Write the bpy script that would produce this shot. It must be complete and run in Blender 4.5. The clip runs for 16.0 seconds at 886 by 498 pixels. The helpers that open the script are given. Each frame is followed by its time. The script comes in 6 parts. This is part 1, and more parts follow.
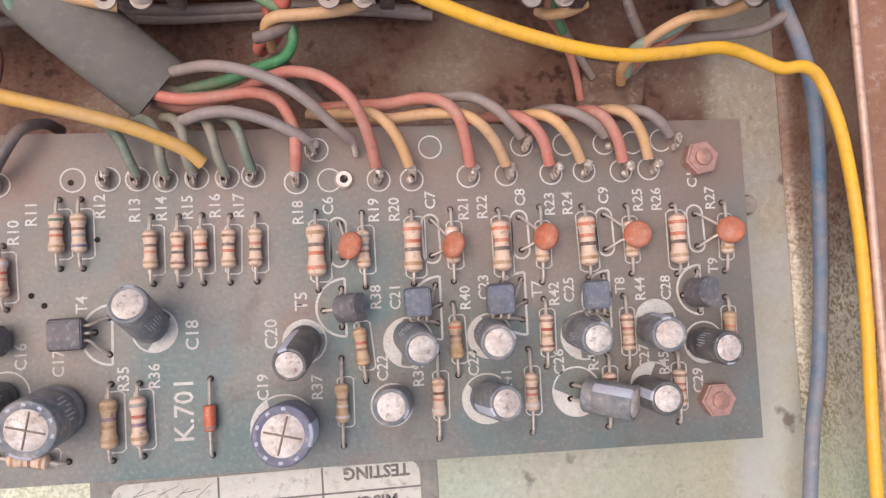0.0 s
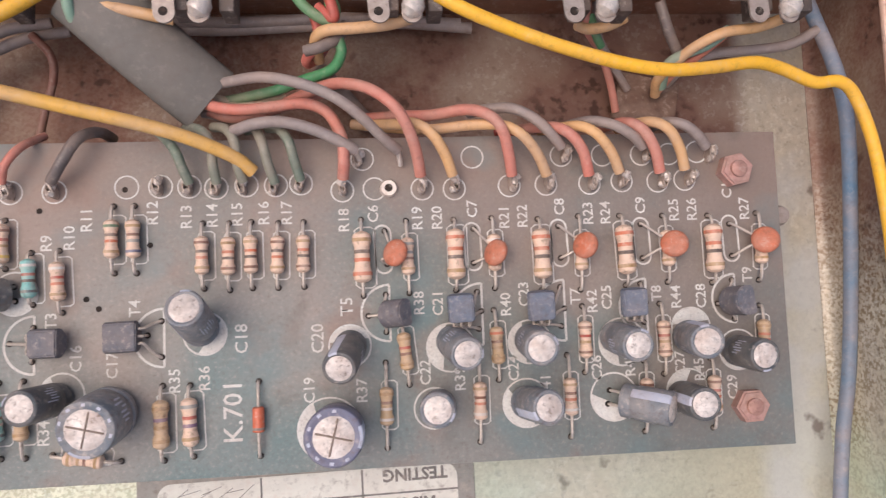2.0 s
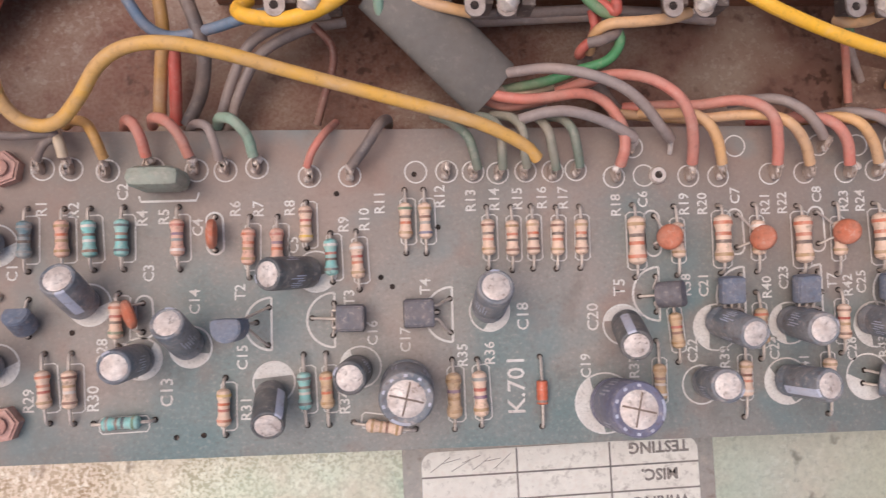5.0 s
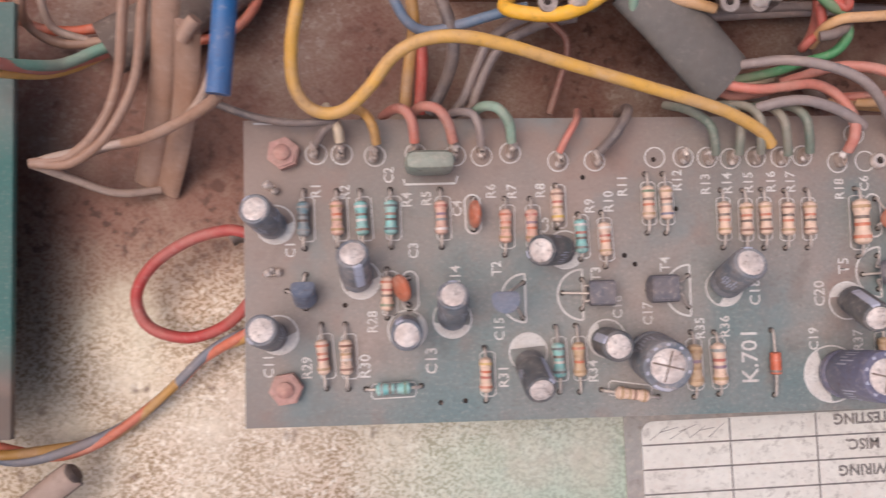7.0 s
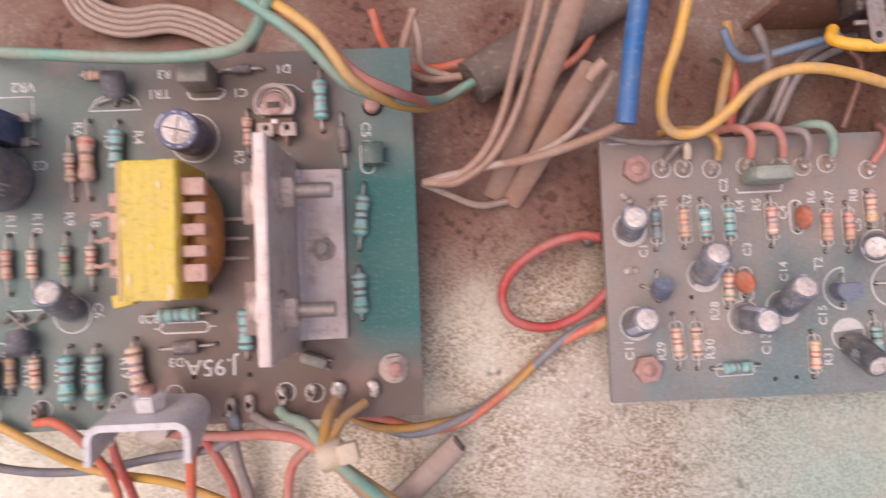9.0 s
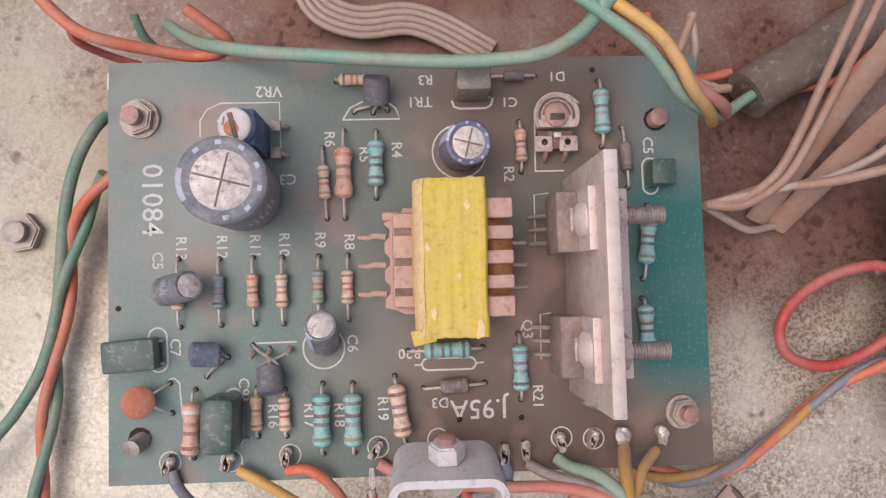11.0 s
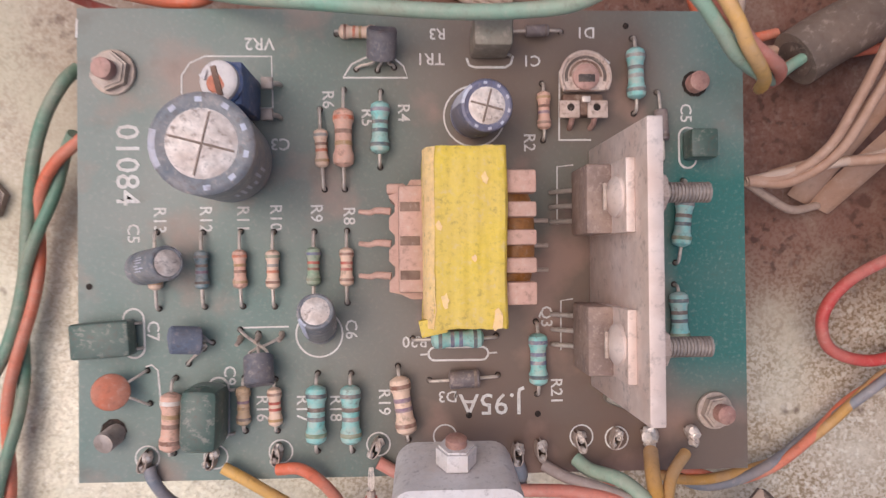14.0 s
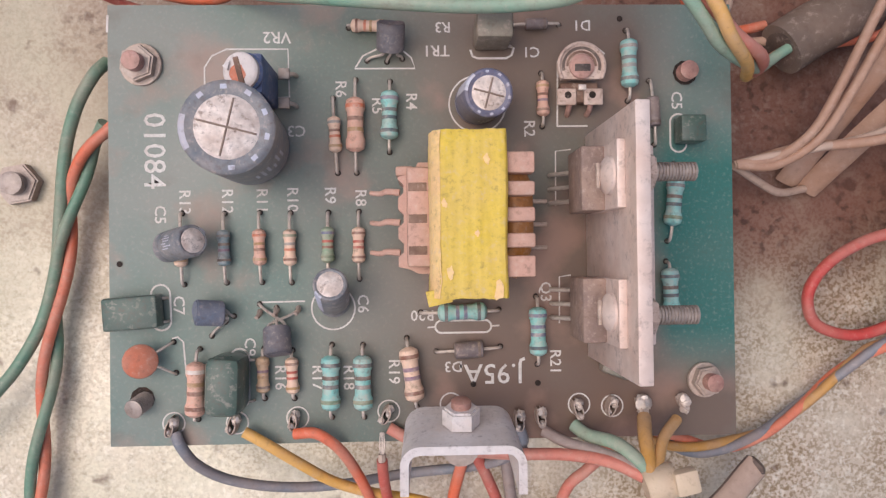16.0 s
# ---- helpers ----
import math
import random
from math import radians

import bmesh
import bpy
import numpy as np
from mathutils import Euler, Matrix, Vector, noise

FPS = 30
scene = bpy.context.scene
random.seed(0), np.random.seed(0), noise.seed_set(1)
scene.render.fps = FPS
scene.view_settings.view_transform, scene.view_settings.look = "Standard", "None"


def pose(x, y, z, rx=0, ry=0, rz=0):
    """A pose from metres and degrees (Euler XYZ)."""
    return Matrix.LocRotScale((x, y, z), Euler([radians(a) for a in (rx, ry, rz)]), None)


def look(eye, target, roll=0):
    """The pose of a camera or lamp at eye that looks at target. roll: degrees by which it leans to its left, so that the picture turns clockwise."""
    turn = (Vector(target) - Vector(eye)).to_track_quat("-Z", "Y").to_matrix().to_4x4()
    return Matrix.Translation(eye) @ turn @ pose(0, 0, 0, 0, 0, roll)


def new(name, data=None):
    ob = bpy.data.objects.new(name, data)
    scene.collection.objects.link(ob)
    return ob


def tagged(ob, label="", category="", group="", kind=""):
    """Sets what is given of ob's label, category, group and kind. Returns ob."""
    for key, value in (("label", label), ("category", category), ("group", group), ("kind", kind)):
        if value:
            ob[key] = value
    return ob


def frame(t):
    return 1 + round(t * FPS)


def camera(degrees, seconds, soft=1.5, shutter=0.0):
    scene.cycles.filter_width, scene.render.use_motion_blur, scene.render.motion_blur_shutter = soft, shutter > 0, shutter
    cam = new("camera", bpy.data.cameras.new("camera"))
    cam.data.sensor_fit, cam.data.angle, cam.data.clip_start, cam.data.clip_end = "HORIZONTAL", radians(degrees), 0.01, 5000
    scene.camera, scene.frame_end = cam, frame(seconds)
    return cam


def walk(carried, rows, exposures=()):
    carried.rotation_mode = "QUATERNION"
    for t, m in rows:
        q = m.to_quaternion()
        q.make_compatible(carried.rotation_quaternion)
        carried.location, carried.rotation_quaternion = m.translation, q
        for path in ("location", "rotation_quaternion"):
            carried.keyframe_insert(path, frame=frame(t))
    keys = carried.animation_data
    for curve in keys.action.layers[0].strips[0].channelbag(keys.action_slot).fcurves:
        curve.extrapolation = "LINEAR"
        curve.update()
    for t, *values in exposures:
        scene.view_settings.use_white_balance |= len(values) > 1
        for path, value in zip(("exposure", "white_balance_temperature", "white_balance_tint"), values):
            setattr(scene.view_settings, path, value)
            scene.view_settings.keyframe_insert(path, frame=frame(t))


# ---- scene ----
cam = camera(63.3, 16.0, 1.3, 0.5)
PATH = [
    (0, 0.02696, 0.01731, 0.13307, 4.209, -5.443, -2.603),
    (0.5, 0.02808, 0.01641, 0.13289, 4.299, -4.969, -2.392),
    (1, 0.02940, 0.01508, 0.13298, 4.746, -5.117, -2.125),
    (1.5, 0.02633, 0.01550, 0.13384, 4.796, -5.136, -2.141),
    (2, 0.02002, 0.01778, 0.13567, 4.577, -5.183, -2.175),
    (2.5, 0.01439, 0.01774, 0.13637, 4.352, -5.038, -1.991),
    (3, 0.00691, 0.01932, 0.13703, 4.179, -5.075, -2.187),
    (3.5, 0.00024, 0.01990, 0.13789, 3.631, -4.993, -2.025),
    (4, -0.01130, 0.01758, 0.13960, 3.360, -4.059, -1.603),
    (4.2, -0.01471, 0.01899, 0.13843, 3.336, -4.462, -1.632),
    (6.3, -0.05171, 0.01641, 0.14179, 2.804, -3.030, -1.014),
    (6.5, -0.05713, 0.01585, 0.14303, 3.012, -3.554, -1.287),
    (7, -0.07089, 0.01589, 0.14523, 2.938, -3.193, -1.231),
    (7.5, -0.08950, 0.01426, 0.15054, 2.892, -2.322, -0.936),
    (8, -0.10945, 0.01174, 0.15261, 2.801, -1.922, -0.674),
    (8.5, -0.12156, 0.01539, 0.15573, 3.003, -1.606, -1.539),
    (9, -0.13904, 0.01832, 0.16634, 2.574, -1.180, -2.325),
    (9.5, -0.16250, 0.02542, 0.16863, 2.028, 0.008, -1.898),
    (10, -0.18934, 0.01976, 0.15168, 1.730, -1.663, -0.642),
    (10.2, -0.19643, 0.02211, 0.15234, 3.868, -2.037, -1.554),
    (12.3, -0.19746, 0.02793, 0.14209, 0.882, -2.250, -1.167),
    (12.5, -0.19769, 0.02957, 0.14302, 0.645, -1.922, -0.828),
    (13, -0.19889, 0.02879, 0.14476, 0.455, -1.819, -0.688),
    (13.5, -0.19934, 0.02812, 0.14618, 0.733, -1.564, -0.658),
    (14, -0.19881, 0.02734, 0.13436, 0.541, -2.454, -0.552),
    (14.5, -0.20102, 0.02531, 0.12714, 0.076, -3.058, -0.439),
    (15, -0.19704, 0.02408, 0.14283, 1.803, -1.455, -0.835),
    (15.5, -0.19842, 0.02447, 0.14378, 0.765, -1.586, -1.043),
    (16, -0.19879, 0.02347, 0.14269, 0.576, -1.820, -0.701),
]
EXPOSURES = [(0, 0.04, 6450, 10), (4, -0.06, 6480, 13), (6.5, -0.12, 6460, 14), (8.5, -0.04, 6580, 22), (9.5, 0.10, 6250, 15), (10, 0.0, 6100, 11), (12.5, -0.20, 6330, 13), (14, -0.12, 6330, 13), (14.5, -0.18, 6330, 13), (15, -0.12, 6330, 12), (16, -0.12, 6330, 12)]
walk(cam, [(t, pose(x, y, z, rx, ry, rz)) for t, x, y, z, rx, ry, rz in PATH], EXPOSURES)

# ---- light ----
world = bpy.data.worlds.new("sky")
scene.world = world
world.use_nodes = True
wn = world.node_tree.nodes
sky = wn.new("ShaderNodeTexSky")
sky.sky_type = "NISHITA"
sky.sun_disc = False
sky.sun_elevation, sky.sun_rotation = radians(66), radians(-80)
sky.air_density, sky.dust_density = 1.0, 4.0
wn["Background"].inputs["Strength"].default_value = 0.15
world.node_tree.links.new(sky.outputs["Color"], wn["Background"].inputs["Color"])
sun = new("sun", bpy.data.lights.new("sun", "SUN"))
sun.data.energy, sun.data.angle, sun.data.color = 1.6, radians(60), (1.0, 0.93, 0.90)
sun.matrix_world = look((-0.17, -0.03, 0.50), (0, 0, 0))

S = 0.001  # lengths below are millimetres
FLOOR, B1, B2 = -5.0, 10.0, 11.9


# ---- materials ----
def lin(r, g, b):
    return tuple(((v / 255 + 0.055) / 1.055) ** 2.4 if v > 10 else v / 255 / 12.92 for v in (r, g, b)) + (1,)


def mat(name, rgb, rough=0.6, metal=0.0, vary=0.25, dust=0.25, grain=900.0, patch=140.0, bump=0.15, dust_rgb=(176, 148, 130), spec=0.35, grime=0.45):
    """Painted, plastic or metal surface with fine grain, soft mottling and a film of brown dust."""
    m = bpy.data.materials.new(name)
    m.use_nodes = True
    n, k = m.node_tree.nodes, m.node_tree.links
    b = n["Principled BSDF"]
    b.inputs["Metallic"].default_value = metal
    b.inputs["Specular IOR Level"].default_value = spec
    tc, oi = n.new("ShaderNodeTexCoord"), n.new("ShaderNodeObjectInfo")
    add = n.new("ShaderNodeVectorMath")
    add.operation = "MULTIPLY_ADD"
    add.inputs[1].default_value = (0.37, 0.71, 0.53)
    comb = n.new("ShaderNodeCombineXYZ")
    for i in range(3):
        k.new(oi.outputs["Random"], comb.inputs[i])
    k.new(comb.outputs[0], add.inputs[0])
    k.new(tc.outputs["Object"], add.inputs[2])
    fine, soft = n.new("ShaderNodeTexNoise"), n.new("ShaderNodeTexNoise")
    fine.inputs["Scale"].default_value, fine.inputs["Detail"].default_value = grain, 4
    soft.inputs["Scale"].default_value, soft.inputs["Detail"].default_value = patch, 5
    for t in (fine, soft):
        k.new(add.outputs[0], t.inputs["Vector"])
    hsv = n.new("ShaderNodeHueSaturation")
    hsv.inputs["Color"].default_value = lin(*rgb)
    mr = n.new("ShaderNodeMapRange")
    mr.inputs["From Min"].default_value, mr.inputs["From Max"].default_value = 0.3, 0.7
    mr.inputs["To Min"].default_value, mr.inputs["To Max"].default_value = 1 - vary, 1 + vary
    k.new(fine.outputs["Fac"], mr.inputs["Value"])
    k.new(mr.outputs[0], hsv.inputs["Value"])
    dr = n.new("ShaderNodeMapRange")
    dr.inputs["From Min"].default_value, dr.inputs["From Max"].default_value = 0.35, 0.68
    dr.inputs["To Min"].default_value, dr.inputs["To Max"].default_value = dust * 0.35, min(1.0, dust * 1.6)
    k.new(soft.outputs["Fac"], dr.inputs["Value"])
    mix = n.new("ShaderNodeMixRGB")
    mix.inputs["Color2"].default_value = lin(*dust_rgb)
    k.new(dr.outputs[0], mix.inputs["Fac"])
    k.new(hsv.outputs["Color"], mix.inputs["Color1"])
    speck = n.new("ShaderNodeTexNoise")
    speck.inputs["Scale"].default_value, speck.inputs["Detail"].default_value, speck.inputs["Roughness"].default_value = grain * 0.9, 5, 0.7
    k.new(add.outputs[0], speck.inputs["Vector"])
    sr = n.new("ShaderNodeMapRange")
    sr.inputs["From Min"].default_value, sr.inputs["From Max"].default_value = 0.54, 0.70
    sr.inputs["To Max"].default_value = grime
    k.new(speck.outputs["Fac"], sr.inputs["Value"])
    mix2 = n.new("ShaderNodeMixRGB")
    mix2.inputs["Color2"].default_value = lin(104, 78, 64)
    k.new(sr.outputs[0], mix2.inputs["Fac"])
    k.new(mix.outputs["Color"], mix2.inputs["Color1"])
    pr = n.new("ShaderNodeMapRange")
    pr.inputs["From Min"].default_value, pr.inputs["From Max"].default_value = 0.46, 0.32
    pr.inputs["To Max"].default_value = grime * 0.75
    k.new(speck.outputs["Fac"], pr.inputs["Value"])
    mix3 = n.new("ShaderNodeMixRGB")
    mix3.inputs["Color2"].default_value = lin(206, 184, 168)
    k.new(pr.outputs[0], mix3.inputs["Fac"])
    k.new(mix2.outputs["Color"], mix3.inputs["Color1"])
    k.new(mix3.outputs["Color"], b.inputs["Base Color"])
    rr = n.new("ShaderNodeMapRange")
    rr.inputs["To Min"].default_value, rr.inputs["To Max"].default_value = max(0.05, rough - 0.12), min(1, rough + 0.15)
    k.new(soft.outputs["Fac"], rr.inputs["Value"])
    k.new(rr.outputs[0], b.inputs["Roughness"])
    bp = n.new("ShaderNodeBump")
    bp.inputs["Strength"].default_value, bp.inputs["Distance"].default_value = bump, 0.0002
    k.new(fine.outputs["Fac"], bp.inputs["Height"])
    k.new(bp.outputs["Normal"], b.inputs["Normal"])
    return m


def floor_material():
    """Zinc-plated sheet: pale and finely spotted with corrosion in front, brown with rust and painted shade towards the
    back.
    """
    m = mat("zinc_floor", (214, 202, 184), 0.5, 0.3, 0.12, 0.15, 700, 60, 0.25)
    n, k = m.node_tree.nodes, m.node_tree.links
    b = n["Principled BSDF"]
    base = b.inputs["Base Color"].links[0].from_socket
    tc = n.new("ShaderNodeTexCoord")
    spots, big, clouds = n.new("ShaderNodeTexNoise"), n.new("ShaderNodeTexNoise"), n.new("ShaderNodeTexNoise")
    for t, s, d in ((spots, 1450, 3), (big, 55, 4), (clouds, 16, 5)):
        t.inputs["Scale"].default_value, t.inputs["Detail"].default_value = s, d
        k.new(tc.outputs["Object"], t.inputs["Vector"])

    def ramp(sock, a, c):
        r = n.new("ShaderNodeMapRange")
        r.inputs["From Min"].default_value, r.inputs["From Max"].default_value = a, c
        k.new(sock, r.inputs["Value"])
        return r.outputs[0]

    def math_node(op, u, v):
        x = n.new("ShaderNodeMath")
        x.operation = op
        x.use_clamp = True
        for i, w in enumerate((u, v)):
            if isinstance(w, float):
                x.inputs[i].default_value = w
            else:
                k.new(w, x.inputs[i])
        return x.outputs[0]

    def blend(fac, one, rgb):
        x = n.new("ShaderNodeMixRGB")
        k.new(fac, x.inputs["Fac"])
        k.new(one, x.inputs["Color1"])
        x.inputs["Color2"].default_value = lin(*rgb)
        return x.outputs["Color"]

    sep = n.new("ShaderNodeSeparateXYZ")
    k.new(tc.outputs["Object"], sep.inputs[0])
    # yellowish-green passivation film, then fine brown corrosion and white flecks
    cl = ramp(clouds.outputs["Fac"], 0.35, 0.65)
    col = blend(math_node("MULTIPLY", cl, 0.5), base, (196, 200, 168))
    # brown dust lying between the boards
    lain = math_node("MULTIPLY", math_node("MULTIPLY", ramp(sep.outputs["X"], -0.245, -0.165), ramp(sep.outputs["X"], -0.03, -0.09)), math_node("MULTIPLY", ramp(big.outputs["Fac"], 0.2, 0.75), 0.75))
    col = blend(lain, col, (184, 158, 136))
    col = blend(math_node("MULTIPLY", math_node("MULTIPLY", ramp(spots.outputs["Fac"], 0.46, 0.58), ramp(big.outputs["Fac"], 0.30, 0.55)), math_node("MULTIPLY", math_node("ADD", math_node("MULTIPLY", ramp(sep.outputs["X"], -0.26, -0.15), 0.56), 0.28), math_node("ADD", math_node("MULTIPLY", ramp(sep.outputs["X"], 0.045, 0.015), 0.85), 0.15))), col, (138, 114, 84))
    # rust film towards the back of the chassis, its brown deepened for shade, with a cloudy edge
    # less rust colour at the west end, kept pale for the stronger light there
    west = ramp(sep.outputs["X"], -0.275, -0.235)
    rust = math_node("ADD", math_node("MULTIPLY", ramp(sep.outputs["Y"], 0.0, 0.058), 1.0), math_node("MULTIPLY", cl, 0.36))
    rust = math_node("MULTIPLY", ramp(rust, 0.32, 0.85), 0.92)
    rust = math_node("MULTIPLY", rust, math_node("ADD", math_node("MULTIPLY", west, 0.65), 0.35))
    # white zinc crust beside the board at the east end
    east = math_node("MULTIPLY", ramp(sep.outputs["X"], 0.0945, 0.0985), ramp(math_node("ADD", math_node("MULTIPLY", sep.outputs["Y"], -1.0), math_node("ADD", math_node("MULTIPLY", cl, 0.012), 0.068)), 0.02, 0.03))
    rust = math_node("MULTIPLY", rust, math_node("SUBTRACT", 1.0, math_node("MULTIPLY", east, 0.8)))
    rust = math_node("MULTIPLY", rust, math_node("ADD", math_node("MULTIPLY", ramp(big.outputs["Fac"], 0.32, 0.58), 0.35), 0.70))
    col = blend(rust, col, (122, 82, 68))
    fleck = n.new("ShaderNodeTexNoise")
    fleck.inputs["Scale"].default_value, fleck.inputs["Detail"].default_value = 900, 2
    k.new(tc.outputs["Object"], fleck.inputs["Vector"])
    col = blend(math_node("MULTIPLY", math_node("MULTIPLY", ramp(fleck.outputs["Fac"], 0.55, 0.66), ramp(clouds.outputs["Fac"], 0.62, 0.42)), math_node("SUBTRACT", 0.5, math_node("MULTIPLY", rust, 0.48))), col, (232, 226, 212))
    col = blend(math_node("MULTIPLY", math_node("MULTIPLY", east, ramp(big.outputs["Fac"], 0.4, 0.6)), 0.6), col, (206, 206, 206))
    dark = n.new("ShaderNodeTexNoise")
    dark.inputs["Scale"].default_value, dark.inputs["Detail"].default_value = 170, 3
    k.new(tc.outputs["Object"], dark.inputs["Vector"])
    col = blend(math_node("MULTIPLY", ramp(dark.outputs["Fac"], 0.65, 0.73), 0.65), col, (84, 52, 42))
    # dark rust spots in clusters where the zinc has gone
    pit = n.new("ShaderNodeTexNoise")
    pit.inputs["Scale"].default_value, pit.inputs["Detail"].default_value = 420, 4
    k.new(tc.outputs["Object"], pit.inputs["Vector"])
    col = blend(math_node("MULTIPLY", math_node("MULTIPLY", ramp(pit.outputs["Fac"], 0.52, 0.64), ramp(big.outputs["Fac"], 0.5, 0.62)), math_node("MULTIPLY", rust, 0.85)), col, (70, 46, 38))
    # pale green chromate film, thickest along the front of the long board
    film = math_node("MULTIPLY", ramp(sep.outputs["Y"], -0.006, -0.019), ramp(big.outputs["Fac"], 0.28, 0.52))
    film = math_node("MULTIPLY", film, math_node("MULTIPLY", ramp(sep.outputs["X"], -0.085, -0.05), ramp(sep.outputs["X"], 0.09, 0.02)))
    col = blend(math_node("MULTIPLY", film, 0.52), col, (190, 214, 190))
    k.new(col, b.inputs["Base Color"])
    rough = b.inputs["Roughness"].links[0].from_socket
    k.new(math_node("SUBTRACT", rough, math_node("MULTIPLY", film, 0.16)), b.inputs["Roughness"])
    return m


def dirty_board(m, clean_box, layers):
    """Adds cloudy films of dirt to a board: each layer is a colour, its least and most strength, its scale and the gradients (axis, from, to) that place it."""
    n, k = m.node_tree.nodes, m.node_tree.links
    b = n["Principled BSDF"]
    tc, sep = n.new("ShaderNodeTexCoord"), n.new("ShaderNodeSeparateXYZ")
    k.new(tc.outputs["Object"], sep.inputs[0])

    def ramp(sock, lo, hi, bottom=0.0, top=1.0):
        r = n.new("ShaderNodeMapRange")
        for key, v in (("From Min", lo), ("From Max", hi), ("To Min", bottom), ("To Max", top)):
            r.inputs[key].default_value = v
        k.new(sock, r.inputs["Value"])
        return r.outputs[0]

    def times(u, v):
        x = n.new("ShaderNodeMath")
        x.operation, x.use_clamp = "MULTIPLY", True
        k.new(u, x.inputs[0])
        k.new(v, x.inputs[1])
        return x.outputs[0]

    spared = None
    for axis, lo, hi in clean_box:
        g = ramp(sep.outputs[axis], lo, hi)
        spared = g if spared is None else times(spared, g)
    col = b.inputs["Base Color"].links[0].from_socket
    for rgb, least, most, scale, from_to, places in layers:
        cloud = n.new("ShaderNodeTexNoise")
        cloud.inputs["Scale"].default_value, cloud.inputs["Detail"].default_value = scale, 5
        k.new(tc.outputs["Object"], cloud.inputs["Vector"])
        fac = ramp(cloud.outputs["Fac"], *from_to, least, most)
        for axis, lo, hi in places:
            fac = times(fac, ramp(sep.outputs[axis], lo, hi))
        if spared is not None:
            fac = times(fac, ramp(spared, 0.0, 1.0, 1.0, 0.06))
        x = n.new("ShaderNodeMixRGB")
        k.new(fac, x.inputs["Fac"])
        k.new(col, x.inputs["Color1"])
        x.inputs["Color2"].default_value = lin(*rgb)
        col = x.outputs["Color"]
    k.new(col, b.inputs["Base Color"])
    return m


M_FLOOR = floor_material()
M_WALL = mat("rusty_wall", (136, 92, 70), 0.6, 0.0, 0.12, 0.35, 500, 45, 0.2, (168, 126, 102))
M_WORN = mat("worn_edge", (226, 190, 170), 0.45, 0.2, 0.15, 0.3, 700, 160, 0.2, (176, 124, 98))
# grey-green lacquer, bluer where it was wiped, brown with dust along the back and at both ends
M_B1 = dirty_board(mat("grey_green_board", (86, 118, 118), 0.55, 0.0, 0.10, 0.52, 1500, 36, 0.05, (168, 148, 136), 0.4, 0.34), [],
                   [((148, 122, 108), .25, .75, 30, (.3, .6), [("Y", -0.008, 0.024)]), ((124, 104, 92), .15, .55, 36, (.3, .65), [("X", 0.015, 0.085)]),
                    ((150, 124, 110), .20, .60, 40, (.3, .6), [("X", -0.055, -0.095)]), ((100, 130, 132), 0, .40, 55, (.55, .68), []),
                    ((150, 112, 96), 0, .40, 85, (.58, .72), []), ((96, 84, 76), 0, .30, 160, (.60, .74), [])])
# teal lacquer, clean along the east strip; grey-pink dust, brown flux in the middle and along the tags, rosy halos
M_B2 = dirty_board(mat("green_board", (16, 106, 96), 0.5, 0.0, 0.06, 0.10, 1600, 40, 0.05, (150, 138, 126), 0.4, 0.26),
                   [("X", 0.0395, 0.045), ("Y", -0.031, -0.020), ("Y", 0.021, 0.010)],
                   [((172, 156, 146), .18, .56, 26, (.34, .66), []), ((176, 160, 150), .12, .30, 40, (.3, .7), [("X", -0.015, -0.055)]),
                    ((118, 92, 78), .32, .82, 30, (.28, .52), [("X", -0.030, 0.012), ("X", 0.048, 0.038)]),
                    ((112, 88, 74), .35, .85, 34, (.28, .52), [("Y", -0.016, -0.032), ("X", -0.020, 0.010)]),
                    ((170, 134, 118), 0, .55, 62, (.55, .68), []), ((112, 96, 84), 0, .30, 150, (.58, .72), [])])
M_SILK = mat("white_print", (218, 214, 206), 0.7, 0.0, 0.10, 0.25, 2500, 220, 0.0)
# near-black colour for the shade inside holes, eyelets and bores
M_HOLE = mat("hole_shade", (26, 20, 17), 0.9, 0, 0.1, 0.05)
M_TIN = mat("tinned_lead", (188, 174, 162), 0.5, 0.4, 0.2, 0.34, 900, 420, 0.3, (206, 188, 172))
M_SOLDER = mat("solder", (222, 208, 196), 0.4, 0.35, 0.2, 0.2, 1200, 300, 0.5)
M_TAG = mat("oxidised_tag", (182, 164, 150), 0.55, 0.2, 0.25, 0.3, 900, 300, 0.3)
M_COPPER = mat("coppery_bolt", (176, 124, 112), 0.5, 0.3, 0.15, 0.3, 900, 250, 0.2)
M_NUT = mat("rusted_nut", (184, 138, 128), 0.6, 0.2, 0.15, 0.35, 900, 250, 0.25)
M_STEEL = mat("dull_steel", (160, 148, 140), 0.5, 0.4, 0.12, 0.25, 900, 200, 0.15)
M_ALU = mat("brushed_aluminium", (222, 206, 196), 0.5, 0.25, 0.1, 0.40, 500, 120, 0.15, (206, 172, 154))
M_DUCT = mat("dusty_duct", (100, 87, 78), 0.75, 0, 0.1, 0.4, 600, 60, 0.2, (150, 126, 110))
M_RING = mat("dirty_ceramic", (208, 186, 172), 0.6, 0, 0.1, 0.3, 1400, 300, 0.2, (150, 112, 90), 0.35, 0.8)
M_SLEEVE = mat("slate_sleeve", (92, 102, 112), 0.42, 0.0, 0.14, 0.42, 900, 260, 0.08, (166, 154, 146), 0.35, 0.6)
M_SLEEVE_D = mat("dark_sleeve", (60, 68, 74), 0.4, 0.0, 0.14, 0.36, 900, 260, 0.05, (150, 138, 128))
M_SLEEVE_B = mat("violet_sleeve", (100, 102, 126), 0.38, 0.0, 0.08, 0.25, 900, 180, 0.05, (150, 134, 128))
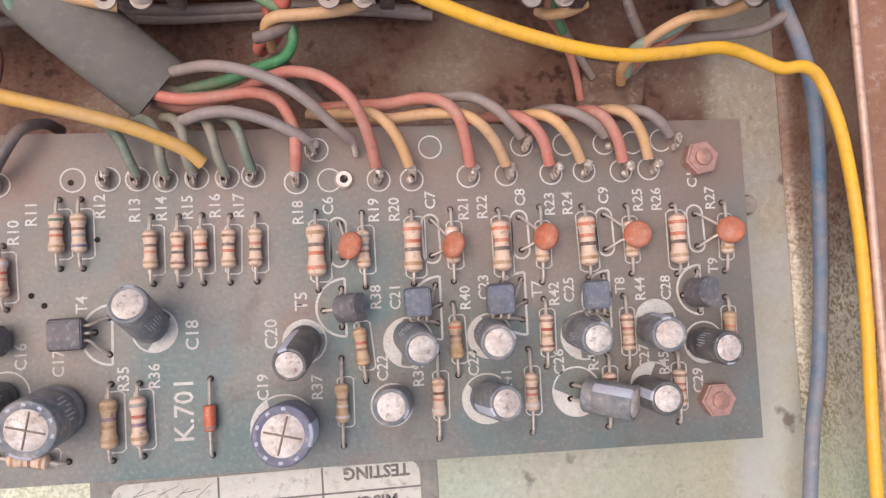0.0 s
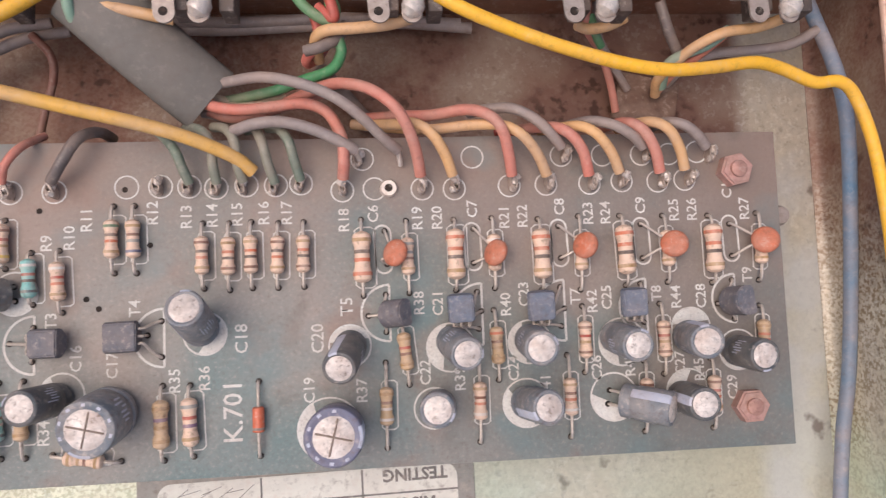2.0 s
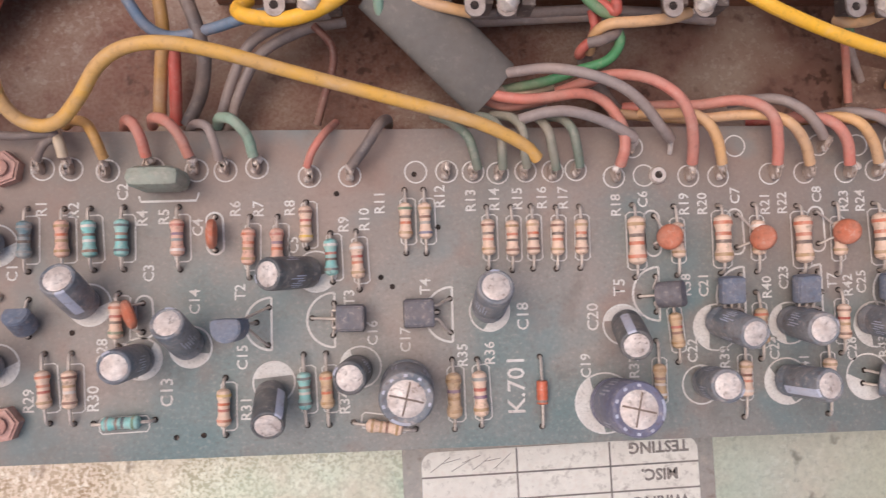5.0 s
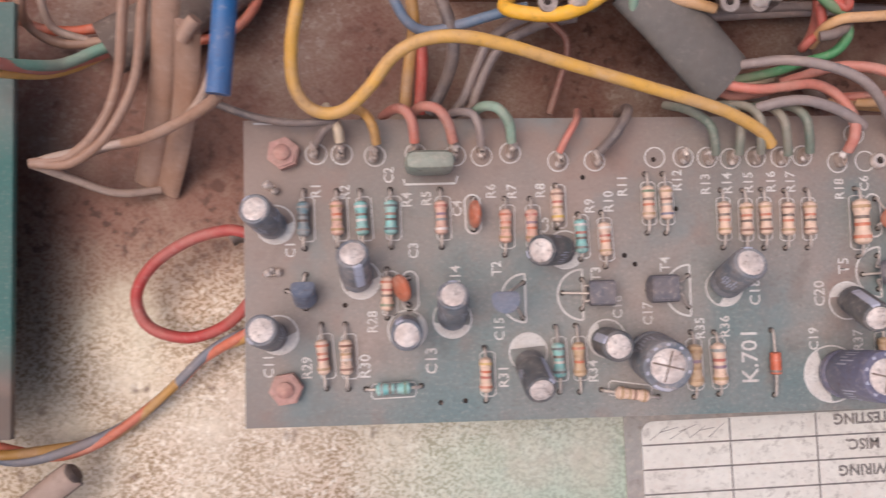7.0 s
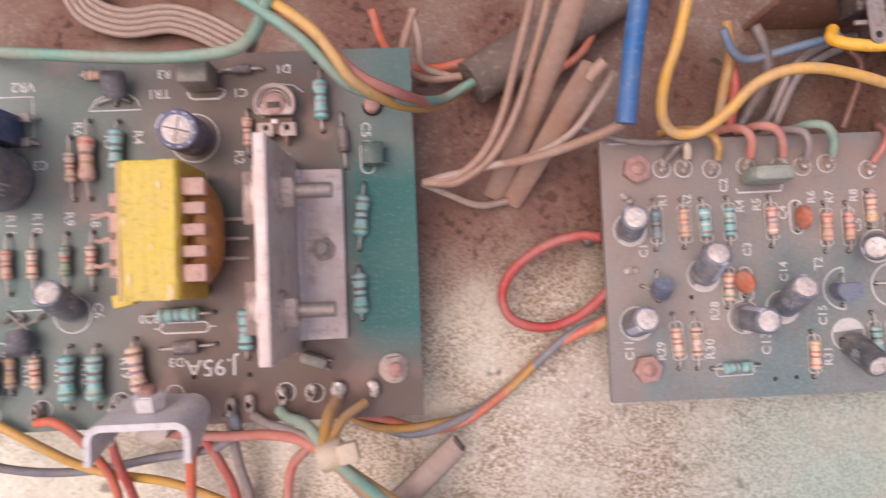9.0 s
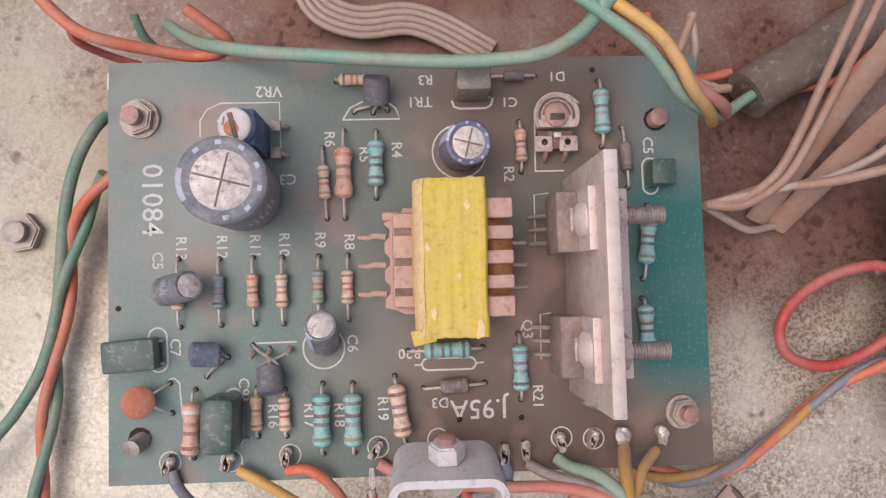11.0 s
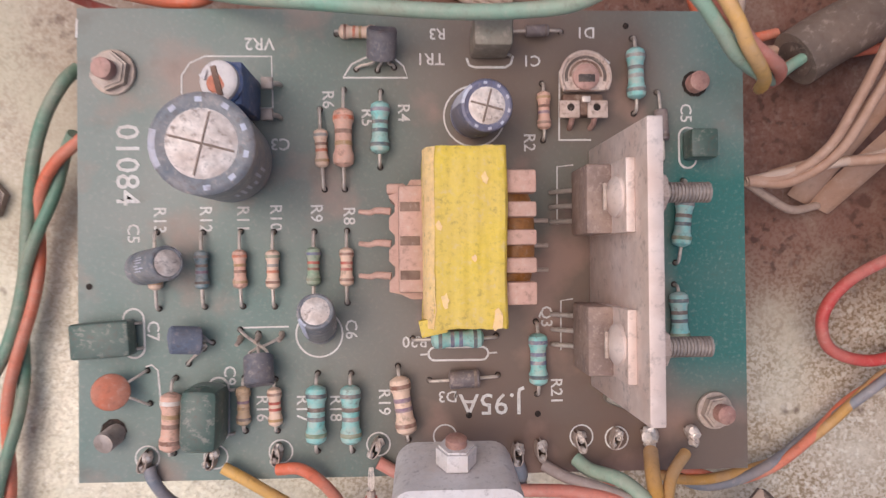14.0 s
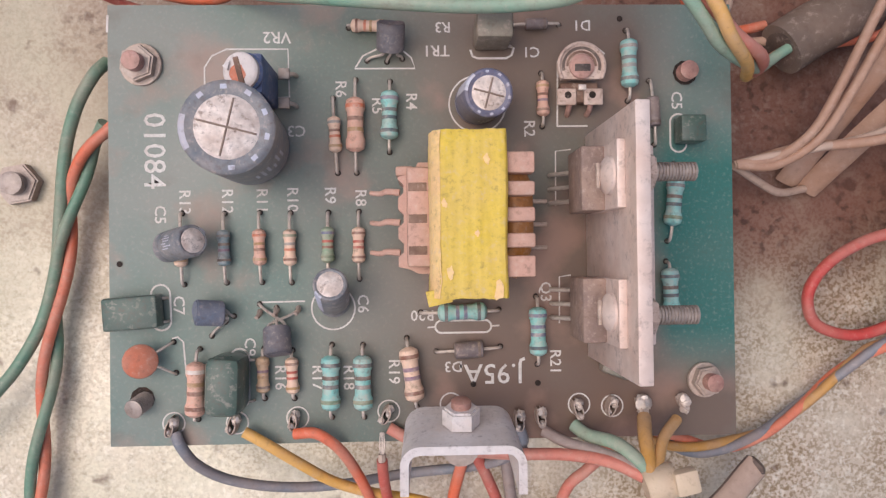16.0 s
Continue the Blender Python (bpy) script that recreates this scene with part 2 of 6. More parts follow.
M_CAN = mat("can_top", (232, 220, 210), 0.55, 0.15, 0.2, 0.34, 1100, 420, 0.4, (160, 128, 110), 0.35, 0.75)
M_SCORE = mat("score_line", (120, 104, 94), 0.6, 0.3, 0.1, 0.3)
M_PRINT = mat("sleeve_print", (190, 194, 208), 0.5, 0, 0.05, 0.25)
M_TO92 = mat("dark_plastic", (92, 94, 102), 0.6, 0, 0.08, 0.35, 1200, 300, 0.05, (146, 130, 122))
M_DUSTY = mat("dusty_case", (122, 102, 94), 0.7, 0, 0.10, 0.45, 1000, 200, 0.1)
M_TO92L = mat("grey_plastic", (106, 116, 132), 0.6, 0, 0.08, 0.28, 1200, 300, 0.05, (146, 130, 122))
M_DISC = mat("orange_ceramic", (198, 104, 70), 0.55, 0, 0.10, 0.28, 1000, 300, 0.15)
M_GRIMY = mat("grimy_brown", (96, 66, 52), 0.7, 0, 0.2, 0.3, 900, 300, 0.2)
M_TAPE_W = mat("worn_tape", (240, 206, 138), 0.55, 0, 0.12, 0.3, 900, 160, 0.3, (226, 176, 140), 0.35, 0.5)
M_FILM = mat("green_film", (64, 88, 78), 0.3, 0, 0.08, 0.18, 800, 160, 0.1, (140, 130, 118))
M_FILM_G = mat("grey_film", (118, 118, 104), 0.5, 0, 0.08, 0.35)
M_PILL = mat("pale_green_resin", (140, 156, 140), 0.5, 0, 0.08, 0.30)
M_GLASS = mat("red_glass", (206, 96, 62), 0.25, 0, 0.1, 0.15)
M_DIODE = mat("grey_diode", (104, 96, 98), 0.5, 0, 0.1, 0.3)
M_TAPE = mat("yellow_tape", (218, 186, 60), 0.5, 0, 0.08, 0.30, 1000, 150, 0.3, (214, 180, 110), 0.35, 0.4)
M_BOBBIN = mat("pink_bobbin", (200, 156, 138), 0.6, 0, 0.06, 0.30)
M_WINDING = mat("amber_winding", (178, 116, 40), 0.4, 0.1, 0.2, 0.2)
M_WHITE = mat("white_plastic", (214, 206, 202), 0.5, 0, 0.05, 0.18)
M_TRIMB = mat("blue_plastic", (58, 92, 136), 0.5, 0, 0.08, 0.2)
M_BRACKET = mat("grey_bracket", (218, 210, 206), 0.5, 0.0, 0.06, 0.22)
M_BLACK = mat("black_plastic_and_shade", (46, 42, 42), 0.55, 0, 0.1, 0.25)
M_PAPER = mat("label_white", (222, 216, 204), 0.6, 0, 0.05, 0.12, 600, 90, 0.03)
M_PLATE = mat("label_grey", (150, 148, 142), 0.6, 0, 0.06, 0.22, 600, 90, 0.05)
M_INK = mat("label_ink", (116, 112, 108), 0.7, 0, 0.05, 0.15)
M_SHRINK = mat("grey_sleeve", (102, 98, 92), 0.62, 0, 0.08, 0.28, 700, 80, 0.1, (150, 134, 122), 0.35, 0.15)

BODY = {k: mat("resistor_" + k, v, 0.55, 0, 0.1, 0.30, 900, 500, 0.2, (206, 178, 160), 0.35, 0.62) for k, v in {
    "cream": (230, 194, 166), "pink": (222, 168, 144), "aqua": (118, 194, 186), "blue": (98, 134, 140), "tan": (200, 164, 122), "green": (128, 160, 130)}.items()}
BAND = {k: mat("band_" + k, v, 0.55, 0, 0.1, 0.34, 900, 500, 0.1, (206, 178, 160), 0.35, 0.7) for k, v in {
    "brown": (120, 66, 46), "black": (52, 44, 42), "red": (184, 62, 46), "orange": (208, 100, 58), "yellow": (222, 180, 70), "green": (92, 128, 96),
    "blue": (70, 92, 130), "violet": (116, 84, 116), "grey": (134, 140, 138), "white": (226, 216, 206), "gold": (176, 134, 82), "teal": (40, 82, 92)}.items()}
WIRE = {k: mat("wire_" + k, v, 0.45, 0, 0.04, 0.12 if k in ("yellow", "deep_blue") else 0.34, 700, 120, 0.05, (180, 152, 134), 0.35, 0.28) for k, v in {
    "yellow": (250, 184, 40), "amber": (232, 172, 66), "ochre": (196, 142, 62), "red": (190, 56, 44), "rose": (206, 116, 98), "orange": (222, 100, 60), "grey": (138, 126, 122),
    "dark": (76, 74, 76), "green": (92, 138, 114), "bright_green": (44, 140, 84), "mint": (118, 168, 144), "sage": (98, 118, 102), "blue": (80, 120, 148), "deep_blue": (16, 98, 152), "slate": (108, 120, 132),
    "peach": (224, 170, 112), "brown": (122, 66, 52), "dust": (166, 126, 102), "cream": (214, 192, 160), "crimson": (188, 46, 44), "pale": (184, 158, 140)}.items()}


# ---- building blocks ----
def mesh_of(name, verts, faces, material, smooth=True):
    me = bpy.data.meshes.new(name)
    me.from_pydata([tuple(S * c for c in v) for v in verts], [], faces)
    me.materials.append(material)
    if smooth:
        me.polygons.foreach_set("use_smooth", [True] * len(me.polygons))
        me.set_sharp_from_angle(angle=radians(40))
    me.update()
    return me


def part(name, geo, material, parent, label="", smooth=True):
    ob = new(name, mesh_of(name, *geo, material, smooth))
    ob.parent = parent
    return tagged(ob, label)


def thing(name, x, y, z, label, category, group="", kind=""):
    ob = new(name)
    ob.empty_display_size = 0.002
    ob.location = (S * x, S * y, S * z)
    bpy.context.view_layer.update()
    return tagged(ob, label, category, group, kind)


def solid(name, geo, material, label, category, group="", kind="", at=(0, 0, 0)):
    ob = new(name, mesh_of(name, *geo, material))
    ob.location = tuple(S * c for c in at)
    return tagged(ob, label, category, group, kind)


def frame_of(d):
    d = Vector(d).normalized()
    u = d.cross(Vector((0, 0, 1)))
    u = u.normalized() if u.length > 1e-4 else Vector((1, 0, 0))
    return u, d.cross(u).normalized() * -1, d


def lathe(profile, a, b, n=14):
    """A turned body from a to b; profile rows are (share of the way, radius)."""
    a, b = Vector(a), Vector(b)
    u, v, d = frame_of(b - a)
    verts, faces = [], []
    for s, r in profile:
        c = a + (b - a) * s
        for i in range(n):
            w = 2 * math.pi * i / n
            verts.append(tuple(c + u * (r * math.cos(w)) + v * (r * math.sin(w))))
    for j in range(len(profile) - 1):
        for i in range(n):
            q = (i + 1) % n
            faces.append((j * n + i, (j + 1) * n + i, (j + 1) * n + q, j * n + q))
    faces.append(tuple(range(n)))
    faces.append(tuple(range((len(profile) - 1) * n, len(profile) * n))[::-1])
    return verts, faces


def spline(points, steps=6):
    p = [Vector(q) for q in points]
    if len(p) == 2:
        return p
    p = [p[0] * 2 - p[1]] + p + [p[-1] * 2 - p[-2]]
    out = []
    for i in range(1, len(p) - 2):
        a, b, c, d = p[i - 1:i + 3]
        for s in range(steps):
            t = s / steps
            out.append(0.5 * (2 * b + (c - a) * t + (2 * a - 5 * b + 4 * c - d) * t * t + (3 * b - a - 3 * c + d) * t ** 3))
    return out + [p[-2]]


def tube(points, r, n=10, steps=6, flat=1.0, ends=None):
    """A round or flattened wire along points; ends gives another radius for the last point."""
    pts = spline(points, steps)
    verts, faces = [], []
    side = None
    for i, c in enumerate(pts):
        d = (pts[min(i + 1, len(pts) - 1)] - pts[max(i - 1, 0)]).normalized()
        if side is None:
            side = frame_of(d)[0]
        side = (side - d * side.dot(d)).normalized()
        up = d.cross(side)
        q = r if ends is None else r + (ends - r) * i / (len(pts) - 1)
        for j in range(n):
            w = 2 * math.pi * j / n
            verts.append(tuple(c + side * (q * math.cos(w)) + up * (q * flat * math.sin(w))))
    m = len(pts)
    for i in range(m - 1):
        for j in range(n):
            k = (j + 1) % n
            faces.append((i * n + j, i * n + k, (i + 1) * n + k, (i + 1) * n + j))
    faces.append(tuple(range(n))[::-1])
    faces.append(tuple(range((m - 1) * n, m * n)))
    return verts, faces


def box(x0, y0, z0, x1, y1, z1, bevel=0.0, turn=0.0):
    """A box with bevelled edges, turned about its middle by degrees."""
    bm = bmesh.new()
    bmesh.ops.create_cube(bm, size=1)
    for v in bm.verts:
        v.co = Vector((v.co.x * (x1 - x0), v.co.y * (y1 - y0), v.co.z * (z1 - z0)))
    if bevel:
        bmesh.ops.bevel(bm, geom=bm.edges[:], offset=bevel, segments=2, affect="EDGES", profile=0.5)
    m = Matrix.Translation(((x0 + x1) / 2, (y0 + y1) / 2, (z0 + z1) / 2)) @ Matrix.Rotation(radians(turn), 4, "Z")
    bm.transform(m)
    bm.verts.index_update()
    geo = [tuple(v.co) for v in bm.verts], [tuple(v.index for v in f.verts) for f in bm.faces]
    bm.free()
    return geo


def moved(geo, m):
    return [tuple(m @ Vector(v)) for v in geo[0]], geo[1]


def joined(*geos):
    verts, faces = [], []
    for v, f in geos:
        k = len(verts)
        verts += v
        faces += [tuple(i + k for i in q) for q in f]
    return verts, faces


def prism(outline, z0, z1):
    n = len(outline)
    verts = [(x, y, z0) for x, y in outline] + [(x, y, z1) for x, y in outline]
    return verts, [tuple(range(n))[::-1], tuple(range(n, 2 * n))] + [(i, (i + 1) % n, n + (i + 1) % n, n + i) for i in range(n)]


def arc(cx, cy, r, a0, a1, n=16):
    return [(cx + r * math.cos(radians(a0 + (a1 - a0) * i / n)), cy + r * math.sin(radians(a0 + (a1 - a0) * i / n))) for i in range(n + 1)]


def ribbon(points, z, w, closed=False):
    """A printed line of width w."""
    p = [Vector((x, y)) for x, y in points]
    n = len(p)
    verts, faces = [], []
    for i in range(n):
        a, b = (p[i - 1], p[(i + 1) % n]) if closed else (p[max(i - 1, 0)], p[min(i + 1, n - 1)])
        d = (b - a).normalized()
        o = Vector((-d.y, d.x)) * (w / 2)
        verts += [(p[i].x + o.x, p[i].y + o.y, z), (p[i].x - o.x, p[i].y - o.y, z)]
    for i in range(n if closed else n - 1):
        q = (i + 1) % n
        faces.append((2 * i, 2 * i + 1, 2 * q + 1, 2 * q))
    return verts, faces


def word(text, x, y, z, size, turn, material, parent, name="printed_word", spread=1.0, bold=0.0):
    """Printed writing, read along its turn in degrees, centred on x, y."""
    cu = bpy.data.curves.new("word", "FONT")
    cu.body, cu.size, cu.align_x, cu.align_y, cu.space_character, cu.resolution_u = text, size * S * 1.5, "CENTER", "CENTER", spread, 2
    cu.offset = bold * S
    tmp = new("word", cu)
    bpy.context.view_layer.update()
    me = bpy.data.meshes.new_from_object(tmp)
    bpy.data.objects.remove(tmp)
    me.materials.clear()
    me.materials.append(material)
    ob = new(name, me)
    ob.parent = parent
    ob.matrix_basis = pose(*(Vector((S * x, S * y, S * z)) - parent.location), 0, 0, turn)
    return ob


def on_board(name, geo, material, parent):
    """A part given in places of the whole scene."""
    o = parent.location / S
    return part(name, ([(v[0] - o.x, v[1] - o.y, v[2] - o.z) for v in geo[0]], geo[1]), material, parent, "", False)


HOLES = {}


def hole(x, y, z, r=0.55):
    HOLES.setdefault(z, []).append((x, y, r))


# ---- electronic parts ----
def resistor(x0, y0, x1, y1, z, kind, body, bands, slide=0.0, lift=0.35):
    """A banded resistor between two holes."""
    length, r = {"small": (6.5, 1.2), "big": (8.8, 1.62), "mid": (8.0, 1.35), "watt": (9.8, 1.75)}[kind]
    a, b = Vector((x0, y0, 0)), Vector((x1, y1, 0))
    d = (b - a).normalized()
    mid = (a + b) / 2 + d * slide
    h = r + lift
    tall = Vector((0, 0, h))
    names = {"cream": "cream", "pink": "salmon-pink", "aqua": "pale turquoise", "blue": "grey-blue", "tan": "tan", "green": "grey-green"}
    t = thing("resistor", mid.x, mid.y, z, f"dusty {names[body]} resistor with {bands[0]} and {bands[1]} colour bands", "resistor", "resistors on the boards")
    a, b, o = a - mid, b - mid, Vector((0, 0, 0))
    e0, e1 = o - d * length / 2 + tall, o + d * length / 2 + tall
    prof = [(0, .30), (.02, .6), (.06, .92), (.12, 1), (.22, 1), (.28, .86), (.34, .82), (.66, .82), (.72, .86), (.78, 1), (.88, 1), (.94, .92), (.98, .6), (1, .30)]
    core = part("body", lathe([(s, q * r) for s, q in prof], e0, e1, 16), BODY[body], t)
    places = {3: (.17, .40, .60), 4: (.17, .40, .56, .83), 5: (.16, .34, .48, .62, .84)}[len(bands)]
    for s, c in zip(places, bands):
        q = (1.0 if s < .25 or s > .75 else .83) * r + 0.035
        w = 0.036
        m0, m1 = e0 + (e1 - e0) * (s - w), e0 + (e1 - e0) * (s + w)
        part("band", lathe([(0, q - .05), (0.02, q), (.98, q), (1, q - .05)], m0, m1, 16), BAND[c], core)
    for end, near, s in ((a, e0, -1), (b, e1, 1)):
        part("lead", tube([near, near + d * s * min(0.5, (end - near).length * .3), end + Vector((0, 0, h * .75)) - d * s * 0.25, end + Vector((0, 0, -0.3))], 0.3, 7, 4), M_TIN, t)
    hole(x0, y0, z)
    hole(x1, y1, z)
    if z == B1:
        side = Vector((d.y, -d.x, 0)) * (.55 if d.y < 0 else -.55) * -1
        w, g = r + .15, length / 2 + .9
        ends = [mid + side + d * (p * g) + Vector((d.y, -d.x, 0)) * (q * w) for p, q in ((-1, -.6), (-.9, -1), (.9, -1), (1, -.6), (1, .6), (.9, 1), (-.9, 1), (-1, .6))]
        silk_line(circuit_board_a, [(p.x, p.y) for p in ends], z, .24, True)
    return t


def diode(x0, y0, x1, y1, z, length, r, material, label):
    a, b = Vector((x0, y0, 0)), Vector((x1, y1, 0))
    mid, d = (a + b) / 2, (b - a).normalized()
    t = thing("diode", mid.x, mid.y, z, label, "diode")
    a, b, tall = a - mid, b - mid, Vector((0, 0, r + .35))
    e0, e1 = tall - d * length / 2, tall + d * length / 2
    core = part("body", lathe([(0, r * .7), (.04, r), (.96, r), (1, r * .7)], e0, e1), material, t)
    part("band", lathe([(0, r + .03), (1, r + .03)], e0 + (e1 - e0) * .80, e0 + (e1 - e0) * .9), BAND["black"], core)
    for end, near, s in ((a, e0, -1), (b, e1, 1)):
        part("lead", tube([near, near + d * s * .6, end + Vector((0, 0, r)) - d * s * .3, end], 0.28, 7, 4), M_TIN, t)
    hole(x0, y0, z)
    hole(x1, y1, z)
    return t


def electrolytic(x, y, top, z, dia, sleeve, label, cross=False, print_turn=None, stripe=None):
    """A can capacitor from its foot on the board to the middle of its lid."""
    t = thing("electrolytic_capacitor", x, y, z, label, "capacitor", "can capacitors on the boards")
    hi = Vector(top) - Vector((x, y, z))
    r = dia / 2
    u, v, d = frame_of(hi)
    lo = d * (0.5 + r * (1 - d.z ** 2) ** .5 * 0.9)
    L = (hi - lo).length
    k = lambda mm: mm / L  # noqa: E731
    prof = [(0, r * .8), (k(.3), r * .98), (k(1.6), r), (k(1.9), r * .94), (k(2.3), r * .94), (k(2.7), r), (1 - k(.5), r), (1 - k(.12), r * .95), (1, r * .86), (1 - k(.12), r * .80)]
    can = part("sleeve", lathe(prof, lo, hi, 28), sleeve, t)
    lid_r = r * (.66 if cross else .70)
    part("lid", lathe([(0, lid_r + .25), (.7, lid_r + .2), (1, lid_r)], hi - d * .45, hi + d * (-.02), 28), M_CAN, t, "bare aluminium lid")
    lid = t.children[-1]
    if cross:
        for q in (radians(-14), radians(76)):
            w = Vector((math.cos(q), math.sin(q), 0))
            w = (w - d * w.dot(d)).normalized()
            part("score", tube([hi - w * lid_r * .95 + d * .0, hi + d * .0, hi + w * lid_r * .95 + d * .0], 0.16, 6, 1), M_SCORE, lid)
    head = Vector((math.cos(stripe), math.sin(stripe), 0)) if stripe is not None else None
    s0 = math.atan2(v.dot(head), u.dot(head)) if head else (x * 1.7 + y) % 6.28
    verts, faces = [], []
    n = 5
    for c, q in ((lo + d * L * .25, r + .04), (hi - d * .5, r + .05), (hi - d * .10, r * .95 + .06), (hi + d * .05, r * .86)):
        for i in range(n):
            w = s0 + (.8 if cross else .55) * (i / (n - 1) - .5)
            verts.append(tuple(c + (u * math.cos(w) + v * math.sin(w)) * q))
    for j in range(3):
        faces += [(j * n + i, j * n + i + 1, (j + 1) * n + i + 1, (j + 1) * n + i) for i in range(n - 1)]
    part("polarity_stripe", (verts, faces), M_PRINT, can)
    for i in range(2):
        row = []
        for j in range(6):
            w = s0 + 1.7 + i * 1.9 + .16 * j
            h0 = L * (.40 + .05 * (j % 2))
            c0, c1 = lo + d * h0, lo + d * (h0 + L * (.16 + .06 * ((j * 7 + i) % 3)))
            q0, q1 = [(u * math.cos(w + e) + v * math.sin(w + e)) * (r + .04) for e in (-.035, .035)]
            row.append(([tuple(c0 + q0), tuple(c0 + q1), tuple(c1 + q1), tuple(c1 + q0)], [(0, 1, 2, 3)]))
        part("printed_bars", joined(*row), M_PRINT, can)
    if cross:
        for i in range(7):
            w = s0 + 1.0 + i * .62
            c0 = [hi + d * .02 + (u * math.cos(w + e) + v * math.sin(w + e)) * q for e, q in ((-.09, r * .80), (.09, r * .80), (.07, r * .90), (-.07, r * .90))]
            part("rim_print", ([tuple(q) for q in c0], [(0, 1, 2, 3)]), M_PRINT, can)
    for s in (-1, 1):
        w = Vector((-d.y, d.x, 0)) if abs(d.z) < .98 else Vector((1, 0, 0))
        w = w.normalized() * s * 1.2
        part("lead", tube([lo + w * .9 + d * .2, lo * .4 + w, w + Vector((0, 0, -.2))], 0.28, 6, 3), M_TIN, t)
        hole(x + w.x, y + w.y, z)
    return t


def transistor(x, y, z, dx, dy, up, label, material=None, legs=(), roll=0.0, lift=2.0, size=4.7):
    """A small D-shaped transistor; its head points along dx, dy, up; roll turns the flat about that axis; legs end in board holes."""
    t = thing("transistor", x, y, z, label, "transistor", "small transistors")
    d = Vector((dx, dy, up)).normalized()
    u, v, d = frame_of(d)
    rot = Matrix.Rotation(radians(roll), 3, d)
    u, v = rot @ u, rot @ v
    r = size / 2
    outline = [(r * math.cos(w), r * math.sin(w)) for w in [radians(-32 + (244) * i / 14) for i in range(15)]]
    base = Vector((0, 0, lift))
    verts = []
    for s in (0, size):
        verts += [tuple(base + d * s + u * p + v * q) for p, q in outline]
    n = len(outline)
    faces = [tuple(range(n)), tuple(range(n, 2 * n))[::-1]] + [(i, n + i, n + (i + 1) % n, (i + 1) % n) for i in range(n)]
    bm = bmesh.new()
    bv = [bm.verts.new(p) for p in verts]
    for f in faces:
        bm.faces.new([bv[i] for i in f])
    bmesh.ops.recalc_face_normals(bm, faces=bm.faces[:])
    sharp = [e for e in bm.edges if e.calc_face_angle(0) > .6]
    bmesh.ops.bevel(bm, geom=sharp, offset=.22, segments=2, affect="EDGES")
    bm.verts.index_update()
    geo = [tuple(p.co) for p in bm.verts], [tuple(p.index for p in f.verts) for f in bm.faces]
    bm.free()
    part("body", geo, material or M_TO92, t)
    for i, (hx, hy) in enumerate(legs):
        o = base + u * (1.27 * (i - 1))
        e = Vector((hx - x, hy - y, 0))
        part("lead", tube([o + d * .2, o - d * .8, e * .7 + o * .3 + Vector((0, 0, .3)), e + Vector((0, 0, .5)), e], 0.26, 6, 4), M_TIN, t)
        hole(hx, hy, z)
    return t


def disc_capacitor(x, y, z, lx, ly, lz, face, tilt, r, holes, label):
    """A ceramic disc, its face turned to a heading and tilted up, on two bent leads."""
    t = thing("disc_capacitor", x, y, z, label, "capacitor", "ceramic disc capacitors")
    nrm = Vector((math.cos(radians(face)) * math.cos(radians(tilt)), math.sin(radians(face)) * math.cos(radians(tilt)), math.sin(radians(tilt))))
    c = Vector((lx - x, ly - y, lz))
    prof = [(0, r * .35), (.10, r * .78), (.3, r * .97), (.5, r), (.7, r * .97), (.9, r * .78), (1, r * .35)]
    part("disc", lathe(prof, c - nrm * .95, c + nrm * .95, 22), M_DISC, t)
    for hx, hy in holes:
        e = Vector((hx - x, hy - y, 0))
        w = (e - c)
        w = (w - nrm * w.dot(nrm)).normalized()
        part("lead", tube([c + w * r * .85, c + w * (r + .6), e + Vector((0, 0, .9)), e], 0.24, 6, 4), M_TIN, t)
        hole(hx, hy, z)
    return t


def hex_prism(r, h, turn=0.0, bore=0.0):
    pts = [(r * math.cos(radians(turn + 60 * i)), r * math.sin(radians(turn + 60 * i))) for i in range(6)]
    bm = bmesh.new()
    lo = [bm.verts.new((x, y, 0)) for x, y in pts]
    hi = [bm.verts.new((x, y, h)) for x, y in pts]
    bm.faces.new(lo[::-1])
    bm.faces.new(hi)
    for i in range(6):
        bm.faces.new((lo[i], lo[(i + 1) % 6], hi[(i + 1) % 6], hi[i]))
    bmesh.ops.bevel(bm, geom=[e for e in bm.edges if all(v.co.z > h * .9 for v in e.verts)], offset=.35, segments=2, affect="EDGES")
    bm.verts.index_update()
    geo = [tuple(v.co) for v in bm.verts], [tuple(v.index for v in f.verts) for f in bm.faces]
    bm.free()
    return geo


def threaded(r, z0, z1, pitch=.5):
    """A bolt shank with grooves."""
    n = max(2, int((z1 - z0) / pitch))
    prof = []
    for i in range(n):
        prof += [((i + .05) / n, r), ((i + .5) / n, r), ((i + .62) / n, r * .86), ((i + .93) / n, r * .86)]
    prof[-2:] = [(1 - .3 / n, r), (1, r * .8)]
    return lathe([(max(0, s), q) for s, q in prof], (0, 0, z0), (0, 0, z1), 16)


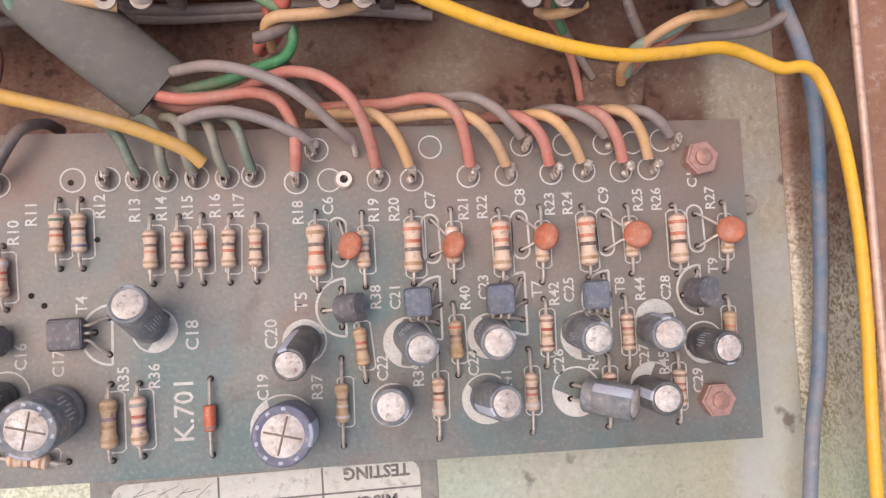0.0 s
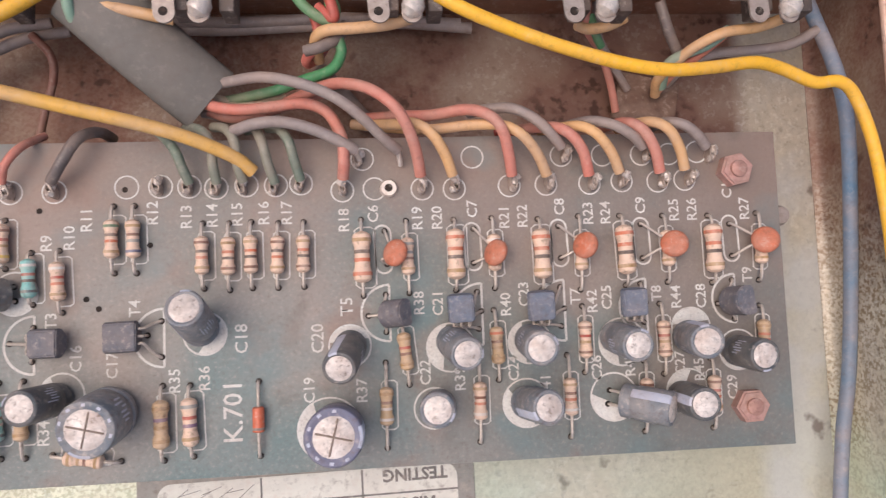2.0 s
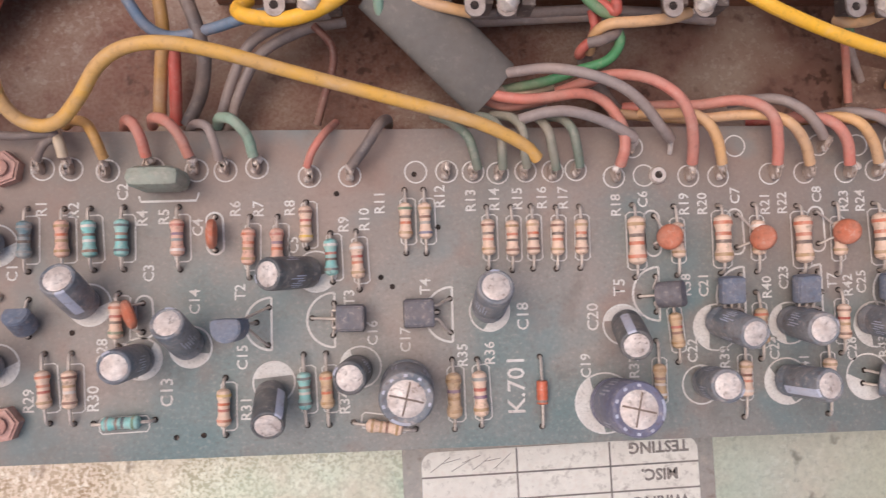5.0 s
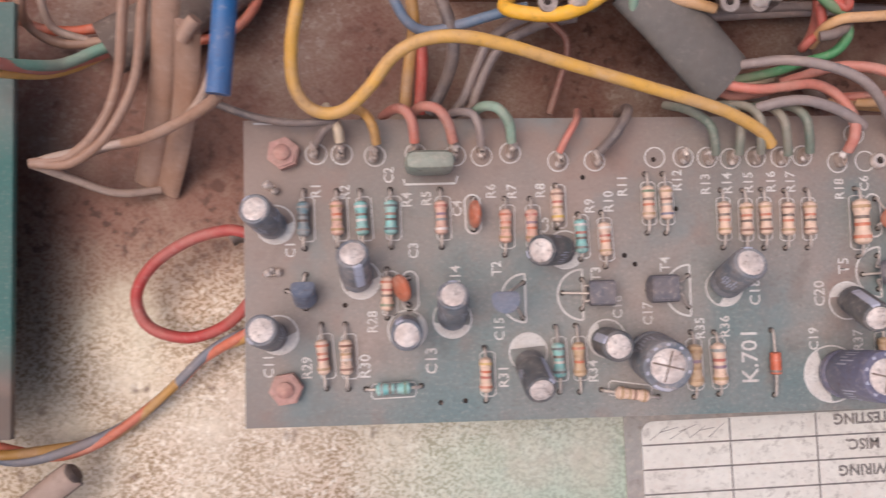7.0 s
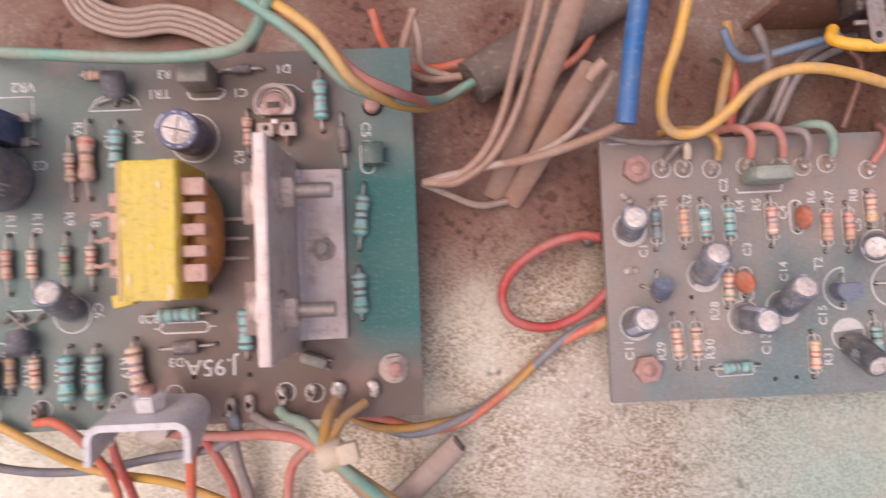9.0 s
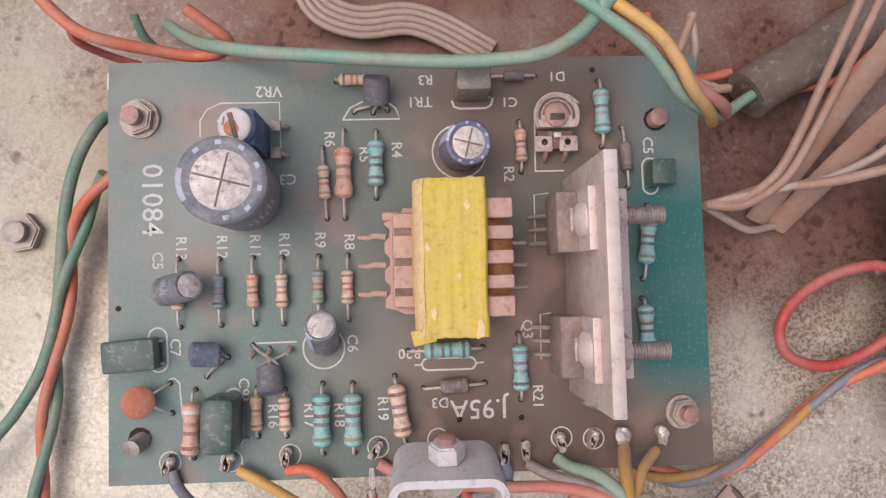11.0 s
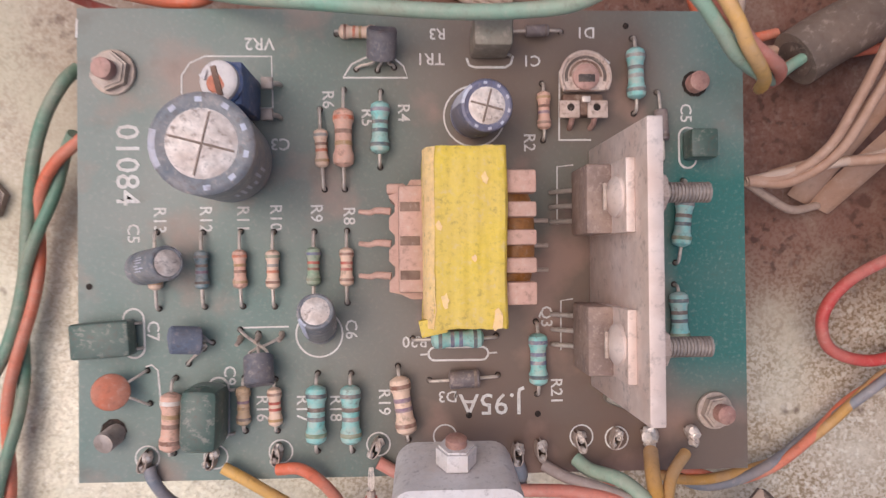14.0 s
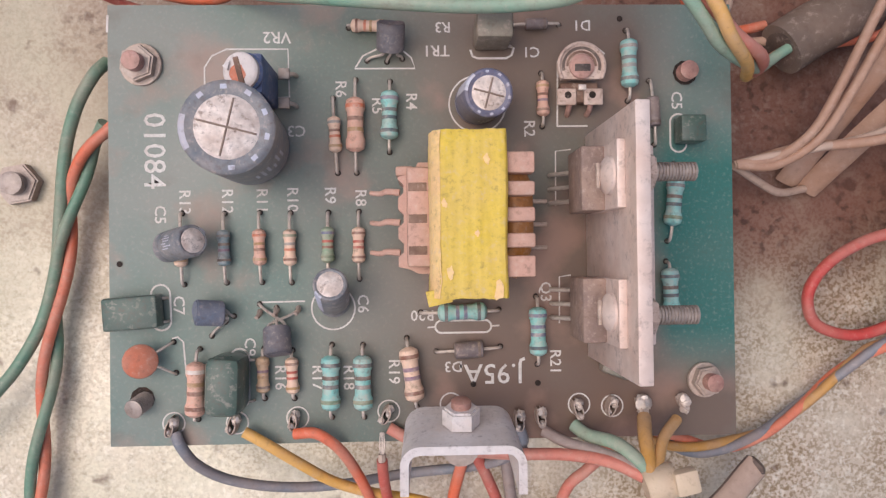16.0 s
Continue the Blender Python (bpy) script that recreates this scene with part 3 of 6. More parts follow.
def bolt_nut(x, y, z, label, turn=0.0, nut=True, washer=False, proud=3.3, r=1.5, nut_mat=None, bolt_mat=None, lean=(0, 0), nut_r=3.1):
    t = thing("bolt", x, y, z, label, "bolt", "fixing bolts")
    m = Matrix.Rotation(radians(lean[0]), 4, "X") @ Matrix.Rotation(radians(lean[1]), 4, "Y")
    if washer:
        part("washer", moved(lathe([(0, nut_r * 1.1), (.2, nut_r * 1.16), (.9, nut_r * 1.14), (1, nut_r * 1.05)], (0, 0, 0), (0, 0, .7), 24), m), M_TAG, t)
    if nut:
        part("nut", moved(hex_prism(nut_r, 2.5, turn), m), nut_mat or M_NUT, t)
    part("shank", moved(threaded(r, -3 if nut else -6, proud), m), bolt_mat or M_COPPER, t)
    return t


def terminal(x, y, z, toward=0, tall=2.8, wide=2.6, lump=0.0):
    """A folded solder tag, open along its middle, with a crust of old solder where its wire is held."""
    t = thing("solder_tag", x, y, z, "folded tinned tag with dull grey solder" if lump < 1 else "folded tinned tag under a pale lump of solder", "solder tag", "solder tags along the board edge")
    rnd = random.Random(int(x * 37 + y * 11))
    m = Matrix.Rotation(radians(toward + rnd.uniform(-12, 12)), 4, "Z") @ Matrix.Rotation(radians(rnd.uniform(-6, 10)), 4, "X")
    a, b, n = wide * .27, wide * .6, 14
    verts, faces = [], []
    for h in (-.3, tall * .6, tall):
        k = 1.0 if h < tall else .86
        for thick in (0, .24):
            for i in range(n):
                w = radians(110 + 320 * i / (n - 1))
                verts.append(((a - thick) * k * math.cos(w), (b - thick) * k * math.sin(w), h + (.25 * math.sin(w * 2) if h == tall else 0)))
    for lev in range(2):
        o, p = lev * 2 * n, (lev + 1) * 2 * n
        for i in range(n - 1):
            faces += [(o + i, o + i + 1, p + i + 1, p + i), (o + n + i + 1, o + n + i, p + n + i, p + n + i + 1)]
        for i in (0, n - 1):
            faces.append((o + i, p + i, p + n + i, o + n + i))
    o = 4 * n
    faces += [(o + i, o + i + 1, o + n + i + 1, o + n + i) for i in range(n - 1)]
    part("tag", moved((verts, faces), m), M_TAG, t)
    for side, size in ((.5, .85), (-.45, .66), (.15, .6)) if not lump else ((.45, .85), (-.5, .7), (.1, 1.0)):
        size *= max(1.0, lump)
        c = Vector((rnd.uniform(-.3, .3) + (.3 if side > 0 else -.3), side * wide * .7, tall * rnd.uniform(.55, .85)))
        bv, bf = lathe([(0, .2), (.12, .65), (.35, .98), (.6, 1), (.85, .7), (1, .2)], (0, 0, -1), (0, 0, 1), 10)
        bv = [tuple(c + Vector(p) * size * rnd.uniform(.72, 1.18)) for p in bv]
        part("solder", moved((bv, bf), m), M_SOLDER, t)
    hole(x, y, z, .6)
    return t


def wire(points, colour, r=0.85, label="", bare=None, name="wire", category="wire", group="wires in the chassis", flat=1.0):
    c = Vector(points[0])
    geo = tube([Vector(p) - c for p in points], r, 12, 7, flat)
    words = {"rose": "faded red", "mint": "pale green", "sage": "grey-green", "dust": "dust-coated beige", "slate": "grey-blue", "deep_blue": "bright blue", "bright_green": "bright green", "peach": "peach-orange", "dark": "dark grey", "pale": "pale beige"}
    ob = solid(name, geo, WIRE[colour], label or f"dusty {words.get(colour, colour)} insulated hook-up wire", category, group, at=c)
    if bare:
        pts = [Vector(points[0]) - c] + [Vector(p) - c for p in bare]
        part("bare_end", tube(pts, r * .5, 8, 4), M_SOLDER, ob, "tinned bare copper end")
    return ob


def silk_ring(board, x, y, z, r, w=0.32, a0=0, a1=360):
    full = abs(a1 - a0) >= 360
    pts = arc(x, y, r, a0, a1, 28)
    on_board("printed_ring", ribbon(pts[:-1] if full else pts, z + .07, w, full), M_SILK, board)


def silk_line(board, pts, z, w=0.35, closed=False):
    on_board("printed_line", ribbon(pts, z + .07, w, closed), M_SILK, board)


def silk_slot(board, x, y, z, dx, dy, turn=0, w=.35):
    """A printed stadium outline."""
    a, b = (dx / 2, dy / 2)
    r = min(a, b)
    if a < b:
        pts = arc(0, b - r, r, 0, 180, 10) + arc(0, r - b, r, 180, 360, 10)
    else:
        pts = arc(a - r, 0, r, -90, 90, 10) + arc(r - a, 0, r, 90, 270, 10)
    q = radians(turn)
    silk_line(board, [(x + p * math.cos(q) - s * math.sin(q), y + p * math.sin(q) + s * math.cos(q)) for p, s in pts], z, w, True)


def silk_d(board, x, y, z, r, turn, w=.4):
    """A printed D: half a circle and its chord."""
    pts = arc(x, y, r, turn + 90, turn + 270, 18)
    silk_line(board, pts, z, w)
    silk_line(board, [pts[-1], pts[0]], z, w)


# ---- chassis ----
floor = solid("floor", box(-420, -150, FLOOR - 1.2, 111, 118, FLOOR, .2), M_FLOOR, "zinc-plated chassis floor, spotted with corrosion and brown rust", "chassis floor", kind="structure")
wall_east = thing("wall_east", 116, 0, FLOOR, "rusty brown folded sheet-metal chassis side wall", "chassis wall", kind="structure")
fold = [(-5.2, -1.2), (-5.0, 0.0), (-4.2, .25), (-3.4, .9), (-2.8, 1.8), (-2.5, 3.2), (-2.5, 20.6), (-1.3, 20.6), (-1.3, 2.0), (-2.0, .2), (-3.4, -1.2)]
fv = [(x, -150, z) for x, z in fold] + [(x, 118, z) for x, z in fold]
fn = len(fold)
part("folded_sheet", (fv, [tuple(range(fn)), tuple(range(fn, 2 * fn))[::-1]] + [(i, fn + i, fn + (i + 1) % fn, (i + 1) % fn) for i in range(fn)]), M_FLOOR, wall_east, "zinc-plated inner face, brown with rust at the back")
part("worn_edge", tube([(-1.9, -150 + 26.8 * i, 20.7 + .12 * math.sin(i * 2.1)) for i in range(11)], .75, 10, 3), M_WORN, wall_east, "bright worn sheet edge")
part("flange", box(-1.2, -150, 19.2, 40, 118, 20.4, .3), M_WALL, wall_east)
wall_north = solid("wall_north", box(-420, 118.4, FLOOR - 1.2, 117, 120, 40, .3), M_WALL, "rusty brown sheet-metal chassis back wall", "chassis wall", kind="structure")
wall_south = solid("wall_south", box(-420, -152, FLOOR - 1.2, 117, -150.4, 30, .3), M_WALL, "brown sheet-metal chassis front wall", "chassis wall", kind="structure")
wall_west = solid("wall_west", box(-422, -150, FLOOR - 1.2, -420.4, 118, 30, .3), M_WALL, "brown sheet-metal chassis side wall", "chassis wall", kind="structure")


def board(name, x0, y0, x1, y1, z, material, label):
    t = thing(name, (x0 + x1) / 2, (y0 + y1) / 2, z - 1.6, label, "circuit board")
    hx, hy = (x1 - x0) / 2, (y1 - y0) / 2
    part("laminate", box(-hx, -hy, 0, hx, hy, 1.6, .12), material, t)
    return t


circuit_board_a = board("long_circuit_board", -100.2, -9.7, 94.4, 47.5, B1, M_B1, "long dusty grey-green circuit board full of soldered parts")
circuit_board_b = board("square_circuit_board", -254.6, -10.0, -141.0, 69.4, B2, M_B2, "green circuit board under brown dust with a yellow transformer")

# ---- long board: fixings ----
bolt_nut(85.7, 40.2, B1, "copper-coloured bolt end with a rusted hexagon nut", 12)
bolt_nut(85.7, -2.3, B1, "copper-coloured bolt end with a rusted hexagon nut", 2)
bolt_nut(-92.6, 40.9, B1, "copper-coloured bolt end with a rusted hexagon nut", 20)
bolt_nut(-92.5, -2.5, B1, "copper-coloured bolt end with a rusted hexagon nut", 8)

# ---- long board: resistors ----
QUART = ("brown", "black", "orange", "gold")
HALF = ("orange", "orange", "black", "gold")
resistor(-32.8, 29.1, -32.3, 18.7, B1, "small", "cream", ("white", "red", "orange", "gold"))
resistor(-24.0, 36.4, -23.9, 25.0, B1, "small", "cream", ("green", "black", "orange", "gold"))
resistor(-20.6, 36.4, -20.3, 24.9, B1, "small", "cream", ("gold", "brown", "grey", "blue"))
resistor(-9.3, 33.1, -9.2, 21.9, B1, "small", "cream", ("brown", "black", "orange", "gold"))
resistor(-4.9, 33.0, -4.9, 21.5, B1, "small", "cream", ("gold", "orange", "black", "brown"))
resistor(-1.2, 33.1, -1.1, 21.7, B1, "small", "cream", ("gold", "orange", "black", "brown"))
resistor(3.4, 32.8, 3.2, 21.6, B1, "small", "cream", QUART)
resistor(7.7, 32.9, 7.6, 21.6, B1, "small", "cream", ("gold", "orange", "black", "brown"))
resistor(17.6, 33.0, 17.7, 19.7, B1, "big", "cream", ("gold", "black", "orange", "orange"))
resistor(25.4, 32.6, 25.6, 19.9, B1, "small", "cream", ("grey", "grey", "brown", "gold"))
resistor(33.8, 32.6, 33.8, 20.1, B1, "big", "cream", HALF)
resistor(48.9, 32.3, 49.1, 19.6, B1, "big", "cream", HALF)
resistor(63.9, 32.5, 64.4, 19.9, B1, "big", "cream", HALF)
resistor(80.4, 32.1, 80.5, 19.8, B1, "big", "cream", HALF)
resistor(40.6, 32.7, 40.7, 20.2, B1, "small", "cream", ("white", "brown", "orange", "gold"))
resistor(56.3, 32.6, 56.1, 19.4, B1, "small", "cream", ("white", "brown", "orange", "gold"))
resistor(71.9, 32.3, 72.2, 20.2, B1, "small", "cream", ("white", "brown", "orange", "gold"))
resistor(89.7, 32.3, 89.4, 20.0, B1, "small", "cream", ("white", "brown", "orange", "gold"))
resistor(21.1, 8.1, 21.0, -6.4, B1, "small", "tan", ("gold", "brown", "white", "white"))
resistor(24.0, 15.8, 25.1, 4.1, B1, "small", "tan", ("gold", "red", "brown", "gold"))
resistor(37.2, 8.1, 37.0, -6.2, B1, "small", "cream", ("gold", "brown", "orange", "white"))
resistor(40.3, 16.4, 40.7, 4.2, B1, "small", "tan", ("orange", "brown", "gold", "gold"))
resistor(53.0, 8.0, 53.0, -6.2, B1, "small", "cream", ("gold", "brown", "orange", "white"))
resistor(56.2, 16.5, 56.1, 4.8, B1, "small", "cream", ("brown", "red", "gold", "brown"))
resistor(66.9, 6.4, 66.4, -6.0, B1, "small", "cream", ("brown", "red", "orange", "gold"))
resistor(70.4, 16.4, 70.5, 3.9, B1, "small", "cream", ("brown", "red", "gold", "brown"))
resistor(79.2, 6.3, 79.0, -6.0, B1, "small", "cream", ("brown", "red", "orange", "gold"))
resistor(89.1, 15.4, 88.8, 3.9, B1, "small", "tan", ("gold", "orange", "red", "gold"))
resistor(-16.2, 5.9, -16.0, -6.4, B1, "mid", "tan", ("gold", "violet", "gold", "gold"))
resistor(-11.7, 5.8, -11.2, -6.0, B1, "mid", "cream", ("grey", "red", "violet", "gold"))
diode(-0.4, 5.9, -0.3, -6.5, B1, 4.2, 1.0, M_GLASS, "small red glass diode between long leads")
resistor(-89.1, 34.1, -89.0, 23.2, B1, "small", "blue", ("grey", "teal", "black", "grey"))
resistor(-83.0, 34.0, -82.7, 23.4, B1, "small", "pink", ("gold", "orange", "gold", "gold"))
resistor(-78.6, 34.0, -78.0, 23.2, B1, "small", "aqua", ("white", "black", "white", "brown"))
resistor(-72.9, 34.1, -72.9, 23.2, B1, "small", "aqua", ("teal", "brown", "black", "teal"))
resistor(-63.6, 34.0, -63.4, 23.0, B1, "small", "pink", ("red", "violet", "grey", "white"))
resistor(-51.3, 32.1, -51.5, 21.3, B1, "small", "pink", ("orange", "orange", "gold", "gold"))
resistor(-46.5, 32.0, -46.4, 21.2, B1, "small", "pink", ("red", "violet", "orange", "gold"))
resistor(-41.5, 34.5, -41.4, 26.3, B1, "small", "cream", ("brown", "red", "gold", "yellow"), 0.0)
resistor(-37.3, 28.9, -37.0, 20.2, B1, "small", "aqua", ("white", "red", "black", "teal"))
resistor(-73.8, 19.1, -73.9, 10.0, B1, "small", "cream", ("orange", "red", "black", "green"))
resistor(-86.2, 9.1, -85.3, -2.8, B1, "small", "cream", ("orange", "orange", "red", "gold"))
resistor(-81.7, 9.0, -81.3, -3.0, B1, "small", "cream", ("brown", "gold", "white", "brown"))
resistor(-78.1, -3.1, -67.8, -2.8, B1, "small", "aqua", ("grey", "black", "teal", "green"))
resistor(-55.8, 4.0, -55.8, -5.9, B1, "small", "cream", ("yellow", "orange", "red", "orange"))
resistor(-42.3, 7.6, -41.8, -4.7, B1, "small", "aqua", ("teal", "black", "white", "teal"))
resistor(-38.4, 7.7, -38.0, -4.8, B1, "small", "tan", ("orange", "gold", "orange", "gold"))
resistor(-33.8, -4.5, -22.9, -6.1, B1, "small", "cream", ("gold", "gold", "brown", "gold"))

# ---- long board: can capacitors ----
SLATE = "dusty slate-grey can capacitor leaning over on the board"
DARK = "dark can capacitor with a pale lid leaning on the board"
electrolytic(-9.5, 14.6, (-9.6, 18.7, 22), B1, 6.2, M_SLEEVE, SLATE)
electrolytic(15.6, 11.9, (13.7, 8.3, 21.4), B1, 5.6, M_SLEEVE_D, DARK)
electrolytic(32.4, 11.6, (34, 9.7, 21.7), B1, 5.6, M_SLEEVE, SLATE)
electrolytic(30.2, 0.4, (28.9, 1.2, 21.6), B1, 5.8, M_SLEEVE, "upright slate-grey can capacitor with a pale lid")
electrolytic(46.5, 11.1, (46, 10.1, 21.7), B1, 5.8, M_SLEEVE, SLATE)
electrolytic(44.9, 0.3, (46.9, 0.6, 21.2), B1, 5.8, M_SLEEVE, SLATE)
electrolytic(61.5, 11.0, (62.1, 9.9, 21.3), B1, 5.6, M_SLEEVE, SLATE)
electrolytic(60.2, 0.3, (69, -1.3, 17.2), B1, 6.0, M_SLEEVE, "slate-grey can capacitor lying on its side on a resistor")
electrolytic(73.3, -0.1, (72.9, -0.2, 21), B1, 5.6, M_SLEEVE_D, DARK)
electrolytic(75.2, 10.5, (73.8, 10, 21.4), B1, 5.8, M_SLEEVE, SLATE)
electrolytic(83.8, 7.6, (84.4, 7.2, 19.8), B1, 5.6, M_SLEEVE_D, DARK)
electrolytic(12.7, -2.8, (12.8, -1.7, 24.1), B1, 9.2, M_SLEEVE_B, "large violet-grey can capacitor with a cross-scored lid", True)
electrolytic(-24.3, 2.1, (-24.6, 0.8, 20.8), B1, 9.2, M_SLEEVE, "large slate-grey can capacitor with a cross-scored lid", True)
electrolytic(-32.9, 4.6, (-33.7, 4.6, 21.8), B1, 5.6, M_SLEEVE_D, DARK)
electrolytic(-94.6, 27.3, (-96.2, 29.7, 20.8), B1, 5.6, M_SLEEVE, SLATE)
electrolytic(-79.2, 16.6, (-79.5, 21.7, 20.8), B1, 5.8, M_SLEEVE, SLATE)
electrolytic(-70.4, 7.7, (-70.4, 7.5, 21.8), B1, 5.6, M_SLEEVE, SLATE)
electrolytic(-61.7, 9.3, (-62.3, 14.2, 21.6), B1, 5.6, M_SLEEVE, SLATE)
electrolytic(-95.0, 6.9, (-95.1, 8.9, 21.4), B1, 5.6, M_SLEEVE, SLATE)
electrolytic(-39.9, 22.1, (-46.7, 21.6, 20.8), B1, 5.6, M_SLEEVE_D, DARK)
electrolytic(-47.8, 2.1, (-47, -2.9, 19.8), B1, 5.6, M_SLEEVE_D, DARK)

# ---- long board: transistors ----
TR = "grey plastic transistor bent over flat on its leads"
transistor(-19.4, 14.4, B1, -1, -.02, .05, TR, M_TO92, ((-16.3, 16.7), (-18.6, 14.4), (-16.3, 10.7)), 180, 2.6, 5.2)
transistor(34.3, 14.7, B1, -.05, 1, .15, TR, M_TO92L, ((37.5, 19.7), (38.1, 16.3), (37.6, 13.2)), 180, 3.2, 4.6)
transistor(48.2, 14.5, B1, -.05, 1, .15, TR, M_TO92L, ((52.4, 20.0), (53.0, 16.2), (52.3, 13.1)), 180, 3.2, 4.8)
transistor(64.7, 14.6, B1, -.05, 1, .15, TR, M_TO92L, ((67.1, 20.1), (68.0, 16.7), (67.4, 13.2)), 180, 3.2, 4.6)
transistor(21.4, 16.4, B1, .7, .05, .6, "dusty dark transistor tilted on its leads", M_TO92, ((21.5, 19.8), (18.4, 16.2), (21.4, 13.3)), 0, 1.6)
transistor(83.4, 16.4, B1, .15, .02, 1, "dark D-shaped transistor standing on its leads", M_TO92, ((84.3, 20.2), (81.3, 16.0), (84.3, 13.1)), 0, 1.0, 5.2)
transistor(-88.9, 13.8, B1, 0, .5, .8, "small dark blue-grey transistor on the board", M_TO92L, ((-88.9, 18.4), (-92.4, 15.4), (-88.9, 12.1)), 0, 1.0, 4.4)
transistor(-52.6, 13.2, B1, -.12, 0, 1, "grey D-shaped transistor standing high on its bent leads", M_TO92L, ((-48.2, 16.0), (-50.4, 13.4), (-48.4, 9.4)), -90, 7.0, 5.0)
transistor(-36.2, 13.8, B1, 1, 0, .12, TR, M_TO92, ((-36.9, 16.4), (-40.7, 13.9), (-37.1, 10.8)), 180, 2.6, 4.8)

# ---- long board: ceramic discs and film capacitor ----
DISC = "orange ceramic disc capacitor tilted on two thin leads"
disc_capacitor(21.4, 28.0, B1, 23.3, 26.8, 3.3, 160, 50, 2.4, ((21.6, 30.9), (21.9, 25.1)), DISC)
disc_capacitor(37.2, 27.8, B1, 40.6, 26.3, 3.3, 160, 38, 2.4, ((37.3, 30.8), (37.1, 24.8)), DISC)
disc_capacitor(52.5, 28.0, B1, 56.5, 27.1, 3.3, 165, 42, 2.4, ((52.6, 30.9), (52.8, 25.2)), DISC)
disc_capacitor(67.6, 27.5, B1, 72.6, 26.9, 3.3, 150, 62, 2.45, ((67.8, 30.8), (67.8, 24.7)), DISC)
disc_capacitor(84.3, 27.5, B1, 89.5, 27.1, 3.3, 150, 62, 2.45, ((84.5, 30.4), (84.6, 24.6)), DISC)
disc_capacitor(-57.4, 29.1, B1, -57.3, 28.9, 3.0, 180, 8, 2.6, ((-57.3, 32.1), (-57.3, 26.2)), DISC)
disc_capacitor(-69.5, 14.9, B1, -71.1, 15.5, 3.2, 200, 25, 2.6, ((-69.8, 17.3), (-69.8, 12.3)), DISC)
pill = thing("film_capacitor", -65.6, 37.3, B1, "pale green resin-dipped film capacitor standing on edge", "capacitor")
part("body", box(-4.6, -1.0, .5, 4.6, 2.8, 9.2, 1.75), M_PILL, pill)
for s in (-1, 1):
    part("lead", tube([(s * 2.6, .8, 2), (s * 2.9, 0, .8), (s * 3, -.2, 0)], .28, 6, 3), M_TIN, pill)

# ---- long board: white print ----
RINGS_A = [(-21.9, 39.6), (-16.3, 39.6), (-11.5, 39.5), (-7.0, 39.2), (-1.9, 39.5), (3.1, 39.4), (7.4, 39.6), (14.5, 38.2), (18.1, 43.7), (20.1, 38.4), (28.5, 38.2), (34.2, 38.1), (44.1, 38.4), (50.8, 38.5), (53.8, 43.7), (37.6, 43.7)]
RINGS_B = [(58.8, 38.5), (64.8, 38.8), (68.7, 43.6), (71.5, 38.6), (76.6, 38.8), (73.9, 43.6), (79.2, 43.9), (61.4, 43.6)]
RINGS_C = [(-86.7, 41.0), (-81.9, 40.9), (-75.7, 40.5), (-68.0, 40.8), (-60.5, 40.4), (-55.5, 40.3), (-50.0, 40.8), (-40.8, 39.1), (-33.7, 39.1)]
for rx, ry in RINGS_A + RINGS_B + RINGS_C:
    silk_ring(circuit_board_a, rx, ry, B1, 1.95, .26)


def mark_a(text, x, y, size=1.75, turn=90):
    word(text, x, y, B1 + .07, size, turn, M_SILK, circuit_board_a, bold=.03)


mark_a("R9", -34.9, 30.4)
mark_a("R10", -31.2, 31.2)
mark_a("R11", -28.4, 34.2)
mark_a("R12", -17.6, 35.1)
mark_a("R13", -12.0, 34.3)
mark_a("R14", -7.7, 34.4)
mark_a("R15", -3.5, 34.5)
mark_a("R16", 1.0, 34.6)
mark_a("R17", 4.9, 34.5)
mark_a("R18", 14.7, 33.0)
mark_a("C6", 19.8, 34.0)
mark_a("R19", 27.5, 33.0)
mark_a("R20", 31.0, 33.0)
mark_a("C7", 37.3, 34.4)
mark_a("R21", 43.0, 32.8)
mark_a("R22", 46.3, 32.9)
mark_a("C8", 53.1, 34.4)
mark_a("R23", 58.3, 33.1)
mark_a("R24", 61.5, 33.1)
mark_a("C9", 68.1, 34.3)
mark_a("R25", 74.3, 33.3)
mark_a("R26", 77.7, 33.3)
mark_a("C10", 84.6, 37.4, 1.75)
mark_a("R27", 87.7, 33.2)
mark_a("T4", -20.6, 19.0)
mark_a("T3", -34.1, 17.4)
mark_a("C16", -30.1, 11.0)
mark_a("C17", -24.3, 9.6)
mark_a("R35", -14.2, 6.6)
mark_a("R36", -9.3, 6.8)
mark_a("C18", -3.1, 13.2, 2.0)
mark_a("K.701", -4.6, 1.1, 3.0)
mark_a("C20", 9.7, 12.7, 2.0)
mark_a("C19", 8.1, 4.0)
mark_a("T5", 14.8, 18.0, 2.0)
mark_a("R37", 17.0, 3.5)
mark_a("R38", 27.3, 18.1)
mark_a("C21", 30.6, 18.0)
mark_a("C22", 28.0, 6.1)
mark_a("R39", 34.0, 4.7)
mark_a("R40", 42.6, 17.3)
mark_a("C24", 43.5, 6.1)
mark_a("C23", 45.9, 19.0)
mark_a("R41", 49.1, 2.8)
mark_a("T7", 55.2, 18.3)
mark_a("R42", 58.2, 17.3)
mark_a("C25", 60.9, 17.9)
mark_a("C26", 58.4, 5.5)
mark_a("R43", 64.5, 5.8)
mark_a("T8", 70.1, 18.3)
mark_a("R44", 73.7, 17.5)
mark_a("C28", 78.4, 17.5)
mark_a("C27", 73.7, 5.6)
mark_a("R45", 77.2, 4.4)
mark_a("T9", 87.4, 21.1)
mark_a("C29", 83.2, 1.0)
mark_a("R1", -86.8, 34.1)
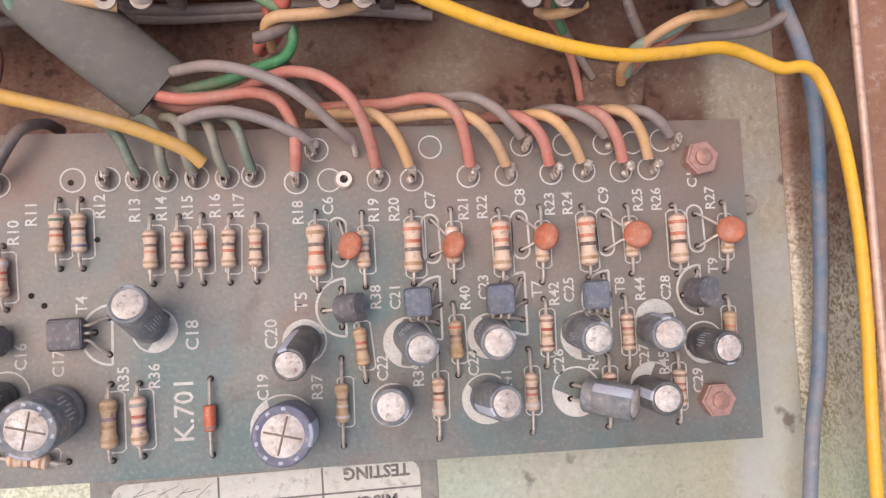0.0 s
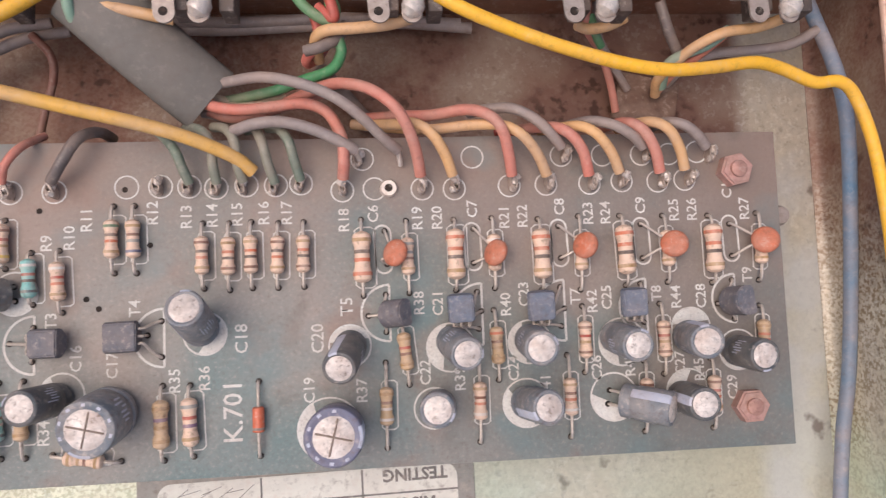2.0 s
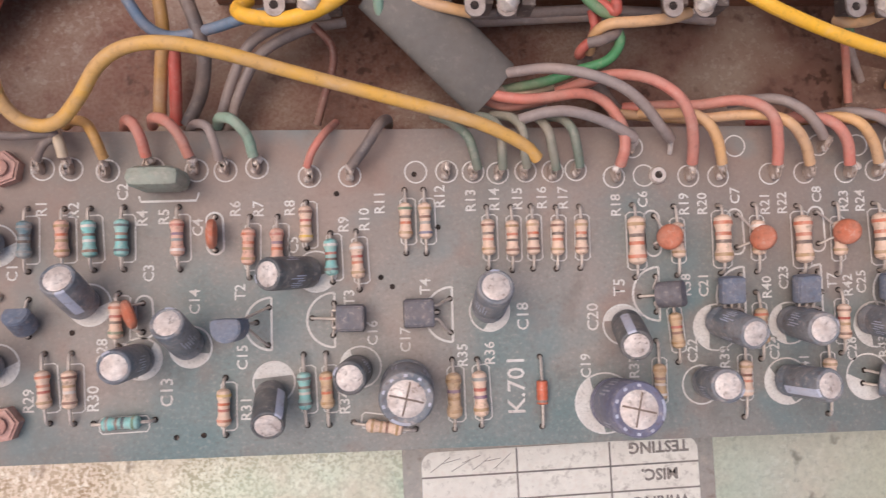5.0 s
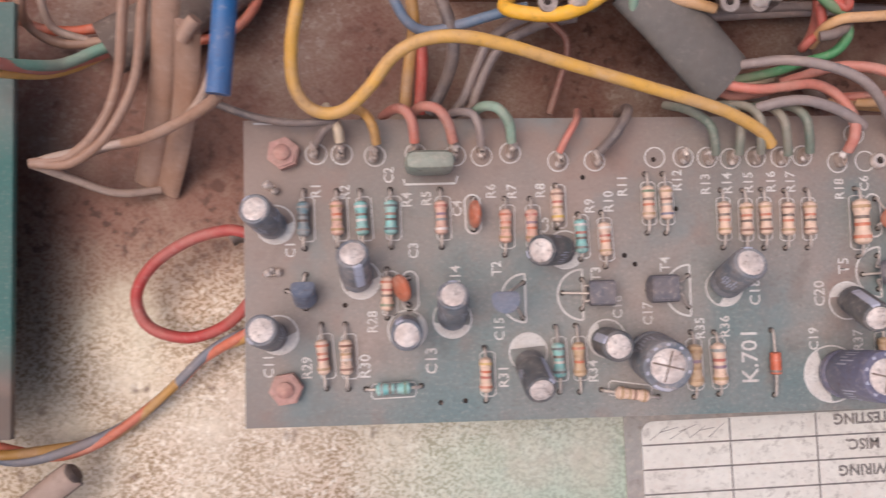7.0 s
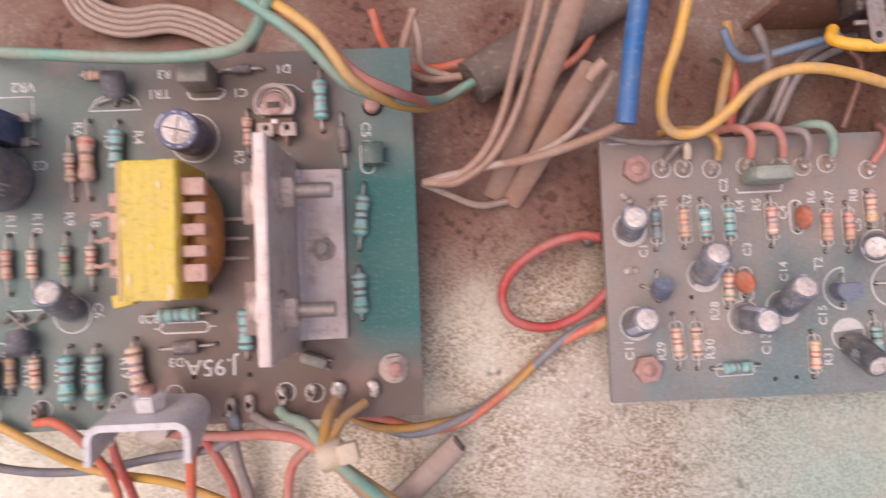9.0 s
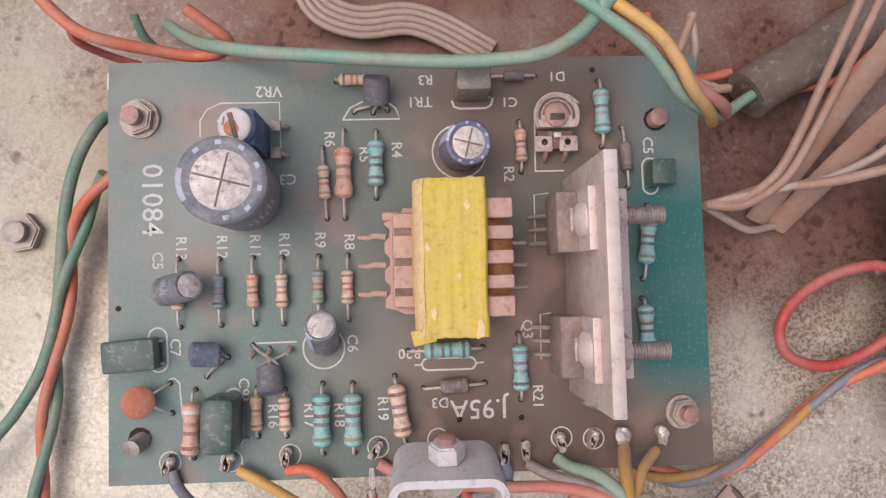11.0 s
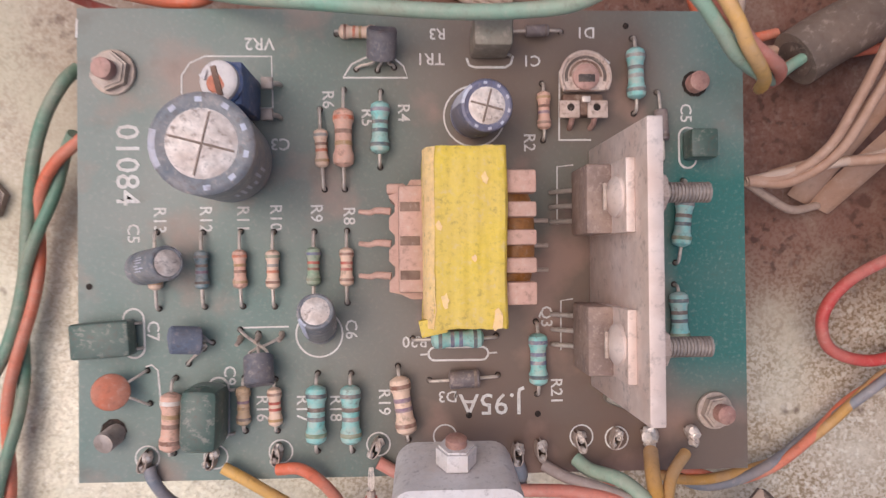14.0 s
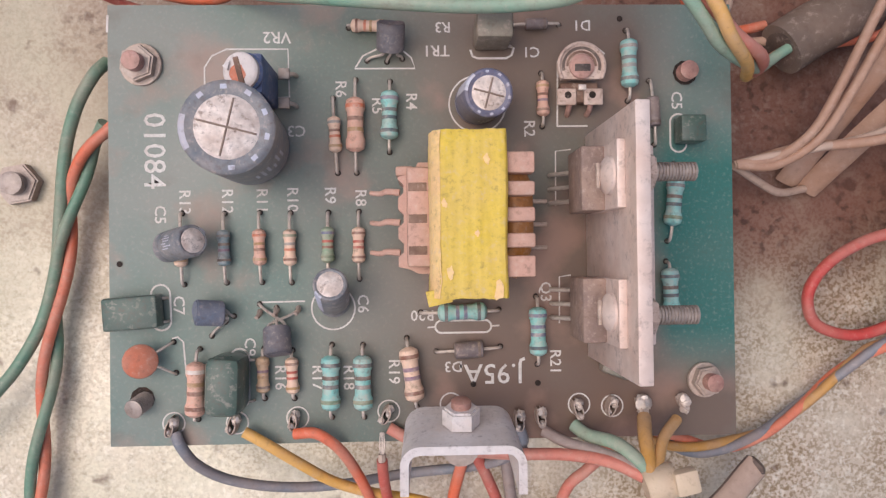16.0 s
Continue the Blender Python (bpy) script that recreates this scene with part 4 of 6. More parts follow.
mark_a("R2", -81.4, 33.7)
mark_a("C2", -73.1, 36.8)
mark_a("R4", -69.8, 32.1)
mark_a("R5", -66.1, 32.3)
mark_a("C4", -60.3, 30.3)
mark_a("R6", -53.8, 33.5)
mark_a("R7", -49.8, 33.4)
mark_a("R8", -44.3, 33.5)
mark_a("C5", -43.8, 26.9)
mark_a("C3", -68.7, 22.5)
mark_a("C1", -91.6, 23.1)
mark_a("T2", -53.1, 18.8)
mark_a("C15", -52.8, 7.4)
mark_a("C14", -60.9, 17.3)
mark_a("R28", -76.6, 9.3)
mark_a("R29", -88.8, 1.1)
mark_a("R30", -78.1, 1.1, 1.9)
mark_a("C13", -65.7, 1.8, 2.0)
mark_a("R31", -52.2, -1.5)
mark_a("R34", -35.2, -1.0)
mark_a("C11", -95.8, 1.6)
silk_d(circuit_board_a, -15.9, 13.9, B1, 4.9, 0)
silk_d(circuit_board_a, 22.1, 16.6, B1, 4.9, 0)
silk_d(circuit_board_a, 38.3, 15.8, B1, 5.4, 0)
silk_d(circuit_board_a, 53.1, 15.9, B1, 5.4, 0)
silk_d(circuit_board_a, 68.1, 16.0, B1, 5.0, 0)
silk_d(circuit_board_a, 84.8, 16.9, B1, 4.4, 0)
silk_slot(circuit_board_a, 21.3, 27.7, B1, 2.9, 8.4, 2)
silk_slot(circuit_board_a, 37.1, 27.7, B1, 2.9, 8.4, 2)
silk_slot(circuit_board_a, 52.7, 27.9, B1, 2.9, 8.4, 2)
silk_slot(circuit_board_a, 67.9, 27.8, B1, 2.9, 8.4, 2)
silk_slot(circuit_board_a, 84.6, 27.8, B1, 2.9, 8.4, 2)
silk_d(circuit_board_a, -47.8, 13.1, B1, 4.6, 0)
silk_d(circuit_board_a, -36.8, 13.5, B1, 4.8, 0)
silk_slot(circuit_board_a, -57.4, 29.2, B1, 2.9, 7.4, 2)
silk_slot(circuit_board_a, -69.5, 14.9, B1, 2.9, 7.4, 2)
silk_line(circuit_board_a, [(-70.4, 36.0), (-70.1, 35.0), (-60.6, 35.1), (-60.1, 36.5)], B1, .4)
silk_line(circuit_board_a, [(-98.3, 46.8), (-94.6, 46.8)], B1, .4)


def silk_cap(x, y, r, a):
    """A ring with its shaded half."""
    silk_ring(circuit_board_a, x, y, B1, r, .3)
    pts = arc(x, y, r, a, a + 150, 16)
    on_board("printed_segment", ([(p, q, B1 + .06) for p, q in pts], [tuple(range(len(pts)))]), M_SILK, circuit_board_a)


silk_cap(-9.2, 14.3, 3.6, -110)
silk_cap(15.1, 11.2, 3.6, 20)
silk_cap(32.5, 10.2, 4.2, 100)
silk_cap(29.3, -0.1, 3.5, -60)
silk_cap(46.5, 10.6, 3.8, 110)
silk_cap(45.5, 0.0, 4.2, 140)
silk_cap(63.2, 9.9, 4.2, 110)
silk_cap(61.2, 0.3, 4.2, 170)
silk_cap(74.9, 0.6, 4.0, 80)
silk_cap(76.1, 11.9, 3.6, 20)
silk_cap(84.7, 7.6, 3.6, 200)
silk_cap(-94.0, 7.3, 3.6, -140)
silk_cap(-94.4, 27.8, 3.6, -140)
silk_cap(-78.7, 17.2, 3.6, -140)
silk_cap(-70.2, 7.7, 3.6, -100)
silk_cap(-61.7, 9.5, 3.6, -170)
silk_cap(-39.9, 22.1, 3.6, -140)
silk_cap(-47.5, 2.9, 3.6, 20)
silk_cap(-32.4, 5.1, 3.6, 120)
silk_cap(11.3, -2.8, 5.4, 120)
for hx, hy in [(-36.1, 35.9), (-22.2, 39.2), (-28.5, 20.8), (-26.5, 19.1), (-18.1, 29.6), (-59.6, -5.8), (-64.2, -6.0), (-81.7, 12.5), (-24.2, 14.0)]:
    hole(hx, hy, B1, .5)


# flat dark discs laid on the boards as the shade of drilled holes
HOLE_MESH = {}


def hole_marks(board, z):
    for x, y, r in HOLES.get(z, []):
        if r not in HOLE_MESH:
            HOLE_MESH[r] = mesh_of("drill_hole", [(r * math.cos(math.pi * i / 5), r * math.sin(math.pi * i / 5), 0) for i in range(10)], [tuple(range(10))], M_HOLE, False)
        ob = new("drill_hole", HOLE_MESH[r])
        ob.parent = board
        ob.location = Vector((S * x, S * y, S * (z + .1))) - board.location

# ---- square board: fixings ----
bolt_nut(-248.5, 58.5, B2, "large dull steel hexagon nut round a short bolt end", 20, True, True, 4.6, 1.7, M_STEEL, M_NUT, (3, -4), 3.3)
bolt_nut(-248.5, -1.9, B2, "steel bolt end with a thin ring standing in a board hole", 0, False, False, 3.6, 1.7, None, M_STEEL, (14, -12))
bolt_nut(-147.0, 0.2, B2, "coppery bolt end in a round steel washer and nut", 8, True, True, 4.6, 1.6, M_TAG, None, (0, 6), 2.8)
bolt_nut(-149.6, 56.7, B2, "coppery bolt end sunk in a board hole", 0, False, False, 2.6, 1.7)
bolt_nut(-278.9, 38.8, FLOOR, "grey steel bolt end with a large nut on the floor", 10, True, False, 4.6, 2.3, M_STEEL, M_STEEL, (0, 0), 4.3)

# ---- square board: resistors ----
resistor(-214.2, 52.3, -213.5, 38.7, B2, "small", "cream", ("grey", "brown", "orange", "gold"))
resistor(-210.1, 55.6, -210.1, 38.7, B2, "watt", "pink", ("orange", "brown", "gold"))
resistor(-203.9, 55.3, -204.1, 42.4, B2, "big", "aqua", ("blue", "teal", "teal", "teal"))
resistor(-176.3, 56.7, -176.2, 46.9, B2, "small", "pink", ("gold", "brown", "violet", "brown"))
resistor(-160.6, 64.5, -160.4, 51.5, B2, "big", "aqua", ("grey", "teal", "grey", "teal"))
resistor(-241.5, 31.7, -241.2, 18.9, B2, "small", "cream", ("gold", "brown", "gold", "gold"))
resistor(-233.9, 31.6, -233.6, 19.1, B2, "small", "blue", ("teal", "black", "violet", "black"))
resistor(-227.6, 31.7, -227.3, 19.1, B2, "small", "pink", ("orange", "gold", "brown", "gold"))
resistor(-222.1, 31.6, -222.0, 19.0, B2, "small", "cream", ("green", "grey", "orange", "brown"))
resistor(-215.3, 31.6, -215.3, 19.8, B2, "small", "green", ("blue", "red", "brown", "green"))
resistor(-209.8, 31.7, -209.8, 19.5, B2, "small", "cream", ("brown", "red", "red", "brown"))
resistor(-198.8, 13.3, -184.6, 13.6, B2, "big", "aqua", ("teal", "blue", "blue", "teal"), 0.3, 1.2)
diode(-196.1, 6.2, -184.4, 6.9, B2, 5.2, 1.5, M_DIODE, "dusty grey diode between two bent leads")
resistor(-177.8, 15.9, -177.7, 3.5, B2, "big", "aqua", ("blue", "blue", "blue", "teal"))
resistor(-214.9, 7.7, -215.0, -5.4, B2, "watt", "aqua", ("teal", "black", "teal", "green"), 0, .6)
resistor(-209.3, 7.6, -209.2, -5.5, B2, "watt", "aqua", ("teal", "black", "teal", "green"), 0, .6)
resistor(-201.4, 8.7, -199.7, -3.8, B2, "watt", "cream", ("brown", "violet", "violet", "brown"), 0, .6)
resistor(-238.5, 7.3, -238.9, -5.3, B2, "watt", "pink", ("white", "gold", "brown", "brown"), .6, .6)
resistor(-227.1, 7.2, -227.0, -1.8, B2, "small", "tan", ("gold", "violet", "gold", "black"))
resistor(-222.0, 6.8, -221.7, -1.9, B2, "small", "cream", ("brown", "red", "red", "gold"))
resistor(-151.9, 39.9, -153.4, 25.7, B2, "big", "aqua", ("teal", "black", "teal", "green"))
resistor(-153.7, 22.0, -153.3, 10.8, B2, "big", "aqua", ("teal", "black", "teal", "green"))
resistor(-211.3, 65.1, -203.8, 64.9, B2, "small", "cream", ("brown", "orange", "gold", "gold"))
diode(-181.6, 65.3, -172.9, 65.5, B2, 4.0, 1.0, M_DIODE, "small grey glass diode near the board edge")

diode(-156.4, 55.2, -155.6, 43.4, B2, 5.4, 1.15, M_DIODE, "dusty grey-blue diode between two rusty leads")

# ---- square board: capacitors ----
electrolytic(-228.9, 43.4, (-226.4, 42.4, 38.6), B2, 13.8, M_SLEEVE, "very large slate-grey can capacitor with a cross-scored lid", True, None, 3.25)
electrolytic(-188.3, 51.3, (-187.2, 50.1, 25.6), B2, 8.2, M_SLEEVE_B, "large violet-grey can capacitor with a cross-scored lid", True)
electrolytic(-245.3, 25.4, (-236.9, 26.6, 20.6), B2, 5.6, M_SLEEVE, "slate-grey can capacitor leaning across a resistor")
electrolytic(-214.4, 15.0, (-213.6, 19.1, 24.4), B2, 5.8, M_SLEEVE, "slate-grey can capacitor tilted on the board")


def box_capacitor(x, y, z, w, d, h, turn, material, label, tilt=0.0, bulge=1.0, name="film_capacitor"):
    """A dipped film capacitor: a softly rounded block on two leads."""
    t = thing(name, x, y, z, label, "capacitor", "film capacitors")
    m = Matrix.Rotation(radians(turn), 4, "Z") @ Matrix.Rotation(radians(tilt), 4, "X")
    part("body", moved(box(-w / 2, -d / 2, .4, w / 2, d / 2, h, bulge), m), material, t)
    for s in (-1, 1):
        part("lead", moved(tube([(w / 2 - .3, s * d * .36, 1.2), (w / 2 + .5, s * d * .36, .8), (w / 2 + .6, s * d * .36, 0)], .26, 6, 3), m), M_TIN, t)
    return t


box_capacitor(-249.5, 14.1, B2, 9.6, 5.8, 4.2, 4, M_FILM, "glossy dark green film capacitor lying over the board edge", 0, .5)
box_capacitor(-232.5, 1.7, B2, 6.2, 10.2, 9.0, -2, M_FILM, "glossy dark green dipped film capacitor standing upright", 0, 1.6)
box_capacitor(-185.5, 63.2, B2, 6.4, 5.0, 9.0, 0, M_FILM_G, "dusty grey-green film capacitor at the board edge", 0, .8)
box_capacitor(-149.7, 45.8, B2, 4.6, 4.8, 4.6, 0, M_FILM, "small dark film capacitor beside the heat sink", 0, .4)
disc_capacitor(-243.2, 5.6, B2, -247.8, 5.7, 3.6, 20, 68, 3.0, ((-243.2, 8.6), (-242.8, 3.1)), "dusty orange ceramic disc capacitor bent over on its leads")
box_capacitor(-163.7, 2.7, B2, 6.0, 2.6, 3.6, -20, M_FILM_G, "small grey capacitor beneath the heat sink", 0, 1.0)

# ---- square board: transistors ----
transistor(-233.9, 13.6, B2, -.9, .1, .5, "dusty grey D-shaped transistor bent over", M_TO92L, ((-236.4, 9.6), (-233.9, 12.1), (-232.4, 13.1)), 60, 2.4, 4.8)
transistor(-203.7, 60.5, B2, .05, .8, .5, "grey plastic transistor with three splayed legs", M_TO92, ((-208.0, 59.1), (-204.4, 58.9), (-201.6, 59.4)), 0, 2.0, 5.0)
transistor(-224.3, 11.1, B2, .1, -.95, .35, "grey plastic transistor bent over flat on its leads", M_TO92, ((-227.8, 15.2), (-224.8, 14.5), (-220.9, 14.1)), 0, 2.6, 4.9)
for px, py in ((-227.8, 13.8), (-224.8, 14.2), (-220.9, 14.4)):
    stub = thing("solder_stub", px, py, B2, "dusty rust-coloured soldered lead stub", "solder joint", "soldered stubs by the transistor")
    part("stub", tube([(0, 0, 0), (.2, -.4, 1.6), (-.1, -.9, 2.6)], .55, 8, 3, 1.0, .35), M_TAG, stub)

# ---- trimmers ----
trim = thing("trimmer", -229.0, 53.6, B2, "blue and white adjustable trimmer resistor standing on edge", "trimmer")
part("base", box(.4, -3.3, 0, 4.9, 3.3, 13.4, .5), M_TRIMB, trim)
part("rim", lathe([(0, 3.1), (.5, 3.2), (1, 2.8)], (2.4, 0, 13.2), (2.1, -.05, 14.2), 24), M_TRIMB, trim)
dial = part("dial", lathe([(0, 2.9), (.15, 3.0), (.75, 3.0), (.9, 2.8), (1, 2.5)], (2.0, 0, 14.0), (1.7, -.1, 15.4), 28), M_WHITE, trim, "white dial")
part("slot", box(1.2, -2.5, 15.2, 2.1, 2.1, 15.7, .15, 14), M_GRIMY, dial)
part("recess", lathe([(0, 1.5), (1, 1.35)], (1.5, -.5, 15.2), (1.48, -.5, 15.5), 16), M_DISC, dial)
part("arrow", prism([(-1.0, .6), (.2, 1.5), (-.2, -.1)], 15.35, 15.55), M_WHITE, dial)
for s in (-1, 1):
    tag = part("tag", box(5.4, s * 2.6 - 1.0, 2.0, 7.4, s * 2.6 + 1.0, 2.8, .2), M_STEEL, trim)
    part("pin", tube([(7.2, s * 2.6, 2.3), (8.0, s * 2.7, 1.6), (8.2, s * 2.8, 0)], .4, 7, 3), M_TIN, tag)

trim = thing("trimmer", -169.8, 55.4, B2, "open carbon trimmer with a dirty white ring and two tags", "trimmer")
ring = arc(0, 1.4, 4.2, -32, 212, 26)
part("carrier", prism(ring, 3.4, 4.6), M_RING, trim)
part("rim", tube([(x * .97, 1.4 + (y - 1.4) * .97, 4.7) for x, y in ring], .34, 7, 1), M_RING, trim)
part("carbon_track", prism(arc(0, 1.4, 3.5, -14, 194, 22) + arc(0, 1.4, 3.0, 194, -14, 22), 4.6, 4.72), M_BLACK, trim)
part("inner_track", prism(arc(0, 1.4, 2.75, 0, 180, 18) + arc(0, 1.4, 2.35, 180, 0, 18), 4.6, 4.75), M_GRIMY, trim)
wiper = part("wiper", lathe([(0, 2.2), (.6, 2.2), (1, 1.6)], (0, 1.3, 4.5), (0, 1.3, 5.5), 20), M_NUT, trim, "rusty wiper")
part("slot", box(-1.4, .3, 5.3, 1.4, 1.6, 5.62, .1), M_BLACK, wiper)
part("spring", box(-.7, -2.9, 4.4, .7, -1.9, 5.1, .15), M_SOLDER, trim)
part("foot", box(-3.4, -4.6, 0, 3.4, -1.0, 2.6, .3), M_GRIMY, trim)
for s in (-1, 1):
    tag = part("tag", box(s * 2.4 - 1.75, -5.2, 2.6, s * 2.4 + 1.75, -2.2, 3.3, .3), M_RING, trim)
    # uncut tag: a dark disc gives the shade of its eyelet
    part("eyelet", lathe([(0, .7), (1, .6)], (s * 2.2, -3.4, 3.2), (s * 2.2, -3.4, 3.36), 12), M_HOLE, tag)
    part("pin", tube([(s * 1.9, -5.0, 2.8), (s * 1.9, -6.0, 1.6), (s * 1.8, -6.4, 0)], .5, 7, 3), M_NUT, tag)

# ---- transformer ----
tr = thing("transformer", -191.0, 29.9, B2, "small transformer wrapped in worn yellow tape", "transformer")
TAPE_TOP = 20.5
rnd = random.Random(4)
ring = [(6.0 * a, 3.0 + (TAPE_TOP - 3.0) * b) for a, b in [(-1.04, 0), (-1.04, .3), (-1.03, .6), (-1.0, .82), (-.92, .93), (-.78, 1)] + [(-.78 + .056 * i, 1) for i in range(1, 31)] + [(.97, .97), (.995, .9), (1, .6), (1, .3), (1, 0)]]
ridge = [rnd.uniform(-.05, .05) for _ in ring]
tv, tf = [], []
for i in range(27):
    yy = -13.1 + 26.2 * i / 26
    for j, (x, z) in enumerate(ring):
        ragged = .22 * noise.noise((x * .45, yy, 3.0)) + rnd.uniform(-.06, .06) if i in (0, 26) else 0
        sag = -.25 if i in (0, 26) else 0
        tv.append((x * (1 + .02 * math.sin(yy * .3)) + rnd.uniform(-.03, .03), yy + ragged, z + sag + ridge[j] + .12 * noise.noise((x * .5, yy * .2, 0)) + rnd.uniform(-.03, .03)))
q = len(ring)
for i in range(26):
    tf += [(i * q + j, i * q + j + 1, (i + 1) * q + j + 1, (i + 1) * q + j) for j in range(q - 1)]
    tf.append((i * q + q - 1, i * q, (i + 1) * q, (i + 1) * q + q - 1))
tf += [tuple(range(q))[::-1], tuple(range(26 * q, 27 * q))]
part("tape", (tv, tf), M_TAPE, tr, "worn yellow adhesive tape")
wv = []
for i in range(20):
    yy = -13.0 + 26.0 * i / 19
    wob = .35 * noise.noise((yy * .35, 7.0, 0))
    wv += [(-6.28, yy, TAPE_TOP - 4.2), (-5.72, yy, TAPE_TOP - 1.05), (-4.62 + wob, yy, TAPE_TOP + .20)]
part("worn_side", (wv, [(3 * i + j, 3 * i + j + 1, 3 * i + j + 4, 3 * i + j + 3) for i in range(19) for j in range(2)]), M_TAPE_W, tr, "bleached worn side of the tape")
for sx, sy, sw in ((-3.2, -9.0, 1.0), (2.6, 8.4, .8), (-4.0, 1.6, .7), (4.4, -11.9, 1.5), (1.0, -3.0, .5)):
    part("scuff", prism([(sx + sw * (1 + .35 * math.sin(q * 2.3 + sx)) * math.cos(q) * .6, sy + sw * (1 + .3 * math.cos(q * 3.1 + sy)) * math.sin(q)) for q in [i * .5236 for i in range(12)]], TAPE_TOP - .1, TAPE_TOP + .22), M_TAPE_W, tr)
part("tape_end", box(-6.8, -14.0, TAPE_TOP - 3.2, -3.0, -11.6, TAPE_TOP - 1.0, .1, 12), M_TAPE, tr)
part("core", box(-5.6, -12.6, .6, 5.6, 12.6, 3.2, .3), M_BLACK, tr)
side = [(-5.8, 9.4), (-8.0, 9.4), (-9.0, 7.6), (-11.4, 7.0)]
for yy in (5.0, 0.0, -5.0):
    side += [(-11.4, yy + 1.6), (-10.5, yy + .7), (-10.5, yy - .7), (-11.4, yy - 1.6)]
side += [(-11.4, -8.2), (-9.6, -8.6), (-8.0, -9.4), (-5.8, -9.4)]
part("bobbin_flange", prism(side, 1.0, 9.5), M_BOBBIN, tr, "dusty pink plastic bobbin")
part("bobbin_step", box(-9.9, -8.2, 9.0, -5.8, 8.2, 13.5, .6), M_BOBBIN, tr)
part("bobbin_ear", box(-11.8, 7.2, 5.5, -8.8, 8.9, 9.0, .4), M_BOBBIN, tr)
for i in range(3):
    yy = -5.2 + 5.2 * i
    part("bobbin_slot", box(-9.6, yy - 1.0, 13.2, -6.6, yy + .4, 13.62, .05), M_GRIMY, tr)
    part("pin", tube([(-11.2, yy - .6, 6.5), (-13.5, yy - .4, 6.2), (-14.6, yy - .7, 5.6), (-16.4, yy - .5, 5.0)], .62, 8, 3, 1.0, .4), M_BOBBIN, tr)
part("winding", tube([(5.5, -8.6, 10), (7.6, -5, 10), (8.0, 0, 10), (7.6, 5, 10), (5.5, 8.6, 10)], 3.4, 14, 5, 1.5), M_WINDING, tr, "amber varnished winding")
for i in range(5):
    yy = 8.2 - 4.1 * i
    part("bobbin_tooth", box(5.8, yy - (1.7 if i in (0, 4) else 1.15), 15.5, 10.4, yy + (1.7 if i in (0, 4) else 1.15), 18.6, .4), M_BOBBIN, tr)
    if i in (1, 2, 3):
        part("pin", tube([(9, yy - 1.0, 3.5), (12.5, yy - 1.0, 3.6), (14.8, yy - 1.0, 3.4)], .4, 7, 2), M_TAG, tr)

# ---- heat sink and power transistors ----
hs = thing("heat_sink", -165.2, 25.0, B2, "bent aluminium heat sink standing on the board", "heat sink")
HS_H = 31.0
part("upright_plate", box(-3.2, -20.2, .2, -1.0, 20.2, HS_H, .25), M_ALU, hs)
part("foot_plate", box(-1.0, -18.0, .2, 8.8, 18.0, 2.4, .25), M_ALU, hs)
part("fold", lathe([(0, 1.0), (1, 1.0)], (-.6, -18.0, 2.2), (-.6, 18.0, 2.2), 14), M_ALU, hs, "bright bent fold")
part("foot_bolt", moved(hex_prism(2.6, 2.0, 10), Matrix.Translation((4.4, 1.0, 2.4))), M_TAG, hs)
part("foot_bolt", moved(threaded(1.5, 0, 5.0), Matrix.Translation((4.4, 1.0, 2.4))), M_STEEL, hs)
for yy in (10.4, -10.4):
    bolt = thing("power_transistor", -165.2, 25.0 + yy, B2, "dusty square power transistor screwed to the heat sink", "power transistor", "power transistors on the heat sink")
    part("case", box(-8.2, -5.1, 9.0, -4.4, 5.1, 19.0, .35), M_DUSTY, bolt)
    part("metal_tab", box(-4.5, -5.1, 9.0, -3.2, 5.1, 26.0, .15), M_ALU, bolt)
    part("screw_head", lathe([(0, 3.0), (.4, 2.9), (.8, 2.0), (1, .8)], (-4.5, 0, 22.4), (-6.2, 0, 22.6), 20), M_ALU, bolt)
    part("slot", box(-6.75, -1.9, 22.2, -6.2, 1.9, 22.8, .1), M_TAG, bolt)
    rear = Matrix.Translation((-1.0, yy * .06, 21.4)) @ Matrix.Rotation(radians(90), 4, "Y")
    part("rear_washer", moved(lathe([(0, 3.9), (.3, 4.0), (.8, 3.9), (1, 3.6)], (0, 0, 0), (0, 0, .9), 24), rear), M_RING, bolt)
    part("rear_nut", moved(hex_prism(3.1, 2.4, 15), rear @ Matrix.Translation((0, 0, .9))), M_RING, bolt)
    part("screw_end", moved(threaded(1.5, 0, 10.0), rear), M_STEEL, bolt)
    for s in (-1, 0, 1):
        part("lead", tube([(-6.0, s * 2.54, 9.2), (-6.2, s * 2.54, 5), (-9.5, s * 2.54, 1.2), (-9.8, s * 2.54, 0)], .4, 6, 4), M_TIN, bolt)

# ---- grey clamp at the board's front edge ----
cl = thing("clamp", -192.6, -6.0, B2, "pale grey U-shaped metal clamp with a hexagon nut", "clamp")


def channel(w, d, r, t):
    """The outline of a U-shaped strip, open to the front."""
    pts = [(w, -d)] + arc(w - r, -r, r, 0, 90, 6) + arc(r - w, -r, r, 90, 180, 6) + [(-w, -d)]
    q = r - t
    return pts + [(t - w, -d)] + arc(r - w, -r, q, 180, 90, 6) + arc(w - r, -r, q, 90, 0, 6) + [(w - t, -d)]


